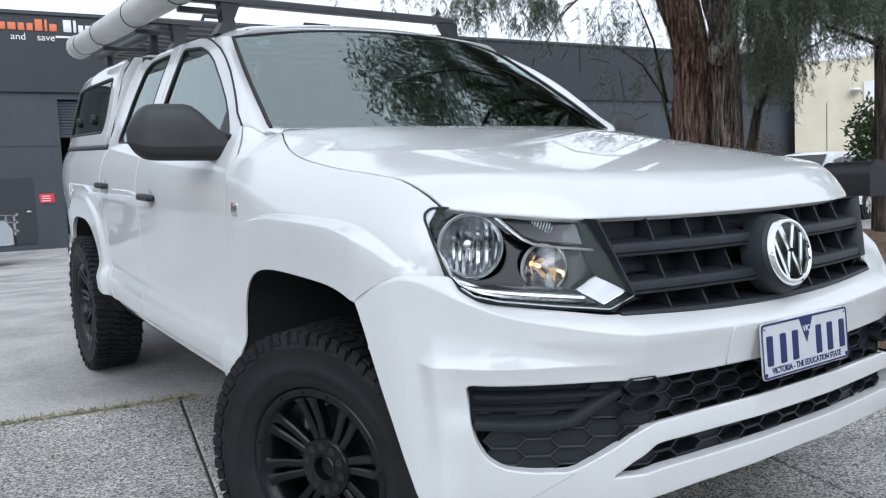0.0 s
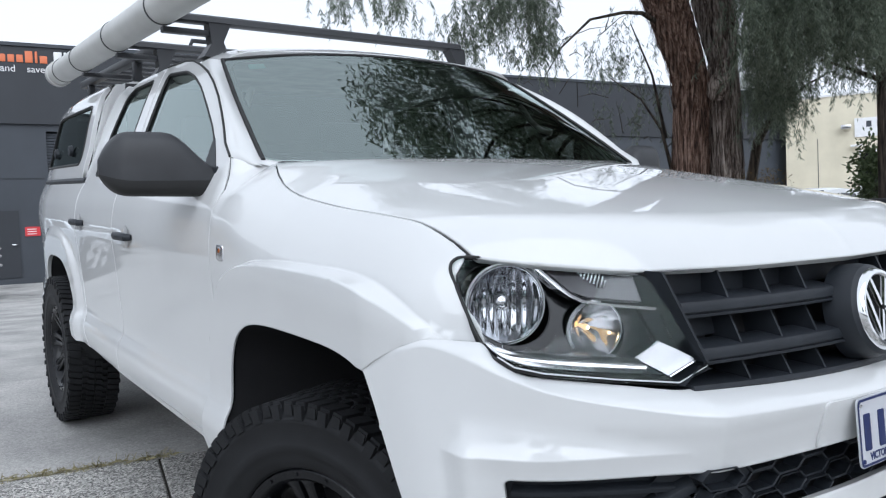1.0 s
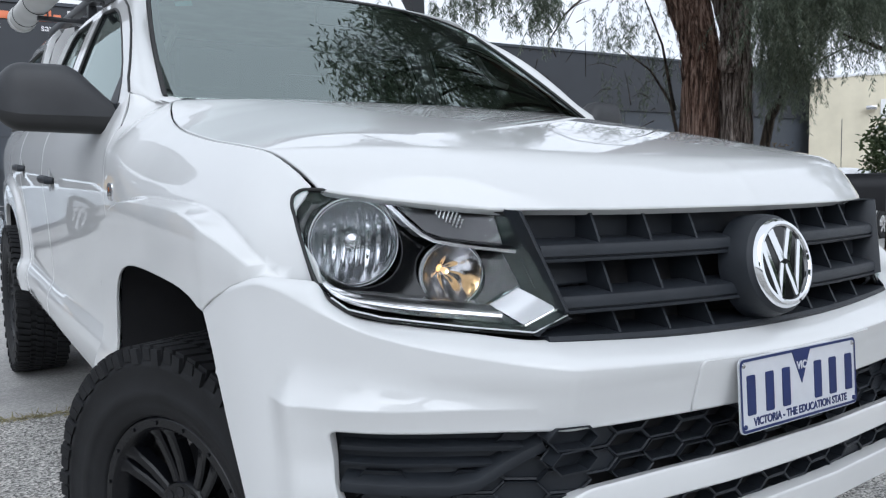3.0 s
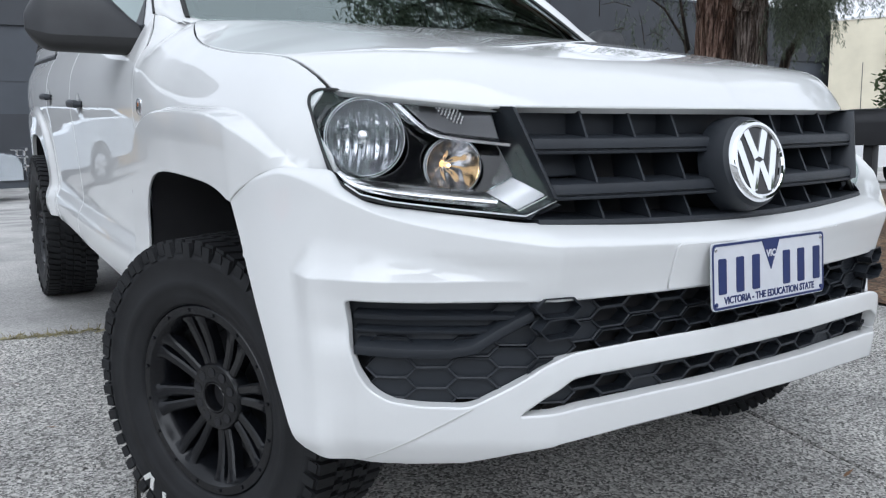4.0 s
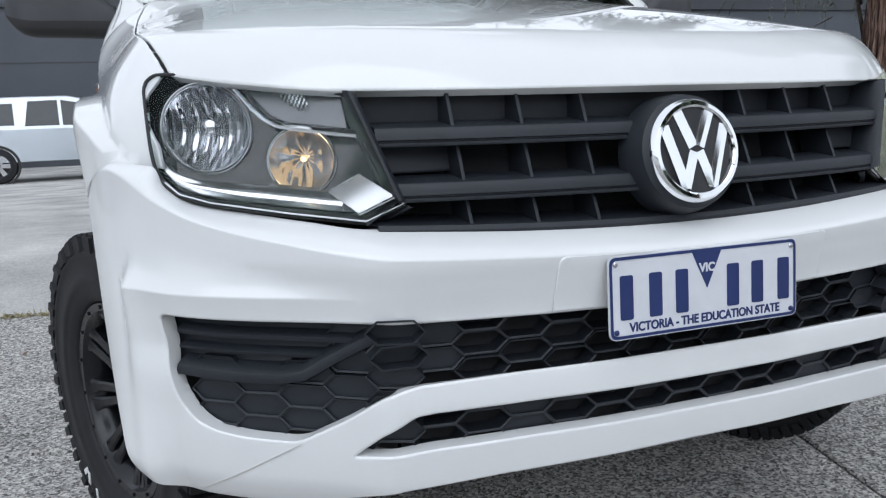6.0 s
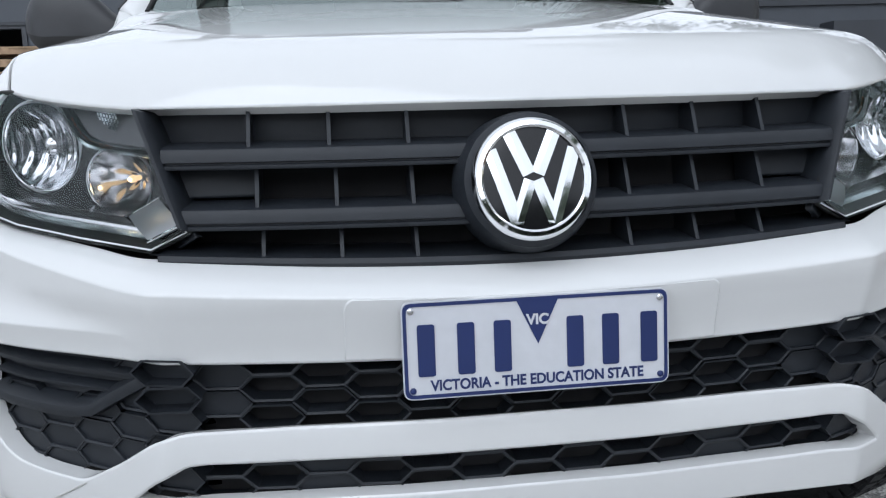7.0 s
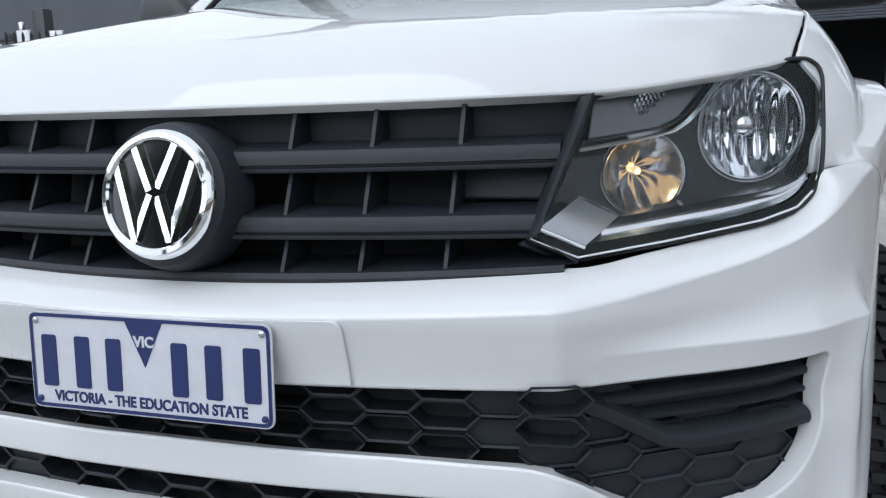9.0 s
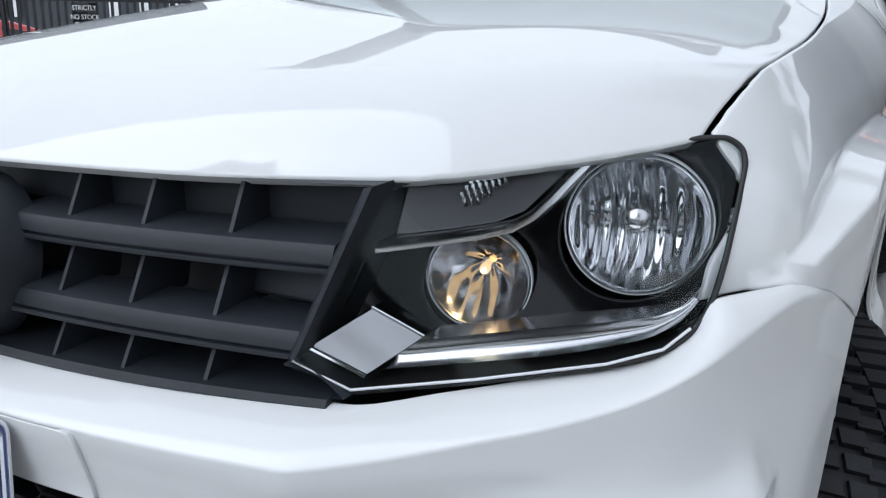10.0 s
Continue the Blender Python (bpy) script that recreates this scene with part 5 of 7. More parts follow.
# ---- mirrors, handles, small side lamps ----
MIRROR_CAP = plain("grained_black_cap", (0.026, 0.027, 0.030), 0.48, grain=0.2, grain_scale=900.0, spread=0.2, patch=10.0, shine=0.5)
for sgn in (-1, 1):
    mirror = thing("door_mirror", "", "")
    mirror.parent = truck
    mirror["label"] = "black plastic door mirror with a lighter upper cap"
    for name, mat in (("cap", MIRROR_CAP), ("lower_shell", SEAL)):
        bm = bmesh.new()
        rings = []
        for k in range(22):
            u = math.sin(math.pi / 2 * k / 21)
            s = 0.905 + 0.300 * u
            end = max(0.0, (u - 0.72) / 0.28)
            fat = max(0.12, 1 - 0.9 * end**2.6)
            hi = 1.420 - 0.112 * (1 - float(smooth(-0.12, 0.42, u))) - 0.082 * end**2.4
            lo = 1.234 + 0.060 * end**2.6 - 0.006 * (1 - u)
            mid = 1.277 + 0.02 * end**2
            ring = []
            for j in range(24):
                a = 2 * math.pi * j / 24
                c, d = math.cos(a), math.sin(a)
                ex = 2 / 3.0
                y = 1.610 + 0.045 * u**2 - 0.066 * fat * math.copysign(abs(c) ** ex, c)
                if name == "cap":
                    z = mid + (hi - mid) * abs(d) ** ex if d > 0 else mid
                else:
                    y = 1.610 + (y - 1.610) * 0.985
                    z = mid - (mid - lo) * abs(d) ** ex if d < 0 else mid
                ring.append(bm.verts.new((sgn * s, y, z)))
            rings.append(ring)
        for u, v in zip(rings, rings[1:]):
            for j in range(24):
                bm.faces.new((u[j], u[(j + 1) % 24], v[(j + 1) % 24], v[j]))
        bm.faces.new(rings[0])
        bm.faces.new(rings[-1][::-1])
        part(name, bm, mat, mirror, "", 45)
    part("mirror_arm", box_bm((min(sgn * 0.865, sgn * 0.96), 1.56, 1.232), (max(sgn * 0.865, sgn * 0.96), 1.68, 1.292), 0.018), TRIM, mirror)
    part("mirror_foot", box_bm((min(sgn * 0.862, sgn * 0.905), 1.53, 1.222), (max(sgn * 0.862, sgn * 0.905), 1.66, 1.32), 0.015), TRIM, mirror)
    part("mirror_glass", box_bm((min(sgn * 0.975, sgn * 1.115), 1.690, 1.275), (max(sgn * 0.975, sgn * 1.115), 1.697, 1.375), 0.002), CHROME, mirror)
    shell("sail_panel", [(1.535, 1.30), (1.66, 1.30), (1.665, 1.40), (1.655, 1.41)], lambda y, z: (sgn * (side_s(y, z) + 0.003), y, z), TRIM, mirror, step=0.03, thick=0.006, lip=0.002)
    for y0, z0 in ((2.345, 1.075), (3.20, 1.100)):
        base = float(side_s(np.array(y0), np.array(z0)))
        rows = [Vector((sgn * (base + d), y0 + dy, z0 + dz)) for dy, d, dz in ((-0.090, 0.002, -0.001), (-0.078, 0.020, 0.0), (0, 0.030, 0.002), (0.066, 0.024, 0.001), (0.080, 0.002, 0.0))]
        part("door_handle", tube_bm(rows, [0.010, 0.0125, 0.013, 0.013, 0.010], 10, flat=1.2), TRIM, truck, "black pull handle")
        part("handle_recess", lathe_bm([(0, 0.0), (0.035, 0.001), (0.042, 0.003)], 20, Matrix.Translation((sgn * (base + 0.0005), y0 - 0.02, z0)) @ pose(0, 0, 0, 0, sgn * 90, 0)), PAINT, truck)
    px = sgn * (float(side_s(np.array(1.355), np.array(1.078))) + 0.001)
    base_m = Matrix.Translation((px, 1.362, 1.076)) @ pose(0, 0, 0, 0, sgn * 90, 0)
    bm = bmesh.new()
    square = rounded([(-1, -1), (1, -1), (1, 1), (-1, 1)], 0.55, 5)
    rings = [[bm.verts.new(base_m @ Vector((a * r, b * r * 1.05, h))) for a, b in square] for r, h in ((0.0235, -0.002), (0.0230, 0.001), (0.0205, 0.0025), (0.0190, 0.0025), (0.0150, 0.005), (0.008, 0.006))]
    for u, v in zip(rings, rings[1:]):
        for k in range(len(u)):
            bm.faces.new((u[k], u[(k + 1) % len(u)], v[(k + 1) % len(u)], v[k]))
    bm.faces.new(rings[-1])
    ind = part("side_indicator", bm, SATIN, truck, "small clear square side indicator", 40)
    part("indicator_bulb", lathe_bm([(0.007, 0.003), (0.006, 0.0062), (0, 0.0068)], 16, base_m @ pose(0.006, -0.009, 0)), AMBER, ind, "amber bulb")

# ---- wipers and cabin ----
for x0, x1 in ((0.02, 0.60), (-0.34, 0.10)):
    pts = []
    for t in np.linspace(0, 1, 9):
        p = Vector([float(q) for q in screen(np.array((x0 + (x1 - x0) * t) / 0.77), np.array(-0.008 + 0.012 * t))]) + Vector((0, -0.010, 0.002))
        pts.append(p)
    part("wiper", tube_bm(pts, 0.005, 6), SEAL, truck, "black wiper blade")
part("dashboard", strip([(Vector((x, 1.62, 1.24 + 0.03 * (1 - (x / 0.7) ** 2))), Vector((0, -1, 0)), Vector((0, 0, 1))) for x in np.linspace(-0.72, 0.72, 13)], [(0.28, 0.03), (0.0, 0.06), (-0.12, 0.03), (-0.16, -0.2), (0.2, -0.3)]), CABIN, truck, "dark moulded dashboard")
part("steering_wheel", tube_bm([Vector((-0.38 + 0.19 * math.cos(a), 1.92 + 0.19 * math.sin(a) * 0.42, 1.20 + 0.19 * math.sin(a) * 0.9)) for a in np.linspace(0, 2 * math.pi, 28)[:-1]], 0.016, 8, True), CABIN, truck, "black steering wheel")
for sx in (-0.38, 0.38):
    for y0 in (2.30, 3.05):
        part("seat_back", box_bm((sx - 0.25, y0, 0.80), (sx + 0.25, y0 + 0.12, 1.40), 0.05), CABIN, truck, "dark fabric seat")
        part("headrest", box_bm((sx - 0.13, y0 + 0.03, 1.43), (sx + 0.13, y0 + 0.12, 1.60), 0.04), CABIN, truck)
for sgn in (-1, 1):
    part("grab_handle", tube_bm([(sgn * 0.625, 1.93, 1.600), (sgn * 0.640, 1.915, 1.575), (sgn * 0.660, 1.90, 1.535), (sgn * 0.690, 1.86, 1.490), (sgn * 0.715, 1.82, 1.475)], 0.013, 8), CABIN_LIGHT, truck, "pale grab handle on the pillar")
part("headlining", box_bm((-0.62, 2.05, 1.742), (0.62, 3.2, 1.752), 0.0), CABIN_LIGHT, truck)
part("rear_view_mirror", box_bm((-0.12, 1.90, 1.66), (0.12, 1.925, 1.73), 0.012), CABIN, truck)
PAPER = plain("white_label", (0.7, 0.75, 0.72), 0.6, spread=0.08)
GREEN_LABEL = plain("teal_label", (0.25, 0.52, 0.50), 0.6, spread=0.1)
for u0, v0, w, h, mat in ((-0.84, 0.93, 0.055, 0.036, GREEN_LABEL),):
    p = [Vector([float(q) for q in screen(np.array(u0 + a * w / 0.72), np.array(v0 + b * h / 0.6))]) + Vector((0, 0.012, -0.010)) for a, b in ((-0.5, -0.5), (0.5, -0.5), (0.5, 0.5), (-0.5, 0.5))]
    bm = bmesh.new()
    bm.faces.new([bm.verts.new(q) for q in p])
    part("screen_label", bm, mat, truck, "small label inside the windscreen", 0)

# ---- roof racks and the long tube ----
rack = thing("roof_rack", "", "")
rack.parent = truck
rack["label"] = "black aluminium roof bars and slatted tray"
for y, z, half in ((2.31, 1.903, 0.665), (3.02, 1.906, 0.665)):
    sect = [(0.035, -0.012), (0.030, 0.008), (0.012, 0.017), (-0.012, 0.017), (-0.030, 0.008), (-0.035, -0.012), (-0.02, -0.018), (0.02, -0.018)]
    part("cross_bar", strip([(Vector((x, y, z)), Vector((0, -1, 0)), Vector((0, 0, 1))) for x in np.linspace(-0.80, half - 0.102, 9)], sect), RACK, rack, "black aerofoil cross bar")
    for sgn in (-1, 1):
        bm = bmesh.new()
        rows = []
        for t, wx, wy in ((0.0, 0.05, 0.045), (0.4, 0.022, 0.03), (1.0, 0.045, 0.03)):
            cx = sgn * 0.625 - (0.02 * sgn * t if sgn < 0 else 0.040 + 0.045 * t)
            cz = float(roof_z(np.array(0.65), np.array(y))) + (z - 0.012 - float(roof_z(np.array(0.65), np.array(y)))) * t
            rows.append([bm.verts.new((cx + a * wx, y + b * wy, cz)) for a, b in ((-1, -1), (1, -1), (1, 1), (-1, 1))])
        for u, v in zip(rows, rows[1:]):
            for i in range(4):
                bm.faces.new((u[i], u[(i + 1) % 4], v[(i + 1) % 4], v[i]))
        bm.faces.new(rows[0][::-1])
        bm.faces.new(rows[-1])
        part("rack_foot", bm, RACK, rack, "", 30)
for sgn in (-1, 1):
    part("tray_rail", box_bm((sgn * 0.60 - 0.022, 3.30, 1.900), (sgn * 0.60 + 0.022, 4.85, 1.945), 0.008), RACK, rack)
    for y in (3.5, 4.6):
        part("tray_leg", box_bm((sgn * 0.60 - 0.02, y, 1.80), (sgn * 0.60 + 0.02, y + 0.05, 1.905), 0.005), RACK, rack)
for k in range(9):
    y = 3.32 + k * 0.185
    part("tray_slat", box_bm((-0.60, y, 1.912), (0.60, y + 0.06, 1.930), 0.006), RACK, rack)
for sgn in (-1, 1):
    part("rack_loop", tube_bm([(sgn * 0.30 - 0.1, 3.31, 1.94), (sgn * 0.30 - 0.08, 3.31, 2.0), (sgn * 0.30 + 0.08, 3.31, 2.0), (sgn * 0.30 + 0.1, 3.31, 1.94)], 0.012, 8), RACK, rack)
tube = part("carry_tube", lathe_bm([(0, 0), (0.064, 0.0), (0.066, 0.02), (0.066, 3.0), (0.064, 3.02), (0, 3.02)], 40, pose(-0.815, 1.42, 1.935, -90)), PVC, truck, "long pale grey plastic pipe strapped to the rack")
for y in (1.75, 2.31, 3.02, 3.75, 4.25):
    part("tube_strap", lathe_bm([(0.0665, -0.006), (0.069, -0.005), (0.069, 0.005), (0.0665, 0.006)], 40, pose(-0.815, y, 1.935, -90)), RACK, tube)
part("tube_cap", lathe_bm([(0, 0.0), (0.069, 0.0), (0.074, 0.012), (0.074, 0.07), (0.067, 0.072)], 40, pose(-0.815, 4.47, 1.935, 90)), PVC, tube)
for y in (2.31, 3.02, 3.75):
    part("tube_bracket", box_bm((-0.82, y - 0.02, 1.84), (-0.58, y + 0.02, 1.862), 0.004), RACK, tube)


# ---- ground ----
def speckle(name, tones, scale, rough, bump):
    """Exposed aggregate or worn concrete: stones of several tones in a paste, with broad stains."""
    m, n, l, p = material(name)
    c = n.new("ShaderNodeTexCoord")
    v = n.new("ShaderNodeTexVoronoi")
    v.inputs["Scale"].default_value = scale
    l.new(c.outputs["Object"], v.inputs["Vector"])
    sep = n.new("ShaderNodeSeparateColor")
    l.new(v.outputs["Color"], sep.inputs["Color"])
    r = ramp_node(n, l, sep.outputs[0], tones)
    st = noise_node(n, l, 1.3, 6.0)
    sr = ramp_node(n, l, st.outputs["Fac"], [(0.30, (0.55, 0.55, 0.55)), (0.70, (1.20, 1.19, 1.17))])
    fine = noise_node(n, l, 60.0, 5.0)
    fr = ramp_node(n, l, fine.outputs["Fac"], [(0.25, (0.75, 0.75, 0.75)), (0.75, (1.2, 1.2, 1.2))])
    mixes = []
    src = r.outputs[0]
    for other in (sr.outputs[0], fr.outputs[0]):
        mx = n.new("ShaderNodeMix")
        mx.data_type, mx.blend_type = "RGBA", "MULTIPLY"
        mx.inputs["Factor"].default_value = 1.0
        l.new(src, mx.inputs["A"])
        l.new(other, mx.inputs["B"])
        src = mx.outputs["Result"]
    l.new(src, p.inputs["Base Color"])
    p.inputs["Roughness"].default_value = rough
    bump_node(n, l, v.outputs["Distance"], bump, 0.004, p)
    return m


AGGREGATE = speckle("exposed_aggregate", [(0.0, (0.055, 0.053, 0.050)), (0.28, (0.21, 0.204, 0.193)), (0.62, (0.41, 0.400, 0.380)), (1.0, (0.66, 0.645, 0.615))], 145.0, 0.8, 0.6)
CONCRETE = speckle("worn_concrete", [(0.0, (0.35, 0.345, 0.333)), (0.5, (0.42, 0.413, 0.40)), (1.0, (0.50, 0.49, 0.474))], 200.0, 0.75, 0.12)
MULCH = speckle("leaf_litter", [(0.0, (0.035, 0.022, 0.014)), (0.4, (0.10, 0.060, 0.035)), (0.75, (0.17, 0.10, 0.055)), (1.0, (0.22, 0.17, 0.10))], 45.0, 0.95, 1.0)
JOINT = plain("joint_dirt", (0.045, 0.042, 0.036), 0.95, spread=0.4, patch=20.0)
ROAD = speckle("asphalt", [(0.0, (0.03, 0.03, 0.03)), (0.6, (0.055, 0.055, 0.055)), (1.0, (0.09, 0.09, 0.09))], 150.0, 0.85, 0.4)
TAN = math.tan(radians(SLOPE))
rise = hermite([(-200, -0.24), (-6.0, -0.22), (-3.0, -0.155), (0.0, 0.0), (3.0, 3 * TAN), (5.0, 5 * TAN), (8.0, 0.20), (12.0, 0.02), (17.0, -0.15), (22.0, -0.20), (400, -0.20)])


def ground_z(y):
    return float(np.where(-2.0 < y < 5.0, y * TAN, rise(y)))


def dip(x, y):
    """How far the ground falls away in the low corner of the yard."""
    return -0.28 * float(smooth(8.0, 13.5, x) * (1 - smooth(26.0, 33.0, x)) * (1 - smooth(13.0, 19.0, y)) * smooth(-8.0, -1.0, y))


def sheet(name, xs, ys, mat, label, lift=0.0, kind="structure", category="ground"):
    bm = bmesh.new()
    rows = [[bm.verts.new((x, y, ground_z(y) + dip(x, y) + lift)) for x in xs] for y in ys]
    for r, q in zip(rows, rows[1:]):
        for i in range(len(xs) - 1):
            bm.faces.new((r[i], r[i + 1], q[i + 1], q[i]))
    ob = part(name, bm, mat, None, label)
    return tagged(ob, category=category, kind=kind)


far = [-300, -60, -20, -8, -6, -5, -4, -3, -2.5, -2, -1, 0, 1, 2, 3, 4, 4.8, 5.5, 6.2, 7, 8, 9, 10, 11, 12, 13, 14, 15, 16, 17, 18, 20, 22, 26, 60, 400]
ground = sheet("ground", [-400, -100, -40, -10, 0, 5, 7] + [8 + k for k in range(26)] + [40, 100, 400], far, CONCRETE, "broad pale worn concrete yard", -0.020)
apron = thing("pavement", "grey exposed-aggregate driveway slabs with open joints", "driveway", kind="structure")
part("joint_bed", box_bm((-3.6, -3.2, -0.03), (3.0, 3.10, -0.012), 0.0, None, CAR), JOINT, apron)


def slab(corners, mat=AGGREGATE, top=0.0):
    """One slab of the driveway with softened edges, in the truck's axes."""
    bm = bmesh.new()
    c = Vector((sum(p[0] for p in corners) / 4, sum(p[1] for p in corners) / 4))
    rings = []
    for grow, z in ((0.0, -0.05), (0.0, top - 0.006), (-0.006, top)):
        ring = []
        for p in corners:
            q = Vector(p) + (c - Vector(p)).normalized() * (-grow * 1.4)
            ring.append(bm.verts.new((q.x, q.y, z)))
        rings.append(ring)
    for u, v in zip(rings, rings[1:]):
        for i in range(4):
            bm.faces.new((u[i], u[(i + 1) % 4], v[(i + 1) % 4], v[i]))
    bm.faces.new(rings[-1])
    bmesh.ops.transform(bm, matrix=CAR, verts=bm.verts)
    part("slab", bm, mat, apron, "", 0)


g = 0.0055
xs_top, xs_bot = (-3.6, -0.73, 1.30, 3.0), (-3.6, -2.15, -0.05, 3.0)
ys_l, ys_r = (-4.1, -2.60, -1.07, 0.43, 1.93, 3.38), (-5.4, -3.90, -2.39, -0.89, 0.61, 2.35)
for i in range(3):
    for j in range(5):
        def node(ii, jj):
            fx = [xs_bot[k] + (xs_top[k] - xs_bot[k]) * jj / 5 for k in range(4)][ii]
            fy = ys_l[jj] + (ys_r[jj] - ys_l[jj]) * (fx + 3.6) / 6.6
            return fx, fy
        a, b, c, d = node(i, j), node(i + 1, j), node(i + 1, j + 1), node(i, j + 1)
        slab([(a[0] + g, a[1] + g), (b[0] - g, b[1] + g), (c[0] - g, c[1] - g), (d[0] + g, d[1] - g)])
yard = thing("yard_edge", "pale smooth concrete slab edge behind the driveway", "concrete slab", kind="structure")
bm = bmesh.new()
q = [bm.verts.new(CAR @ Vector(p)) for p in ((-9, 4.24, -0.002), (-3.6, 3.392, -0.002), (3.0, 2.362, -0.002), (9, 1.44, -0.002), (9, 5.0, -0.002), (-9, 5.0, -0.002))]
bm.faces.new(q)
lowq = [bm.verts.new(v.co - Vector((0, 0, 0.05))) for v in q]
for i in range(6):
    bm.faces.new((q[i], lowq[i], lowq[(i + 1) % 6], q[(i + 1) % 6]))
part("slab", bm, CONCRETE, yard)
road = tagged(part("road", box_bm((-200, -30, -0.5), (200, -9.0, -0.225), 0.0), ROAD, None, "dark asphalt street in front of the driveway"), category="road", kind="structure")

# Grass tufts and straw in the joint behind the driveway.
GRASS = plain("dry_grass", (0.27, 0.24, 0.13), 0.8, spread=0.6, patch=18.0)
rng = random.Random(7)
bm = bmesh.new()
for k in range(760):
    x = -1.95 + 1.30 * rng.random() ** (1.5 if k % 3 else 0.8)
    y = 3.385 - (x + 3.6) * 0.156 + rng.gauss(0, 0.016)
    a, ln, w = rng.random() * 6.28, 0.02 + 0.05 * rng.random(), 0.0015 + 0.001 * rng.random()
    flat_ = rng.random() < 0.6
    tip = Vector((math.cos(a) * ln * (1.0 if flat_ else 0.4), math.sin(a) * ln * 0.5, 0.006 if flat_ else ln * 0.55))
    p = Vector((x, y, 0.0))
    side_v = Vector((-math.sin(a), math.cos(a), 0)) * w
    f = [bm.verts.new(CAR @ v) for v in (p - side_v, p + side_v, p + tip * 0.6 + side_v * 0.7 + Vector((0, 0, 0.004)), p + tip)]
    bm.faces.new(f)
tagged(part("joint_grass", bm, GRASS, None, "sparse green and straw grass in the joint", 0), category="grass", kind="stuff")

# Garden bed beside the driveway: leaf litter.
bm = bmesh.new()
rows = []
for j in range(30):
    y = -4.0 + 20.0 * j / 29
    rows.append([bm.verts.new((3.02 + 0.5 * i, y, ground_z(y) + dip(3.02 + 0.5 * i, y) + 0.05 * min(1, i / 2) + 0.02 * noise.noise((i * 0.7, y, 0)))) for i in range(19)])
for r, q in zip(rows, rows[1:]):
    for i in range(18):
        bm.faces.new((r[i], r[i + 1], q[i + 1], q[i]))
tagged(part("garden_bed", bm, MULCH, None, "brown leaf litter and bark under the tree"), category="garden bed", kind="structure")
LEAF_DRY = plain("dry_leaf", (0.22, 0.12, 0.06), 0.8, spread=0.5, patch=3.0)
bm = bmesh.new()
for k in range(1500):
    if k < 1400:
        x, y = 3.0 + 4.5 * rng.random() ** 1.5, -2.5 + 9 * rng.random()
        z = ground_z(y) + 0.055
    else:
        x, y = -2.6 + 5.4 * rng.random(), -2.0 + 4.6 * rng.random()
        z = ground_z(y) + 0.004
    a, ln = rng.random() * 6.28, 0.012 + 0.03 * rng.random()
    d, w = Vector((math.cos(a), math.sin(a), rng.uniform(-0.2, 0.3))) * ln, Vector((-math.sin(a), math.cos(a), 0.2)) * ln * 0.16
    p = Vector((x, y, z))
    bm.faces.new([bm.verts.new(v) for v in (p - d, p + w, p + d, p - w)])
tagged(part("fallen_leaves", bm, LEAF_DRY, None, "small dry brown leaves on the ground", 0), category="leaves", kind="stuff")

# ---- the long dark building behind, and its neighbours ----
WALL = plain("dark_grey_paint", (0.040, 0.046, 0.056), 0.6, spread=0.12, patch=0.8, grain=0.1, grain_scale=60.0)
WALL_DARK = plain("darker_grey_paint", (0.022, 0.025, 0.031), 0.55, spread=0.12, patch=0.8)
CREAM = plain("cream_render", (0.62, 0.57, 0.44), 0.8, spread=0.08, patch=0.9, grain=0.2, grain_scale=40.0)
# Near-black that paints the shade of rooms seen through the openings.
INTERIOR_SHADE = plain("painted_interior_shade", (0.010, 0.011, 0.013), 0.8, spread=0.3)
ORANGE = plain("orange_sign", (0.62, 0.17, 0.07), 0.5, spread=0.06)
SIGN_WHITE = plain("white_sign", (0.72, 0.72, 0.72), 0.5, spread=0.05)
RED = plain("red_sign", (0.55, 0.03, 0.04), 0.5, spread=0.06)
P0, P1 = Vector((1.14, 25.24)), Vector((36.1, 22.14))
FACE_DIR = (P1 - P0).normalized()
FACE = Matrix.Translation((P0.x, P0.y, -0.05)) @ Matrix.Rotation(math.atan2(FACE_DIR.y, FACE_DIR.x), 4, "Z")
# in FACE axes: x along the front, y into the building, z up
factory = thing("warehouse", "long dark grey painted warehouse with a sign band and roller doors", "building", FACE)


def block(name, lo, hi, mat, parent, label="", bevel=0.0):
    return part(name, box_bm(lo, hi, bevel), mat, parent, label, 0 if not bevel else 35)


LEFT, RIGHT, TOP, BAND = -48.0, 35.2, 6.75, 4.50
openings = [(-14.4, -11.2, 0.0, 4.40), (1.2, 6.2, 0.0, 4.3), (16.5, 21.5, 0.0, 3.3)]
cut = LEFT
for a, b, z0, z1 in openings:
    block("wall", (cut, 0, -0.4), (a, 0.25, BAND), WALL, factory)
    block("wall", (a, 0, z1), (b, 0.25, BAND), WALL, factory)
    cut = b
block("wall", (cut, 0, -0.4), (RIGHT, 0.25, BAND), WALL, factory)
block("sign_band", (LEFT, -0.10, BAND), (RIGHT, 0.25, TOP), WALL_DARK, factory, "darker painted sign band")
block("roof_flashing", (LEFT, -0.16, TOP), (RIGHT, 0.30, TOP + 0.10), WALL, factory)
block("roof", (LEFT, 0.25, TOP - 0.5), (RIGHT, 18, TOP - 0.3), WALL, factory)
# sheet inside the openings, its colour standing for the unlit interior
block("interior_shade_sheet", (LEFT, 6, 0), (RIGHT, 6.2, TOP), INTERIOR_SHADE, factory)
for x in np.arange(LEFT + 4, RIGHT, 6.1):
    block("panel_joint", (x, -0.012, 0.1), (x + 0.03, 0.0, BAND), WALL_DARK, factory)
block("panel_joint", (LEFT, -0.012, 2.9), (-14.6, 0.0, 2.93), WALL_DARK, factory)
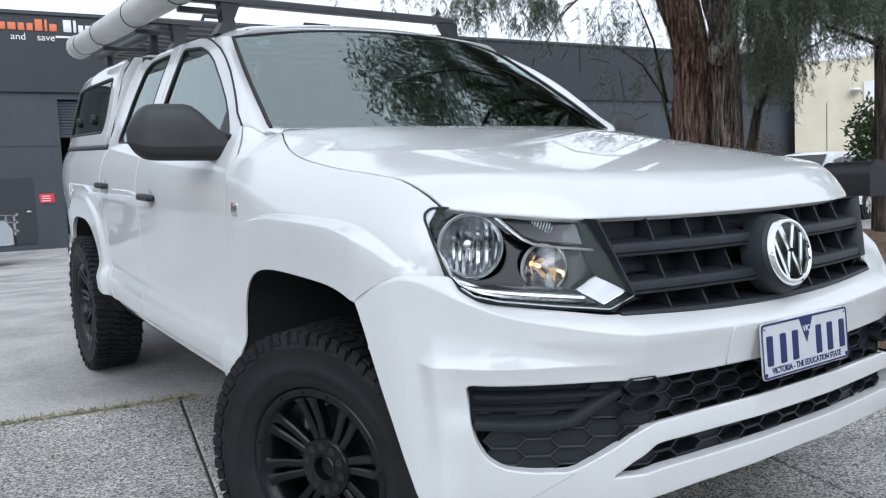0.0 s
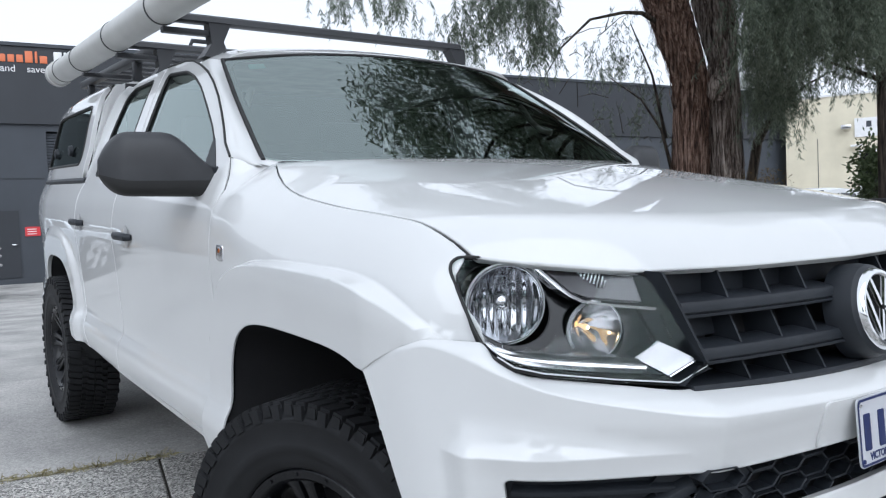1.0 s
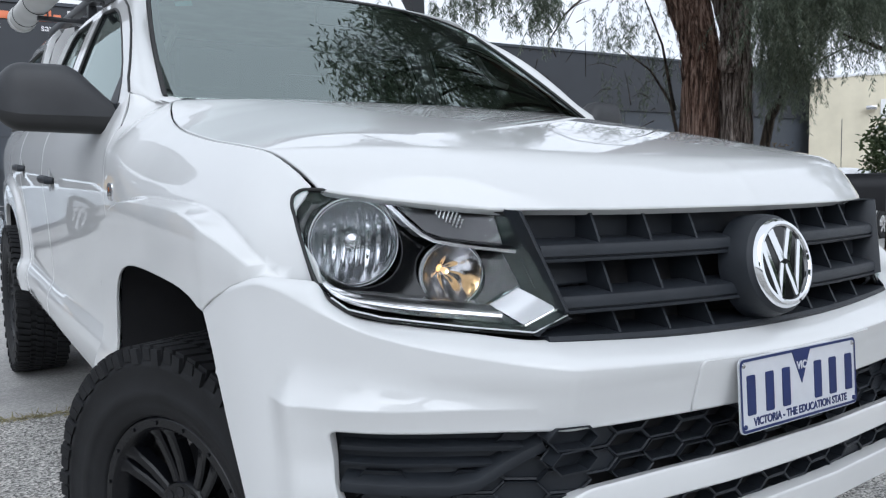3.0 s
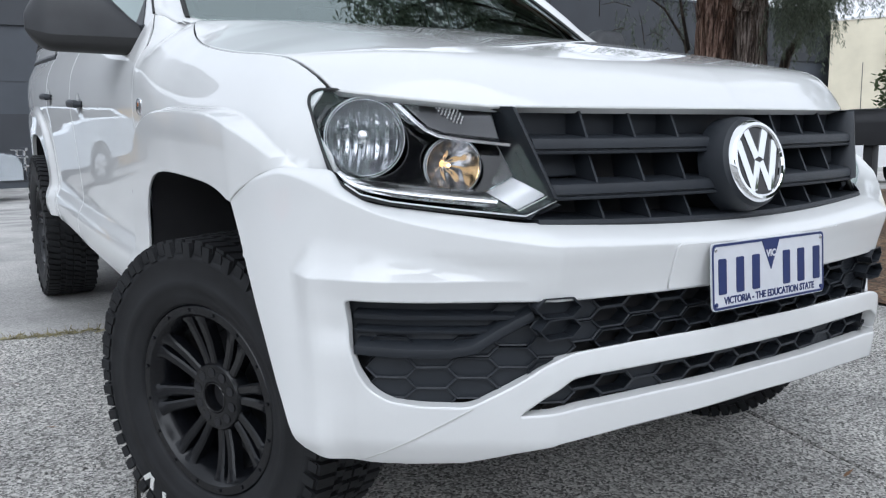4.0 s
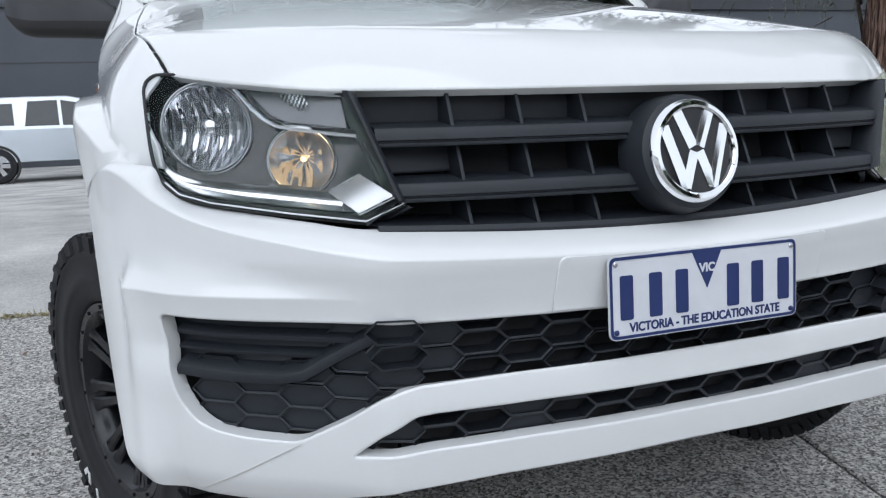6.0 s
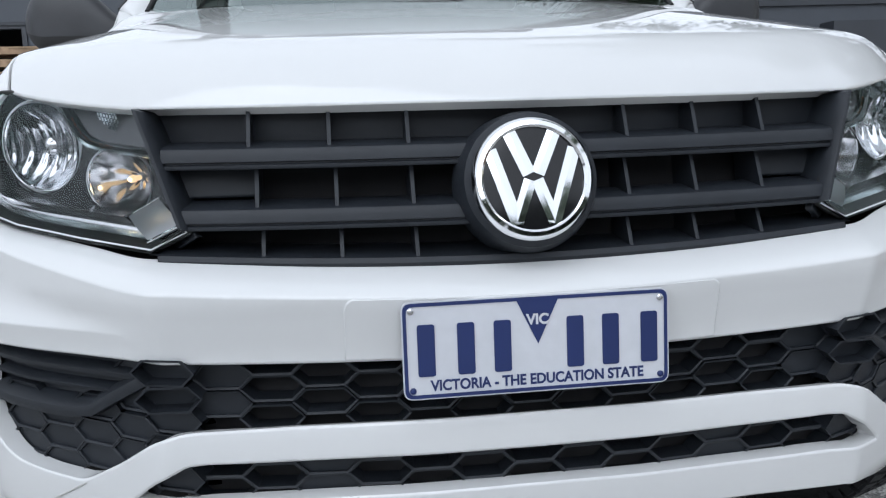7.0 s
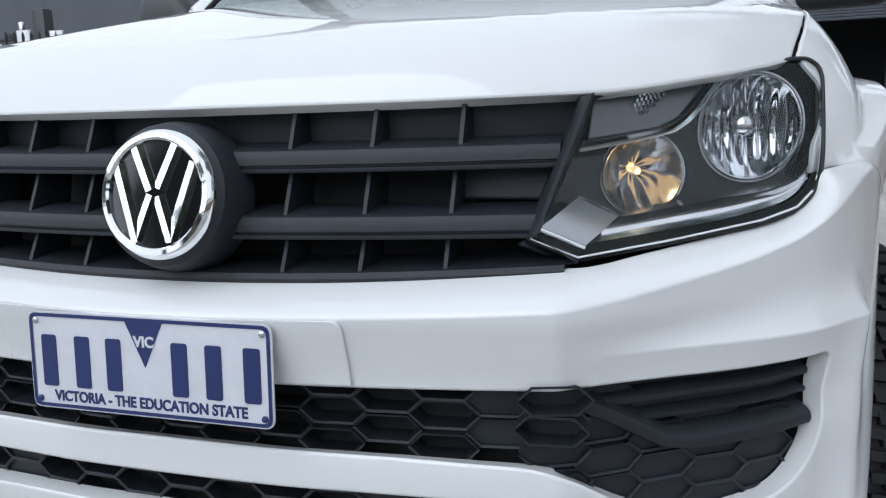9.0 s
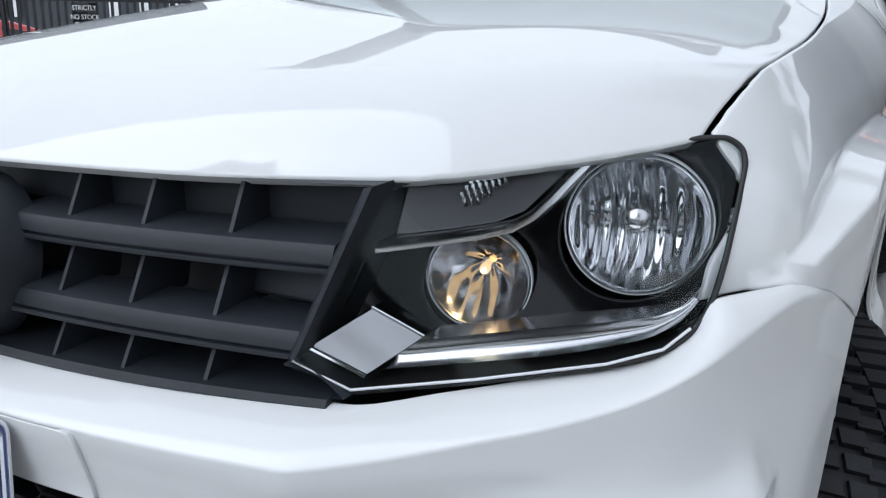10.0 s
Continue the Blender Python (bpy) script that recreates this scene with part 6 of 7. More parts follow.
block("panel_joint", (-11.0, -0.012, 2.9), (1.1, 0.0, 2.93), WALL_DARK, factory)
for a, b, z0, z1, drop in ((1.2, 6.2, 0, 4.3, 3.2), (16.5, 21.5, 0, 3.3, 0.2)):
    k = 0
    z = drop
    while z < z1 and a < 10:
        part("roller_slat", tube_bm([(a, 0.16, z), (b, 0.16, z)], 0.05, 8), WALL, factory)
        z += 0.085
block("door_frame", (-14.55, -0.05, 0), (-14.4, 0.1, 4.5), WALL_DARK, factory)
block("door_frame", (-11.2, -0.05, 0), (-11.05, 0.1, 4.5), WALL_DARK, factory)
block("door_frame", (-14.4, -0.05, 4.40), (-11.2, 0.1, 4.5), WALL_DARK, factory)
block("wall_lamp", (-12.3, -0.25, 4.95), (-11.9, 0.0, 5.2), SATIN, factory, "small grey wall lamp", 0.03)
block("plain_band", (LEFT, -0.11, BAND + 0.1), (-5.0, -0.10, TOP - 0.02), WALL, factory)
green_board = block("hanging_sign", (-20.8, -0.25, 4.65), (-19.2, -0.115, 6.10), GLOSS_BLACK, factory, "black sign with green blocks", 0.1)
GREEN = plain("green_sign", (0.12, 0.55, 0.05), 0.5, spread=0.06)
for k in range(6):
    block("sign_bar", (-20.65 + k * 0.22, -0.27, 5.50), (-20.48 + k * 0.22, -0.25, 5.77), GREEN, green_board)
block("sign_bar", (-20.0, -0.27, 5.27), (-19.35, -0.25, 5.37), SIGN_WHITE, green_board)
# office door, its handle and the red notice
block("door", (-0.95, -0.03, 0.02), (0.36, 0.0, 1.98), WALL_DARK, factory, "dark painted steel door")
block("door_handle", (0.14, -0.10, 0.96), (0.27, -0.03, 1.0), SATIN, factory, "steel lever handle", 0.008)
notice = block("notice", (0.50, -0.03, 1.22), (0.90, -0.005, 1.49), RED, factory, "red notice with white lines")
for z in (1.27, 1.34, 1.41):
    block("notice_line", (0.56, -0.036, z), (0.80, -0.03, z + 0.022), SIGN_WHITE, notice)
# rounded entrance bay
bay = []
for k in range(13):
    a = math.pi / 2 * k / 12
    bay.append((17.0 - 0 + 4.6 - 1.2 + 1.2 * math.sin(a), 3.0 + 0.9 * math.cos(a)))
part("entrance_hood", prism_bm([(14.6, 0.0), (14.6, 3.9)] + [(p[0], p[1]) for p in bay] + [(21.6, 0.0)], 0.9, Matrix(((1, 0, 0, 0), (0, 0, -1, 0), (0, 1, 0, 0), (0, 0, 0, 1)))), WALL_DARK, factory, "dark rounded entrance hood", 25)
# the firm's name becomes plain blocks; the line under it can be read
SX = -0.30
x = SX
for k, w in enumerate((0.30, 0.21, 0.17, 0.17, 0.20, 0.07, 0.20)):
    block("sign_bar", (x, -0.13, 6.28), (x + w, -0.10, 6.50 if k not in (4, 5) else 6.62), ORANGE, factory, "orange block of the sign", 0.02)
    x += w + 0.055
x += 0.12
for k, w in enumerate((0.22, 0.08, 0.14, 0.22)):
    block("sign_bar", (x, -0.13, 6.28), (x + w, -0.10, 6.64 if k < 2 else 6.5), SIGN_WHITE, factory, "white block of the sign", 0.02)
    x += w + 0.055
for word, x in (("ct", -0.62), ("and", 0.03), ("save", 0.76)):
    letters("sign_word", word, 0.28, pose(0.28 + x, -0.115, 6.09, 90), SIGN_WHITE, factory, "small white lettering on the sign", depth=0.01)
block("sign_swoosh", (1.30, -0.13, 6.10), (1.78, -0.10, 6.16), SIGN_WHITE, factory)

cream = thing("cream_building", "cream rendered building with a dark doorway", "building", Matrix.Translation((35.4, 21.3, -0.3)) @ Matrix.Rotation(radians(-62), 4, "Z"))
for lo, hi in (((0, 0, 0), (3.02, 0.3, 6.6)), ((3.02, 0, 3.78), (6.2, 0.3, 6.6)), ((6.2, 0, 0), (26, 0.3, 6.6))):
    block("wall", lo, hi, CREAM, cream)
block("side_wall", (-0.3, 0, 0), (0, 12, 6.6), CREAM, cream)
block("roof_edge", (-0.35, -0.06, 6.6), (26, 0.35, 6.69), SIGN_WHITE, cream)
# sheet behind the doorway with the room's shade in its colour
block("doorway_shade_sheet", (2.4, 3.0, 0), (7.2, 3.2, 5), INTERIOR_SHADE, cream)
block("door_frame", (2.94, -0.04, 0), (3.02, 0.0, 3.82), SIGN_WHITE, cream)
block("door_frame", (2.94, -0.04, 3.82), (6.2, 0.0, 3.90), SIGN_WHITE, cream)
block("sign_panel", (2.75, -0.08, 4.55), (5.4, -0.01, 5.45), SIGN_WHITE, cream, "white sign panel")
for x in (3.25, 3.7, 4.05):
    block("sign_bar", (x, -0.10, 5.0), (x + 0.22, -0.08, 5.28), WALL, cream)
block("security_camera", (2.15, -0.45, 4.95), (2.6, -0.1, 5.15), SATIN, cream, "grey wall floodlight", 0.04)
block("wall_lamp", (2.55, -0.4, 4.08), (3.1, -0.1, 4.18), SIGN_WHITE, cream, "white strip lamp", 0.02)
block("panel_joint", (1.12, -0.012, 0), (1.15, 0, 4.6), WALL, cream)


# ---- trees ----
def bark_material(name, dark, mid, light):
    m, n, l, p = material(name)
    c = n.new("ShaderNodeTexCoord")
    mp = n.new("ShaderNodeMapping")
    mp.inputs["Scale"].default_value = (14.0, 14.0, 1.5)
    l.new(c.outputs["Object"], mp.inputs["Vector"])
    t = n.new("ShaderNodeTexNoise")
    t.inputs["Scale"].default_value, t.inputs["Detail"].default_value, t.inputs["Roughness"].default_value = 1.6, 8.0, 0.65
    l.new(mp.outputs[0], t.inputs["Vector"])
    r = ramp_node(n, l, t.outputs["Fac"], [(0.40, dark), (0.50, mid), (0.60, light)])
    l.new(r.outputs[0], p.inputs["Base Color"])
    p.inputs["Roughness"].default_value = 0.9
    bump_node(n, l, t.outputs["Fac"], 1.0, 0.05, p)
    return m


BARK = bark_material("stringy_bark", (0.028, 0.016, 0.012), (0.150, 0.086, 0.062), (0.34, 0.235, 0.185))
BARK_GREY = bark_material("weathered_bark", (0.032, 0.024, 0.020), (0.170, 0.132, 0.112), (0.40, 0.345, 0.305))
BARK_DARK = bark_material("dark_bark", (0.012, 0.010, 0.008), (0.045, 0.036, 0.028), (0.10, 0.08, 0.06))


def leaf_material(name, lo, hi):
    m, n, l, p = material(name)
    g = n.new("ShaderNodeNewGeometry")
    r = ramp_node(n, l, g.outputs["Random Per Island"], [(0.0, lo), (1.0, hi)])
    l.new(r.outputs[0], p.inputs["Base Color"])
    p.inputs["Roughness"].default_value = 0.55
    p.inputs["Transmission Weight"].default_value = 0.0
    tr = n.new("ShaderNodeBsdfTranslucent")
    l.new(r.outputs[0], tr.inputs["Color"])
    mix = n.new("ShaderNodeMixShader")
    mix.inputs[0].default_value = 0.5
    l.new(p.outputs[0], mix.inputs[1])
    l.new(tr.outputs[0], mix.inputs[2])
    l.new(mix.outputs[0], n["Material Output"].inputs["Surface"])
    return m


LEAF = leaf_material("narrow_leaf", (0.070, 0.090, 0.066), (0.240, 0.280, 0.205))
GREEN_LEAF = leaf_material("broad_green_leaf", (0.055, 0.085, 0.040), (0.17, 0.22, 0.11))
SHRUB = leaf_material("rusty_shrub_leaf", (0.06, 0.045, 0.02), (0.19, 0.13, 0.06))


def bark_tube(path, radii, sides, depth, name, mat, parent, label=""):
    """A trunk or limb whose skin is split into long ragged ridges."""
    bm = bmesh.new()
    pts = [Vector(p) for p in path]
    fine, rad = [], []
    for i in range(len(pts) - 1):
        k = 10
        for j in range(k):
            t = j / k
            fine.append(pts[i].lerp(pts[i + 1], t))
            rad.append(radii[i] + (radii[i + 1] - radii[i]) * t)
    fine.append(pts[-1])
    rad.append(radii[-1])
    rings = []
    run = 0.0
    for i, p in enumerate(fine):
        if i:
            run += (fine[i] - fine[i - 1]).length
        t = (fine[min(i + 2, len(fine) - 1)] - fine[max(i - 2, 0)]).normalized()
        a = t.cross(Vector((0.1, 1, 0.05))).normalized()
        b = a.cross(t).normalized()
        ring = []
        for k in range(sides):
            an = 2 * math.pi * k / sides
            c, d = math.cos(an), math.sin(an)
            rg = abs(noise.noise((c * 5.5, d * 5.5, run * 0.45 + 7))) + 0.6 * abs(noise.noise((c * 13, d * 13, run * 0.9)))
            big = noise.noise((c * 1.1, d * 1.1, run * 0.35))
            ring.append(bm.verts.new(p + (a * c + b * d) * (rad[i] * (1 + 0.14 * big) + depth * (rg - 0.35))))
        rings.append(ring)
    for u, v in zip(rings, rings[1:]):
        for k in range(sides):
            bm.faces.new((u[k], u[(k + 1) % sides], v[(k + 1) % sides], v[k]))
    # loose strings of bark lying along the skin
    pick = random.Random(len(fine) + sides + int(1000 * rad[0]))
    V, Fc = [], []
    for _ in range(1500):
        i, k = pick.randrange(2, len(rings) - 14), pick.randrange(sides)
        span, wide = pick.randint(3, 9), pick.uniform(0.006, 0.018)
        drift = pick.uniform(-0.25, 0.25)
        lift = pick.uniform(0.008, 0.035)
        prev = None
        for s in range(span + 1):
            q = rings[min(i + s, len(rings) - 1)][int(k + drift * s) % sides].co
            c = fine[min(i + s, len(rings) - 1)]
            out = (q - c).normalized()
            t = (fine[min(i + s + 1, len(fine) - 1)] - fine[max(i + s - 1, 0)]).normalized()
            w = out.cross(t) * wide * (0.35 + 0.65 * math.sin(math.pi * (s + 0.4) / (span + 0.8)))
            p = q + out * lift * (0.6 + 0.8 * math.sin(3.0 * s / span + k))
            n0 = len(V)
            V += [p - w, p + w]
            if prev is not None:
                Fc.append((prev, prev + 1, n0 + 1, n0))
            prev = n0
    me = bpy.data.meshes.new("loose_bark")
    me.from_pydata([tuple(v) for v in V], [], Fc)
    me.materials.append(mat)
    stem = part(name, bm, mat, parent, label, 70)
    strips = new("loose_bark", me)
    strips.parent = stem
    tagged(strips, "", kind="stuff")
    return stem


def strands(rng, anchors, name, mat, parent, leaf=0.075, wide=0.0095, label=""):
    """Hanging twigs set with narrow leaves. anchors: rows of (point, length, leaves)."""
    V, F = [], []
    for p, ln, count in anchors:
        sway = Vector((rng.gauss(0, 0.22), rng.gauss(0, 0.22), 0))
        q = []
        for k in range(7):
            t = k / 6
            q.append(p + sway * t * ln + Vector((0, 0, -ln * (t**1.25) + 0.12 * ln * math.sin(math.pi * t * 0.5))))
        for a, b in zip(q, q[1:]):
            w = Vector((0.003, 0.002, 0))
            i = len(V)
            V += [a - w, a + w, b + w, b - w]
            F.append((i, i + 1, i + 2, i + 3))
        for k in range(count):
            t = rng.random() ** 0.8 * 5.999
            a = q[int(t)].lerp(q[int(t) + 1], t - int(t))
            an = rng.random() * 6.283
            d = Vector((math.cos(an) * 0.55, math.sin(an) * 0.55, -0.35 - 0.75 * rng.random())).normalized() * leaf * (0.6 + 0.7 * rng.random())
            s = d.cross(Vector((rng.gauss(0, 1), rng.gauss(0, 1), rng.gauss(0, 1)))).normalized() * wide * (0.7 + 0.6 * rng.random()) * 0.5
            i = len(V)
            V += [a, a + d * 0.45 + s, a + d, a + d * 0.45 - s]
            F.append((i, i + 1, i + 2, i + 3))
    me = bpy.data.meshes.new(name)
    me.from_pydata([tuple(v) for v in V], [], F)
    me.materials.append(mat)
    ob = new(name, me)
    ob.parent = parent
    return tagged(ob, label, kind="stuff")


def leaf_ball(rng, centre, size, count, leaf, wide, name, mat, parent, label=""):
    """An uneven clump of many small leaves."""
    V, F = [], []
    for k in range(count):
        d = Vector((rng.gauss(0, 1), rng.gauss(0, 1), rng.gauss(0, 1))).normalized()
        lump = 0.72 + 0.38 * noise.noise(d * 2.2 + Vector(centre))
        p = Vector(centre) + Vector((d.x * size[0], d.y * size[1], d.z * size[2])) * lump * rng.random() ** 0.35
        e = Vector((rng.gauss(0, 1), rng.gauss(0, 1), rng.gauss(0.3, 0.8))).normalized() * leaf * rng.uniform(0.6, 1.3)
        s = e.cross(Vector((rng.gauss(0, 1), rng.gauss(0, 1), rng.gauss(0, 1)))).normalized() * wide * 0.5
        i = len(V)
        V += [p, p + e * 0.5 + s, p + e, p + e * 0.5 - s]
        F.append((i, i + 1, i + 2, i + 3))
    me = bpy.data.meshes.new(name)
    me.from_pydata([tuple(v) for v in V], [], F)
    me.materials.append(mat)
    ob = new(name, me)
    ob.parent = parent
    return tagged(ob, label, kind="stuff")


def aim(px_right, px_up, depth):
    """A place by its bearing in the view up the drive: tangents to the right and upwards, and depth."""
    f = Vector((math.sin(radians(35.3)), math.cos(radians(35.3)), 0))
    r = Vector((f.y, -f.x, 0))
    return Vector((-1.72, -0.75, 1.20)) + f * depth + r * (px_right * depth) + Vector((0, 0, px_up * depth))


rng = random.Random(3)
base = aim(0.335, 0, 12.0)
base.z = -0.05
gum = thing("tree", "large gum tree with stringy red-brown bark and drooping leaves", "tree")
bark_tube([base + Vector((0.20, -0.12, -0.2)), aim(0.364, 0.02, 12.0), aim(0.364, 0.12, 12.0), aim(0.365, 0.155, 11.95), aim(0.365, 0.19, 12.05), aim(0.360, 0.226, 12.15), aim(0.353, 0.262, 12.25), aim(0.350, 0.36, 12.5), aim(0.37, 0.62, 12.8)], [0.33, 0.235, 0.215, 0.20, 0.195, 0.235, 0.28, 0.27, 0.17], 120, 0.13, "stem", BARK_GREY, gum, "grey weathered stem with long ragged bark ridges")
bark_tube([base + Vector((-0.20, 0.05, -0.2)), aim(0.318, 0.02, 12.0), aim(0.322, 0.12, 12.0), aim(0.324, 0.157, 11.95), aim(0.317, 0.192, 11.85), aim(0.304, 0.235, 11.75), aim(0.295, 0.263, 11.65), aim(0.262, 0.36, 11.4), aim(0.24, 0.46, 11.1)], [0.34, 0.24, 0.235, 0.255, 0.25, 0.27, 0.28, 0.25, 0.16], 120, 0.13, "stem", BARK, gum, "leaning red-brown stem")
knot_at = aim(0.3640, 0.160, 11.70)
knot = part("knot", lathe_bm([(0.0, 0.0), (0.09, 0.004), (0.115, -0.01), (0.15, -0.05), (0.24, -0.20)], 28, Matrix.Translation(knot_at) @ pose(0, 0, 0, 62, 0, -30)), BARK_GREY, gum, "swollen knot with a sawn-off branch end")
for v in knot.data.vertices:
    v.co += Vector((noise.noise(v.co * 9), noise.noise(v.co * 9 + Vector((5, 0, 0))), noise.noise(v.co * 9 + Vector((0, 5, 0))))) * 0.035
limbs = [
    ([aim(0.25, 0.42, 11.4), aim(0.20, 0.44, 11.0), aim(0.08, 0.42, 10.5), aim(-0.05, 0.38, 10.0), aim(-0.12, 0.34, 9.8)], (0.10, 0.08, 0.06, 0.035, 0.015)),
    ([aim(0.24, 0.46, 11.3), aim(0.18, 0.52, 10.2), aim(0.10, 0.62, 8.8), aim(0.02, 0.75, 7.6)], (0.13, 0.10, 0.07, 0.04)),
    ([aim(0.37, 0.60, 12.4), aim(0.42, 0.75, 11.8), aim(0.5, 0.9, 11.0)], (0.14, 0.10, 0.05)),
    ([aim(0.36, 0.36, 12.1), aim(0.42, 0.40, 11.6), aim(0.50, 0.36, 11.0), aim(0.58, 0.30, 10.6)], (0.10, 0.08, 0.05, 0.02)),
    ([aim(0.285, 0.235, 11.7), aim(0.265, 0.248, 11.4), aim(0.243, 0.250, 11.0), aim(0.20, 0.243, 10.6), aim(0.162, 0.209, 10.3), aim(0.139, 0.171, 10.1)], (0.045, 0.032, 0.024, 0.018, 0.012, 0.004)),
    ([aim(0.39, 0.0, 14.0), aim(0.405, 0.08, 13.8), aim(0.43, 0.12, 13.4), aim(0.47, 0.15, 13.0)], (0.10, 0.08, 0.045, 0.02)),
    ([aim(0.47, 0.15, 13.0), aim(0.50, 0.165, 12.8), aim(0.535, 0.15, 12.6)], (0.02, 0.012, 0.006)),
    ([aim(0.30, 0.03, 12.6), aim(0.285, 0.10, 12.6), aim(0.26, 0.14, 12.4), aim(0.22, 0.17, 12.2)], (0.035, 0.025, 0.016, 0.007)),
    ([aim(0.29, 0.09, 12.5), aim(0.275, 0.17, 12.3), aim(0.25, 0.235, 12.1)], (0.03, 0.018, 0.008)),
]
for path, rr in limbs:
    part("branch", tube_bm(path, list(rr), 8), BARK_DARK, gum)
for k in range(34):
    x, y, d = rng.uniform(0.10, 0.29), rng.uniform(0.06, 0.24), rng.uniform(11.5, 13)
    a = aim(x, y, d)
    b = a + Vector((rng.gauss(0, 0.35), rng.gauss(0, 0.3), rng.gauss(0.05, 0.25)))
    part("twig", tube_bm([a, a.lerp(b, 0.5) + Vector((0, 0, 0.06)), b], [0.008, 0.006, 0.002], 4), BARK_DARK, gum)
rows = []
def cluster(n, x0, x1, y0, y1, d0, d1, l0, l1, leaves):
    c = None
    for k in range(n):
        if k % 9 == 0:
            c = aim(rng.uniform(x0, x1), rng.uniform(y0, y1), rng.uniform(d0, d1))
        rows.append((c + Vector((rng.gauss(0, 0.13), rng.gauss(0, 0.13), rng.gauss(0, 0.12))), rng.uniform(l0, l1), leaves))
cluster(1450, 0.385, 0.60, 0.22, 0.42, 9.5, 13, 0.6, 1.3, 90)
cluster(420, 0.400, 0.455, 0.14, 0.27, 11, 14, 0.5, 0.9, 85)
cluster(260, 0.455, 0.60, 0.215, 0.29, 10.5, 13, 0.35, 0.7, 60)
cluster(200, 0.36, 0.44, 0.12, 0.36, 12.5, 14.5, 0.5, 1.0, 50)
cluster(25, -0.125, -0.095, 0.275, 0.31, 9.6, 10.2, 0.25, 0.42, 43)
cluster(56, -0.095, -0.035, 0.27, 0.31, 9.6, 10.2, 0.30, 0.60, 43)
cluster(33, 0.018, 0.045, 0.215, 0.245, 9.8, 10.2, 0.20, 0.40, 46)
cluster(81, 0.025, 0.075, 0.245, 0.31, 9.8, 10.4, 0.30, 0.60, 46)
cluster(93, 0.075, 0.125, 0.255, 0.32, 9.8, 10.6, 0.35, 0.60, 46)
cluster(93, 0.120, 0.165, 0.250, 0.32, 9.8, 10.6, 0.35, 0.65, 46)
cluster(56, 0.128, 0.158, 0.205, 0.245, 9.8, 10.3, 0.30, 0.50, 43)
cluster(10, 0.100, 0.118, 0.195, 0.210, 9.9, 10.2, 0.12, 0.25, 31)
cluster(16, 0.20, 0.235, 0.165, 0.205, 10.5, 11.5, 0.15, 0.30, 25)
cluster(110, 0.20, 0.29, 0.12, 0.27, 12, 13, 0.4, 0.8, 34)
cluster(420, 0.10, 0.62, 0.40, 0.80, 8.5, 12.5, 0.7, 1.3, 70)
strands(rng, rows, "foliage", LEAF, gum, label="drooping narrow grey-green leaves")
for k in range(48):
    a = k * 2.4
    r = math.sqrt((k + 0.5) / 48)
    p = Vector((6.8 + 5.7 * r * math.cos(a), 6.6 + 5.7 * r * math.sin(a), 7.2 + 0.6 * (k % 3)))
    if math.hypot(p.x + 0.3, p.y - 1.6) < 6.8 and math.atan2(p.x + 0.3, p.y - 1.6) < radians(52):
        continue
    part("branch", tube_bm([base + Vector((-0.3, -0.3, 5.2)), base.lerp(p, 0.6) + Vector((0, 0, 3.0)), p], [0.06, 0.035, 0.012], 7), BARK_DARK, gum)
    leaf_ball(rng, p, (1.5, 1.5, 1.1), 2600, 0.15, 0.038, "foliage", LEAF, gum, "high crown of drooping leaves")

side_tree = thing("tree", "thin dark-stemmed tree with drooping leaves beside the cream building", "tree")
part("trunk", tube_bm([aim(0.570, -0.09, 11.0), aim(0.571, 0.1, 11.0), aim(0.568, 0.22, 11.0), aim(0.585, 0.4, 11)], [0.13, 0.12, 0.10, 0.07], 14), BARK_DARK, side_tree)
part("branch", tube_bm([aim(0.569, 0.15, 11), aim(0.52, 0.17, 11), aim(0.49, 0.18, 11)], [0.04, 0.025, 0.01], 6), BARK_DARK, side_tree)
rows = []
cluster(14, 0.515, 0.60, -0.02, 0.10, 10.5, 12, 0.4, 0.7, 36)
strands(rng, rows, "foliage", LEAF, side_tree, leaf=0.06, wide=0.02)

# Extra crown outside the view, added to darken what the bonnet mirrors.
for k in range(22):
    p = aim(0.66 + 0.075 * (k % 8), 0.16 + 0.13 * (k // 8) + 0.03 * (k % 3), 11.5 + (k % 4))
    leaf_ball(rng, p, (1.1, 1.1, 0.9), 1500, 0.14, 0.036, "foliage", LEAF, side_tree, "unseen crown of drooping leaves added to darken the bonnet's reflection")
    part("branch", tube_bm([aim(0.585, 0.4, 11), aim(0.62, 0.42, 11).lerp(p, 0.5) + Vector((0, 0, 0.3)), p], [0.05, 0.03, 0.01], 6), BARK_DARK, side_tree)

shrub = thing("shrub", "rusty green wispy shrub at the foot of the tree", "shrub")
sc = aim(0.405, 0, 10.6)
part("stem", tube_bm([(sc.x, sc.y, 0), (sc.x, sc.y, 0.8)], [0.03, 0.015], 6), BARK_DARK, shrub)
leaf_ball(rng, (sc.x, sc.y, 1.0), (0.75, 0.75, 0.95), 5200, 0.05, 0.012, "foliage", SHRUB, shrub)

bush = thing("shrub", "leafy green shrub beside the cream building's doorway", "shrub")
bc = aim(0.556, 0, 11.6)
part("stem", tube_bm([(bc.x, bc.y, 0), (bc.x, bc.y, 1.5)], [0.04, 0.02], 6), BARK_DARK, bush)
leaf_ball(rng, (bc.x, bc.y, 1.55), (0.50, 0.50, 0.85), 1500, 0.10, 0.045, "foliage", GREEN_LEAF, bush)

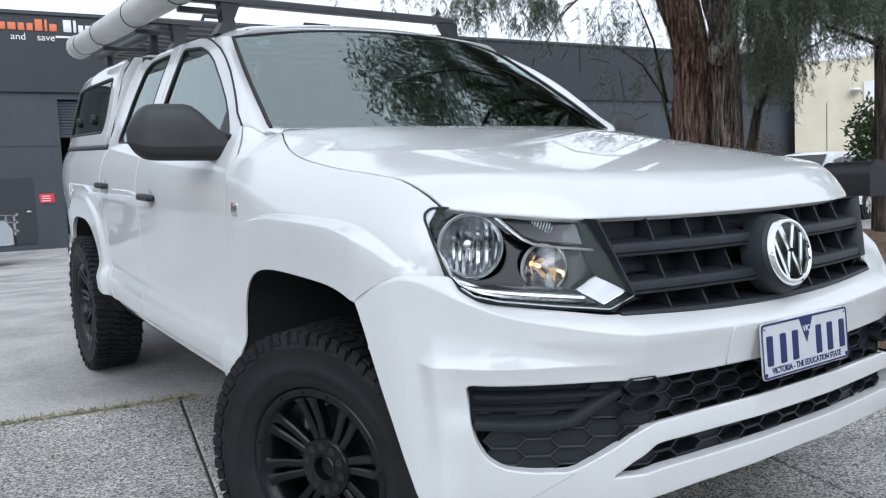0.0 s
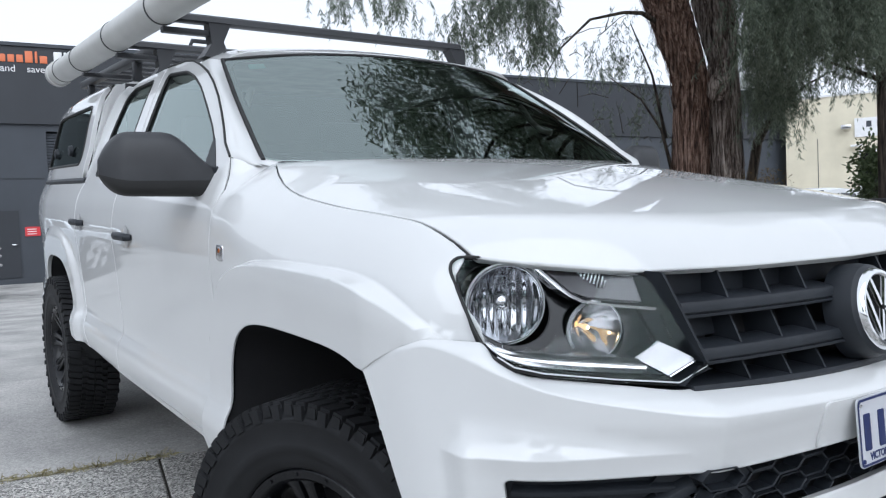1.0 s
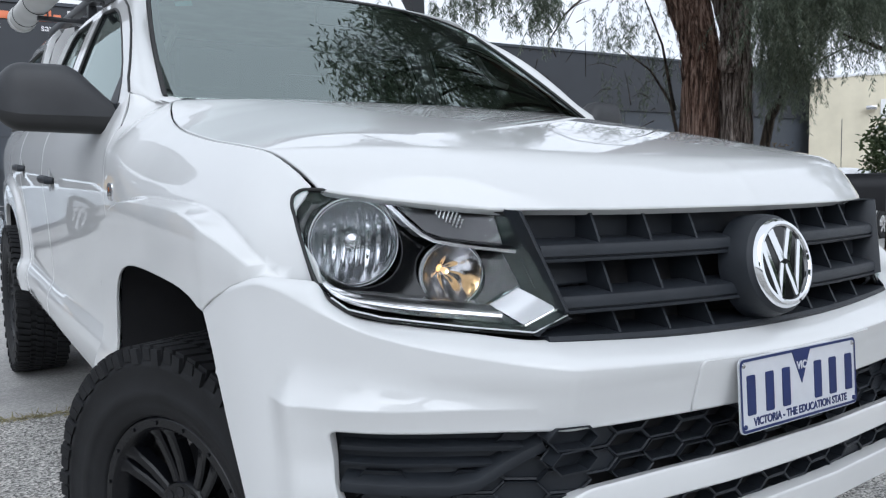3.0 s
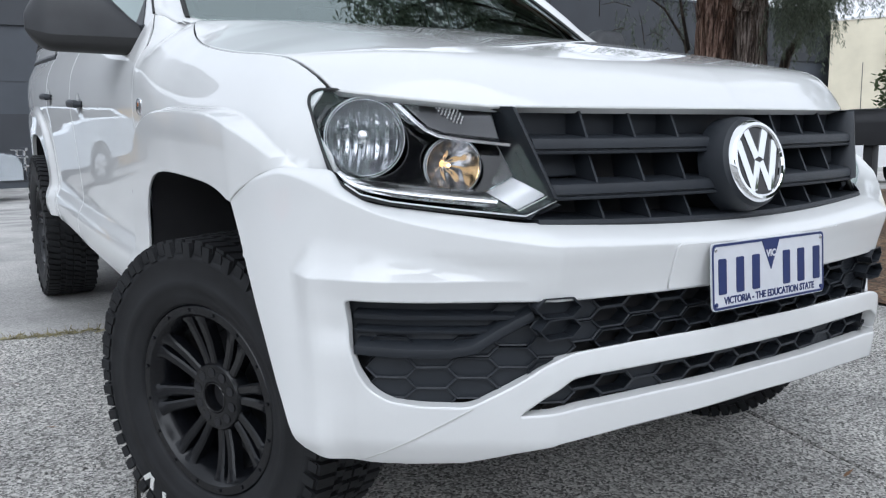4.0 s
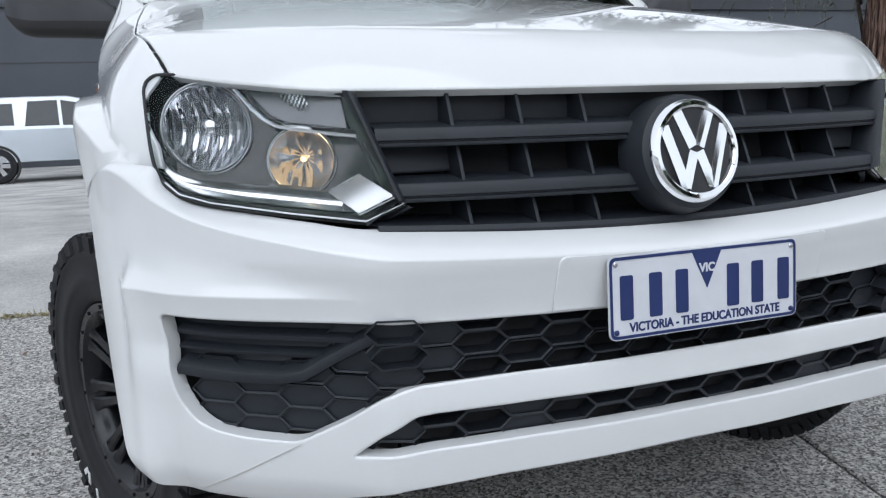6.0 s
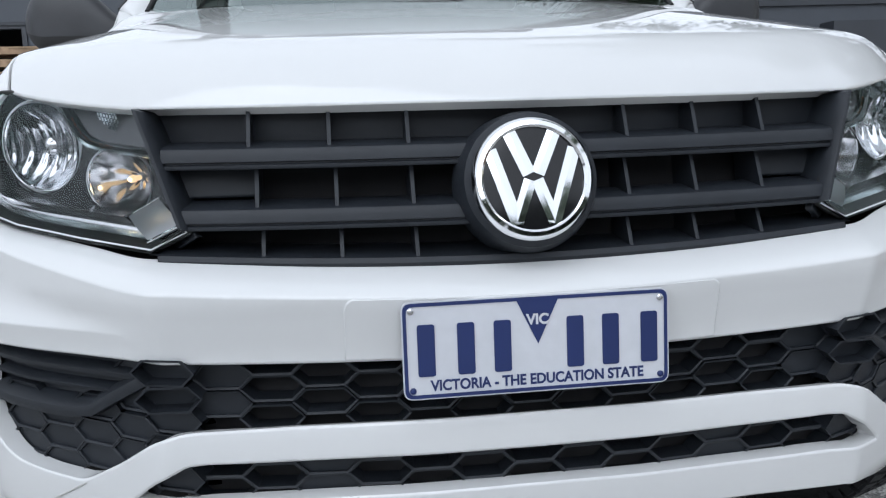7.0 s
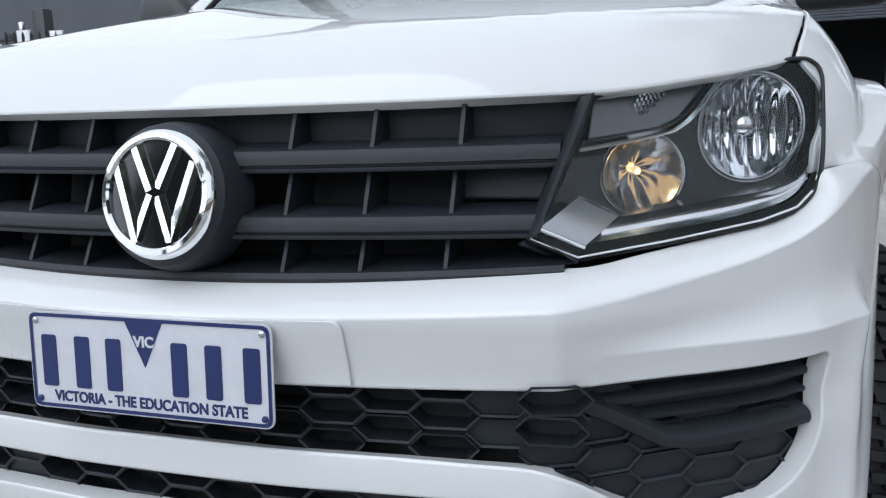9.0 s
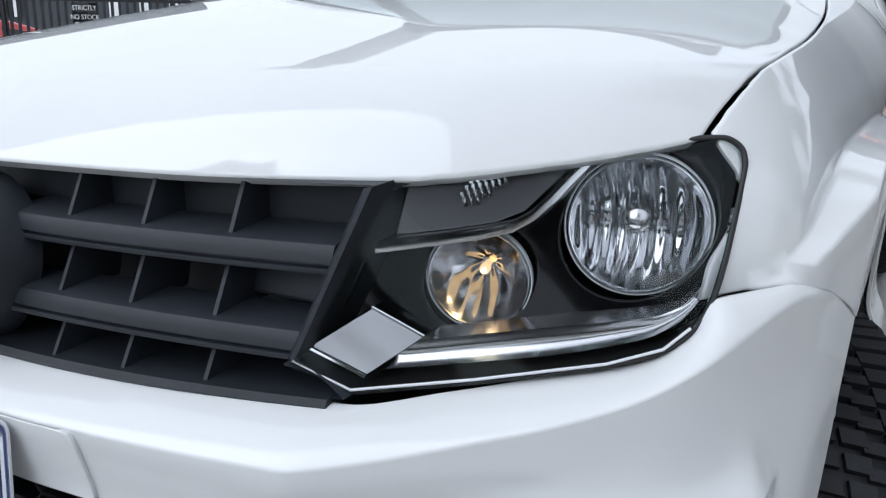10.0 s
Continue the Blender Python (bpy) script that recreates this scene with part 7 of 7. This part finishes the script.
# Street trees across the road, seen only in the mirror-like paint and chrome.
for k, (x, y, h) in enumerate(((-5.9, -11.8, 14.5), (9.0, -12.2, 12.0), (-13, -19, 9.5), (4, -17, 5.8), (10.5, -17, 5.0), (21, -12, 4.5), (-22, -15, 9), (-6, -18, 4.6), (-1, -19, 5.8), (-9.5, -21, 5.0), (7.5, -20, 6.8))):
    t = thing("tree", "leafy street tree across the road", "tree", group="street trees")
    part("trunk", tube_bm([(x, y, -0.3), (x + 0.1, y, 1.5), (x - 0.1, y + 0.1, h * 0.72)], [0.25, 0.2, 0.1], 10), BARK_DARK, t)
    for j in range(5):
        a = j * 1.26 + k
        part("limb", tube_bm([(x, y, h * (0.28 + 0.06 * j)), (x + 1.3 * math.cos(a), y + 1.3 * math.sin(a), h * (0.5 + 0.06 * j))], [0.09, 0.03], 6), BARK_DARK, t)
    leaf_ball(rng, (x, y, h * (0.74 if k < 2 else 0.62)), (3.3, 3.3, h * (0.26 if k < 2 else 0.40)), 9000, 0.75 if k < 2 else 0.42, 0.48 if k < 2 else 0.22, "crown", LEAF, t)

# Power pole and wires over the street.
TIMBER = plain("weathered_timber", (0.16, 0.14, 0.12), 0.85, grain=0.4, grain_scale=30.0, spread=0.3, patch=3.0)
pole = thing("power_pole", "grey timber power pole with crossarms and wires", "power pole")
part("pole", tube_bm([(-4.2, -8.2, -0.3), (-4.2, -8.2, 10.5)], [0.17, 0.12], 12), TIMBER, pole)
for z in (9.9, 8.9):
    part("crossarm", box_bm((-5.4, -8.28, z), (-3.0, -8.14, z + 0.12), 0.01), TIMBER, pole)
for x, z in ((-5.2, 10.05), (-4.6, 10.05), (-3.8, 10.05), (-3.2, 10.05), (-5.0, 9.05), (-3.4, 9.05)):
    part("wire", tube_bm([(x - 30, -8.2 + 0.2, z + 0.4), (x - 15, -8.2, z - 0.35), (x, -8.2, z), (x + 15, -8.2, z - 0.35), (x + 40, -8.2, z + 0.3)], 0.018, 5), SEAL, pole)

# ---- mailbox ----
BOXBLACK = plain("black_enamel", (0.012, 0.012, 0.014), 0.4, spread=0.2)
mailbox = thing("mailbox", "black arched steel mailbox on a black post", "mailbox", Matrix.Translation((4.78, 2.40, 0.11)) @ Matrix.Rotation(radians(86), 4, "Z"))
part("post", box_bm((-0.04, -0.04, 0), (0.04, 0.04, 0.86), 0.006), BOXBLACK, mailbox)
arch = [(-0.115, 0.0), (-0.115, 0.17)] + [(0.115 * math.cos(math.pi - math.pi * k / 14), 0.17 + 0.115 * math.sin(math.pi * k / 14)) for k in range(1, 14)] + [(0.115, 0.17), (0.115, 0.0)]
part("box", prism_bm(arch, 0.42, Matrix(((0, 0, 1, -0.22), (1, 0, 0, 0), (0, 1, 0, 0.83), (0, 0, 0, 1)))), BOXBLACK, mailbox, "", 40)
arch2 = [(x * 1.07, z * 1.05) for x, z in arch]
part("door", prism_bm(arch2, 0.03, Matrix(((0, 0, 1, -0.24), (1, 0, 0, 0), (0, 1, 0, 0.825), (0, 0, 0, 1)))), BOXBLACK, mailbox, "", 40)

# ---- parked vehicles ----
SILVER = plain("silver_paint", (0.46, 0.49, 0.52), 0.26, 0.75, spread=0.04, coat=1.0)
WHITE_CAR = plain("white_car_paint", (0.75, 0.76, 0.77), 0.35, spread=0.03, coat=1.0)
RED_CAR = plain("red_car_paint", (0.45, 0.02, 0.02), 0.35, spread=0.05, coat=1.0)
GLASS_CAR = plain("dark_car_glass", (0.015, 0.018, 0.02), 0.06, spread=0.1)


def parked(name, label, paint, m, long, half, wheels, r, lower, cabin, panes, bar=False):
    """A parked car: lower body, cabin, panes, lamps and wheels. Profiles run from nose (0) to tail in x, z up."""
    car = thing(name, label, "car", m)
    for pn, prof, hw, top_in, mat in (("body", lower, half, 0.06, paint), ("cabin", cabin, half * 0.93, 0.17, paint)):
        bm = bmesh.new()
        zs = [z for x, z in prof]
        lo, hi = min(zs), max(zs)
        cols = []
        for t in (-1.0, -0.94, -0.6, 0.0, 0.6, 0.94, 1.0):
            ring = []
            for x, z in prof:
                k = (z - lo) / (hi - lo)
                w = hw - top_in * k**1.6
                cx = long * 0.5
                ring.append(bm.verts.new((cx + (x - cx) * (1.0 if abs(t) < 0.95 else 0.985), t * w, z - (0.02 if abs(t) > 0.95 and k > 0.5 else 0) + 0.03 * (1 - t * t) * k)))
            cols.append(ring)
        k = len(prof)
        for u, v in zip(cols, cols[1:]):
            for i in range(k):
                bm.faces.new((u[i], u[(i + 1) % k], v[(i + 1) % k], v[i]))
        bm.faces.new(cols[0][::-1])
        bm.faces.new(cols[-1])
        part(pn, bm, mat, car, "", 40)
    lo, hi = min(z for x, z in cabin), max(z for x, z in cabin)
    for sgn in (-1, 1):
        for pane in panes:
            bm = bmesh.new()
            vs = []
            for x, z in pane:
                k = (z - lo) / (hi - lo)
                vs.append(bm.verts.new((x, sgn * (half * 0.93 - 0.17 * k**1.6 + 0.006), z)))
            bm.faces.new(vs)
            part("side_window", bm, GLASS_CAR, car, "", 0)
        part("headlight", box_bm((0.10, sgn * half * 0.60 - 0.16, 0.86), (0.42, sgn * half * 0.60 + 0.20, 1.0), 0.04), SATIN, car)
        part("mirror", box_bm((1.72, sgn * (half + 0.10) - 0.10, 1.12), (1.84, sgn * (half + 0.10) + 0.10, 1.30), 0.04), paint, car)
    a, b = cabin[0], cabin[1]
    bm = bmesh.new()
    vs = []
    for t, x, z in ((-1, a[0], a[1]), (1, a[0], a[1]), (1, b[0], b[1]), (-1, b[0], b[1])):
        k = (z - lo) / (hi - lo)
        vs.append(bm.verts.new((x - 0.02, t * (half * 0.93 - 0.17 * k**1.6 - 0.08), z + 0.03)))
    bm.faces.new(vs)
    part("windscreen", bm, GLASS_CAR, car, "", 0)
    for wx in wheels:
        for sgn in (-1, 1):
            mm = Matrix.Translation((wx, sgn * (half - 0.10), r)) @ pose(0, 0, 0, -90 * sgn, 0, 0)
            w = part("wheel", lathe_bm([(r * 0.62, 0.10), (r * 0.68, 0.12), (r * 0.93, 0.11), (r, 0.08), (r, -0.1), (r * 0.6, -0.1)], 36, mm), RUBBER, car, "", 40)
            part("arch", lathe_bm([(r * 1.02, 0.100), (r * 1.16, 0.104), (r * 1.17, 0.0)], 36, mm), SEAL, car)
            part("rim", lathe_bm([(0.0, 0.07), (r * 0.2, 0.08), (r * 0.56, 0.06), (r * 0.62, 0.11), (r * 0.66, 0.11)], 30, mm), DARK, w)
            for k in range(6):
                an = k * math.pi / 3
                part("spoke", prism_bm([(0.02, -0.035), (r * 0.6, -0.05), (r * 0.6, 0.05), (0.02, 0.035)], 0.03, mm @ pose(0, 0, 0.075, 0, 0, math.degrees(an))), SATIN, w)
    part("bumper", box_bm((-0.06, -half * 0.95, 0.42), (0.18, half * 0.95, 0.68), 0.06), TRIM if bar else paint, car)
    if bar:
        for z in (0.75, 0.95, 1.12):
            part("bull_bar", tube_bm([(-0.12, -half * 0.75, z), (-0.16, 0, z), (-0.12, half * 0.75, z)], 0.032, 8), SATIN, car, "polished bull bar tube")
        for yy in (-0.35, 0.35):
            part("bull_bar", tube_bm([(-0.14, yy, 0.5), (-0.15, yy, 1.14)], 0.032, 8), SATIN, car)
        part("snorkel", tube_bm([(0.95, -half - 0.02, 1.02), (1.5, -half - 0.03, 1.10), (1.75, -half + 0.08, 1.25), (2.25, -half + 0.22, 1.85)], 0.055, 8), TRIM, car, "black snorkel")
    return car


ute_lower = [(0.0, 0.45), (0.0, 0.80), (0.12, 1.0), (0.6, 1.08), (1.55, 1.16), (3.6, 1.16), (5.2, 1.14), (5.25, 0.6), (5.1, 0.45)]
ute_cab = [(1.45, 1.14), (2.25, 1.78), (2.6, 1.85), (3.5, 1.84), (4.9, 1.80), (5.1, 1.2), (5.1, 1.14)]
ute_panes = [[(1.95, 1.22), (2.42, 1.70), (2.75, 1.76), (2.75, 1.22)], [(2.82, 1.22), (2.82, 1.76), (3.4, 1.74), (3.5, 1.22)], [(3.7, 1.24), (3.7, 1.70), (4.8, 1.66), (4.9, 1.24)]]
parked("parked_ute", "silver dual-cab ute with canopy, snorkel and bull bar", SILVER, Matrix.Translation((0.10, 19.6, ground_z(19.0))) @ Matrix.Rotation(radians(188), 4, "Z"), 5.25, 0.93, (1.03, 4.10), 0.38, ute_lower, ute_cab, ute_panes, True)
suv_lower = [(0.0, 0.35), (0.0, 0.78), (0.15, 0.95), (0.9, 1.05), (1.4, 1.08), (4.3, 1.08), (4.45, 0.9), (4.45, 0.4)]
suv_cab = [(1.2, 1.06), (2.0, 1.58), (2.5, 1.66), (3.6, 1.62), (4.2, 1.45), (4.35, 1.06)]
suv_panes = [[(1.7, 1.12), (2.1, 1.48), (2.5, 1.54), (2.5, 1.12)], [(2.58, 1.12), (2.58, 1.54), (3.35, 1.52), (3.4, 1.12)], [(3.48, 1.12), (3.45, 1.5), (3.9, 1.42), (4.1, 1.14)]]
parked("parked_suv", "white compact SUV parked near the cream building", WHITE_CAR, Matrix.Translation((13.9, 9.4, ground_z(9.4) + dip(15.5, 9.4))) @ Matrix.Rotation(radians(4.6), 4, "Z"), 4.45, 0.91, (0.85, 3.55), 0.35, suv_lower, suv_cab, suv_panes)
parked("parked_car", "red hatchback parked behind the fence", RED_CAR, Matrix.Translation((-17.0, 6.5, 0.25)) @ Matrix.Rotation(radians(60), 4, "Z"), 4.45, 0.91, (0.85, 3.55), 0.35, suv_lower, suv_cab, suv_panes)

# ---- fences, board and stacked goods at the side of the yard ----
FENCE = plain("black_steel", (0.012, 0.013, 0.015), 0.45, spread=0.2)
YELLOW = plain("yellow_panel", (0.70, 0.38, 0.03), 0.5, spread=0.1)


def fence(a, b, z0, height, gap, label):
    f = thing("fence", label, "fence")
    a, b = Vector(a), Vector(b)
    n = int((b - a).length / gap)
    along = (b - a).normalized()
    m = Matrix.Translation((a.x, a.y, z0)) @ Matrix.Rotation(math.atan2(along.y, along.x), 4, "Z")
    f.matrix_basis = m
    L = (b - a).length
    for z in (0.25, height - 0.30):
        part("rail", box_bm((0, -0.02, z), (L, 0.02, z + 0.05), 0.0), FENCE, f, "", 0)
    v = prism_bm([(-0.022, 0), (0.022, 0), (0.022, height - 0.08), (0, height), (-0.022, height - 0.08)], 0.03, Matrix(((1, 0, 0, 0), (0, 0, 1, -0.05), (0, 1, 0, 0.05), (0, 0, 0, 1))))
    first = part("picket", v, FENCE, f, "", 0)
    for k in range(1, n):
        ob = new("picket", first.data)
        ob.parent = f
        ob.location = (k * gap, 0, 0)
    for k in range(0, n, 22):
        part("post", box_bm((k * gap - 0.04, -0.01, 0), (k * gap + 0.04, 0.07, height + 0.12), 0.0), FENCE, f, "", 0)
    return f


fence((-13.25, 5.46), (-6.85, 11.46), -0.10, 2.45, 0.115, "black steel palisade fence along the yard")
fence((-12.0, 21.5), (-4.6, 22.8), -0.5, 2.6, 0.13, "black steel bar fence before the warehouse")
board = thing("warning_board", "black board with white capital letters on the fence", "sign", Matrix.Translation((-10.68, 7.90, 1.67)) @ Matrix.Rotation(math.atan2(6.0, 6.4), 4, "Z"))
part("panel", box_bm((0, -0.10, -0.04), (0.37, -0.07, 0.36), 0.004), GLOSS_BLACK, board)
for k, text in enumerate(("STRICTLY", "NO STOCK")):
    letters("board_line", text, 0.105, pose(0.185, -0.104, 0.275 - k * 0.14, 90), SIGN_WHITE, board, "white capital letters", depth=0.002, squeeze=0.80)
part("board_bar", box_bm((0.03, -0.106, 0.0), (0.34, -0.10, 0.055), 0.0), SIGN_WHITE, board, "", 0)
screens = thing("stacked_boards", "white boards standing behind the fence", "boards")
for k in range(5):
    part("board", box_bm((-11.1 + k * 0.36, 8.9 + k * 0.34, 0.0), (-10.85 + k * 0.36, 8.95 + k * 0.34, 2.5), 0.0), SIGN_WHITE, screens, "", 0)
hedge = thing("shrub", "dusty green shrub behind the fence", "shrub")
leaf_ball(rng, (-15.2, 7.2, 2.1), (0.9, 0.9, 1.3), 2500, 0.14, 0.06, "foliage", LEAF, hedge)
shed = thing("neighbour_shed", "grey shed with pale window frames behind the fence", "building", Matrix.Translation((-26, 8.5, 0)) @ Matrix.Rotation(radians(35), 4, "Z"))
part("wall", box_bm((-9, 0, 0), (12, 0.3, 5.5), 0.0), WALL, shed, "", 0)
for x in (-3.0, 1.0, 5.0):
    part("window", box_bm((x, -0.06, 2.2), (x + 2.6, 0.0, 4.4), 0.0), GLASS_CAR, shed, "", 0)
    for a, b in (((x, -0.12, 2.2), (x + 0.12, -0.06, 4.4)), ((x + 2.48, -0.12, 2.2), (x + 2.6, -0.06, 4.4)), ((x, -0.12, 3.2), (x + 2.6, -0.06, 3.3))):
        part("window_frame", box_bm(a, b, 0.0), SIGN_WHITE, shed, "", 0)
goods = thing("pallet_stack", "timber pallets stacked before the warehouse", "pallets")
PALLET = plain("pallet_timber", (0.26, 0.18, 0.11), 0.85, grain=0.3, grain_scale=40.0, spread=0.35, patch=3.0)
for k in range(12):
    x = -9.3 + 0.05 * math.sin(k * 2.3)
    for j in range(3):
        part("board", box_bm((x, 20.0 + j * 0.42, -0.3 + k * 0.30), (x + 2.15, 20.16 + j * 0.42, -0.16 + k * 0.30), 0.008), PALLET, goods, "", 0)
    part("deck", box_bm((x, 19.98, -0.16 + k * 0.30), (x + 2.15, 21.05, -0.12 + k * 0.30), 0.0), PALLET, goods, "", 0)
    for j in range(3):
        part("block", box_bm((x + j * 1.0, 19.985, -0.3 + k * 0.30), (x + 0.14 + j * 1.0, 20.0, -0.16 + k * 0.30), 0.0), PALLET, goods, "", 0)
crate = tagged(part("yellow_bin", box_bm((-6.48, 23.6, -0.4), (-5.72, 24.4, 1.70), 0.03), YELLOW, None, "yellow panelled bin behind the bar fence"), category="bin")
rail_ = thing("loading_barrier", "pale slatted loading barrier with dark posts and beam", "barrier")
part("beam", box_bm((-15.4, 15.05, 2.98), (-14.0, 15.2, 3.12), 0.01), FENCE, rail_)
for k in range(12):
    part("upright", box_bm((-17.4 + k * 0.42, 15.4, -0.3), (-17.2 + k * 0.42, 15.46, 2.90), 0.0), SATIN, rail_, "", 0)
part("post", box_bm((-14.52, 15.0, -0.3), (-14.18, 15.3, 3.63), 0.02), FENCE, rail_)
part("post", box_bm((-11.60, 17.5, -0.3), (-11.30, 17.8, 3.15), 0.02), FENCE, rail_)
part("lamp", box_bm((-15.02, 15.05, 3.12), (-14.90, 15.15, 3.36), 0.02), SATIN, rail_, "small pale lamp on the beam")
guard = thing("door_guard", "pair of yellow steel guard posts beside the roller door", "bollard")
for x, lean in ((1.87, 0.0), (2.05, 0.03)):
    part("post", tube_bm([(x + 0.4, 19.2, -0.4), (x + 0.4 + lean, 19.2, 0.80), (x + 0.4 + lean, 19.2, 0.84)], [0.072, 0.072, 0.055], 14), YELLOW, guard)
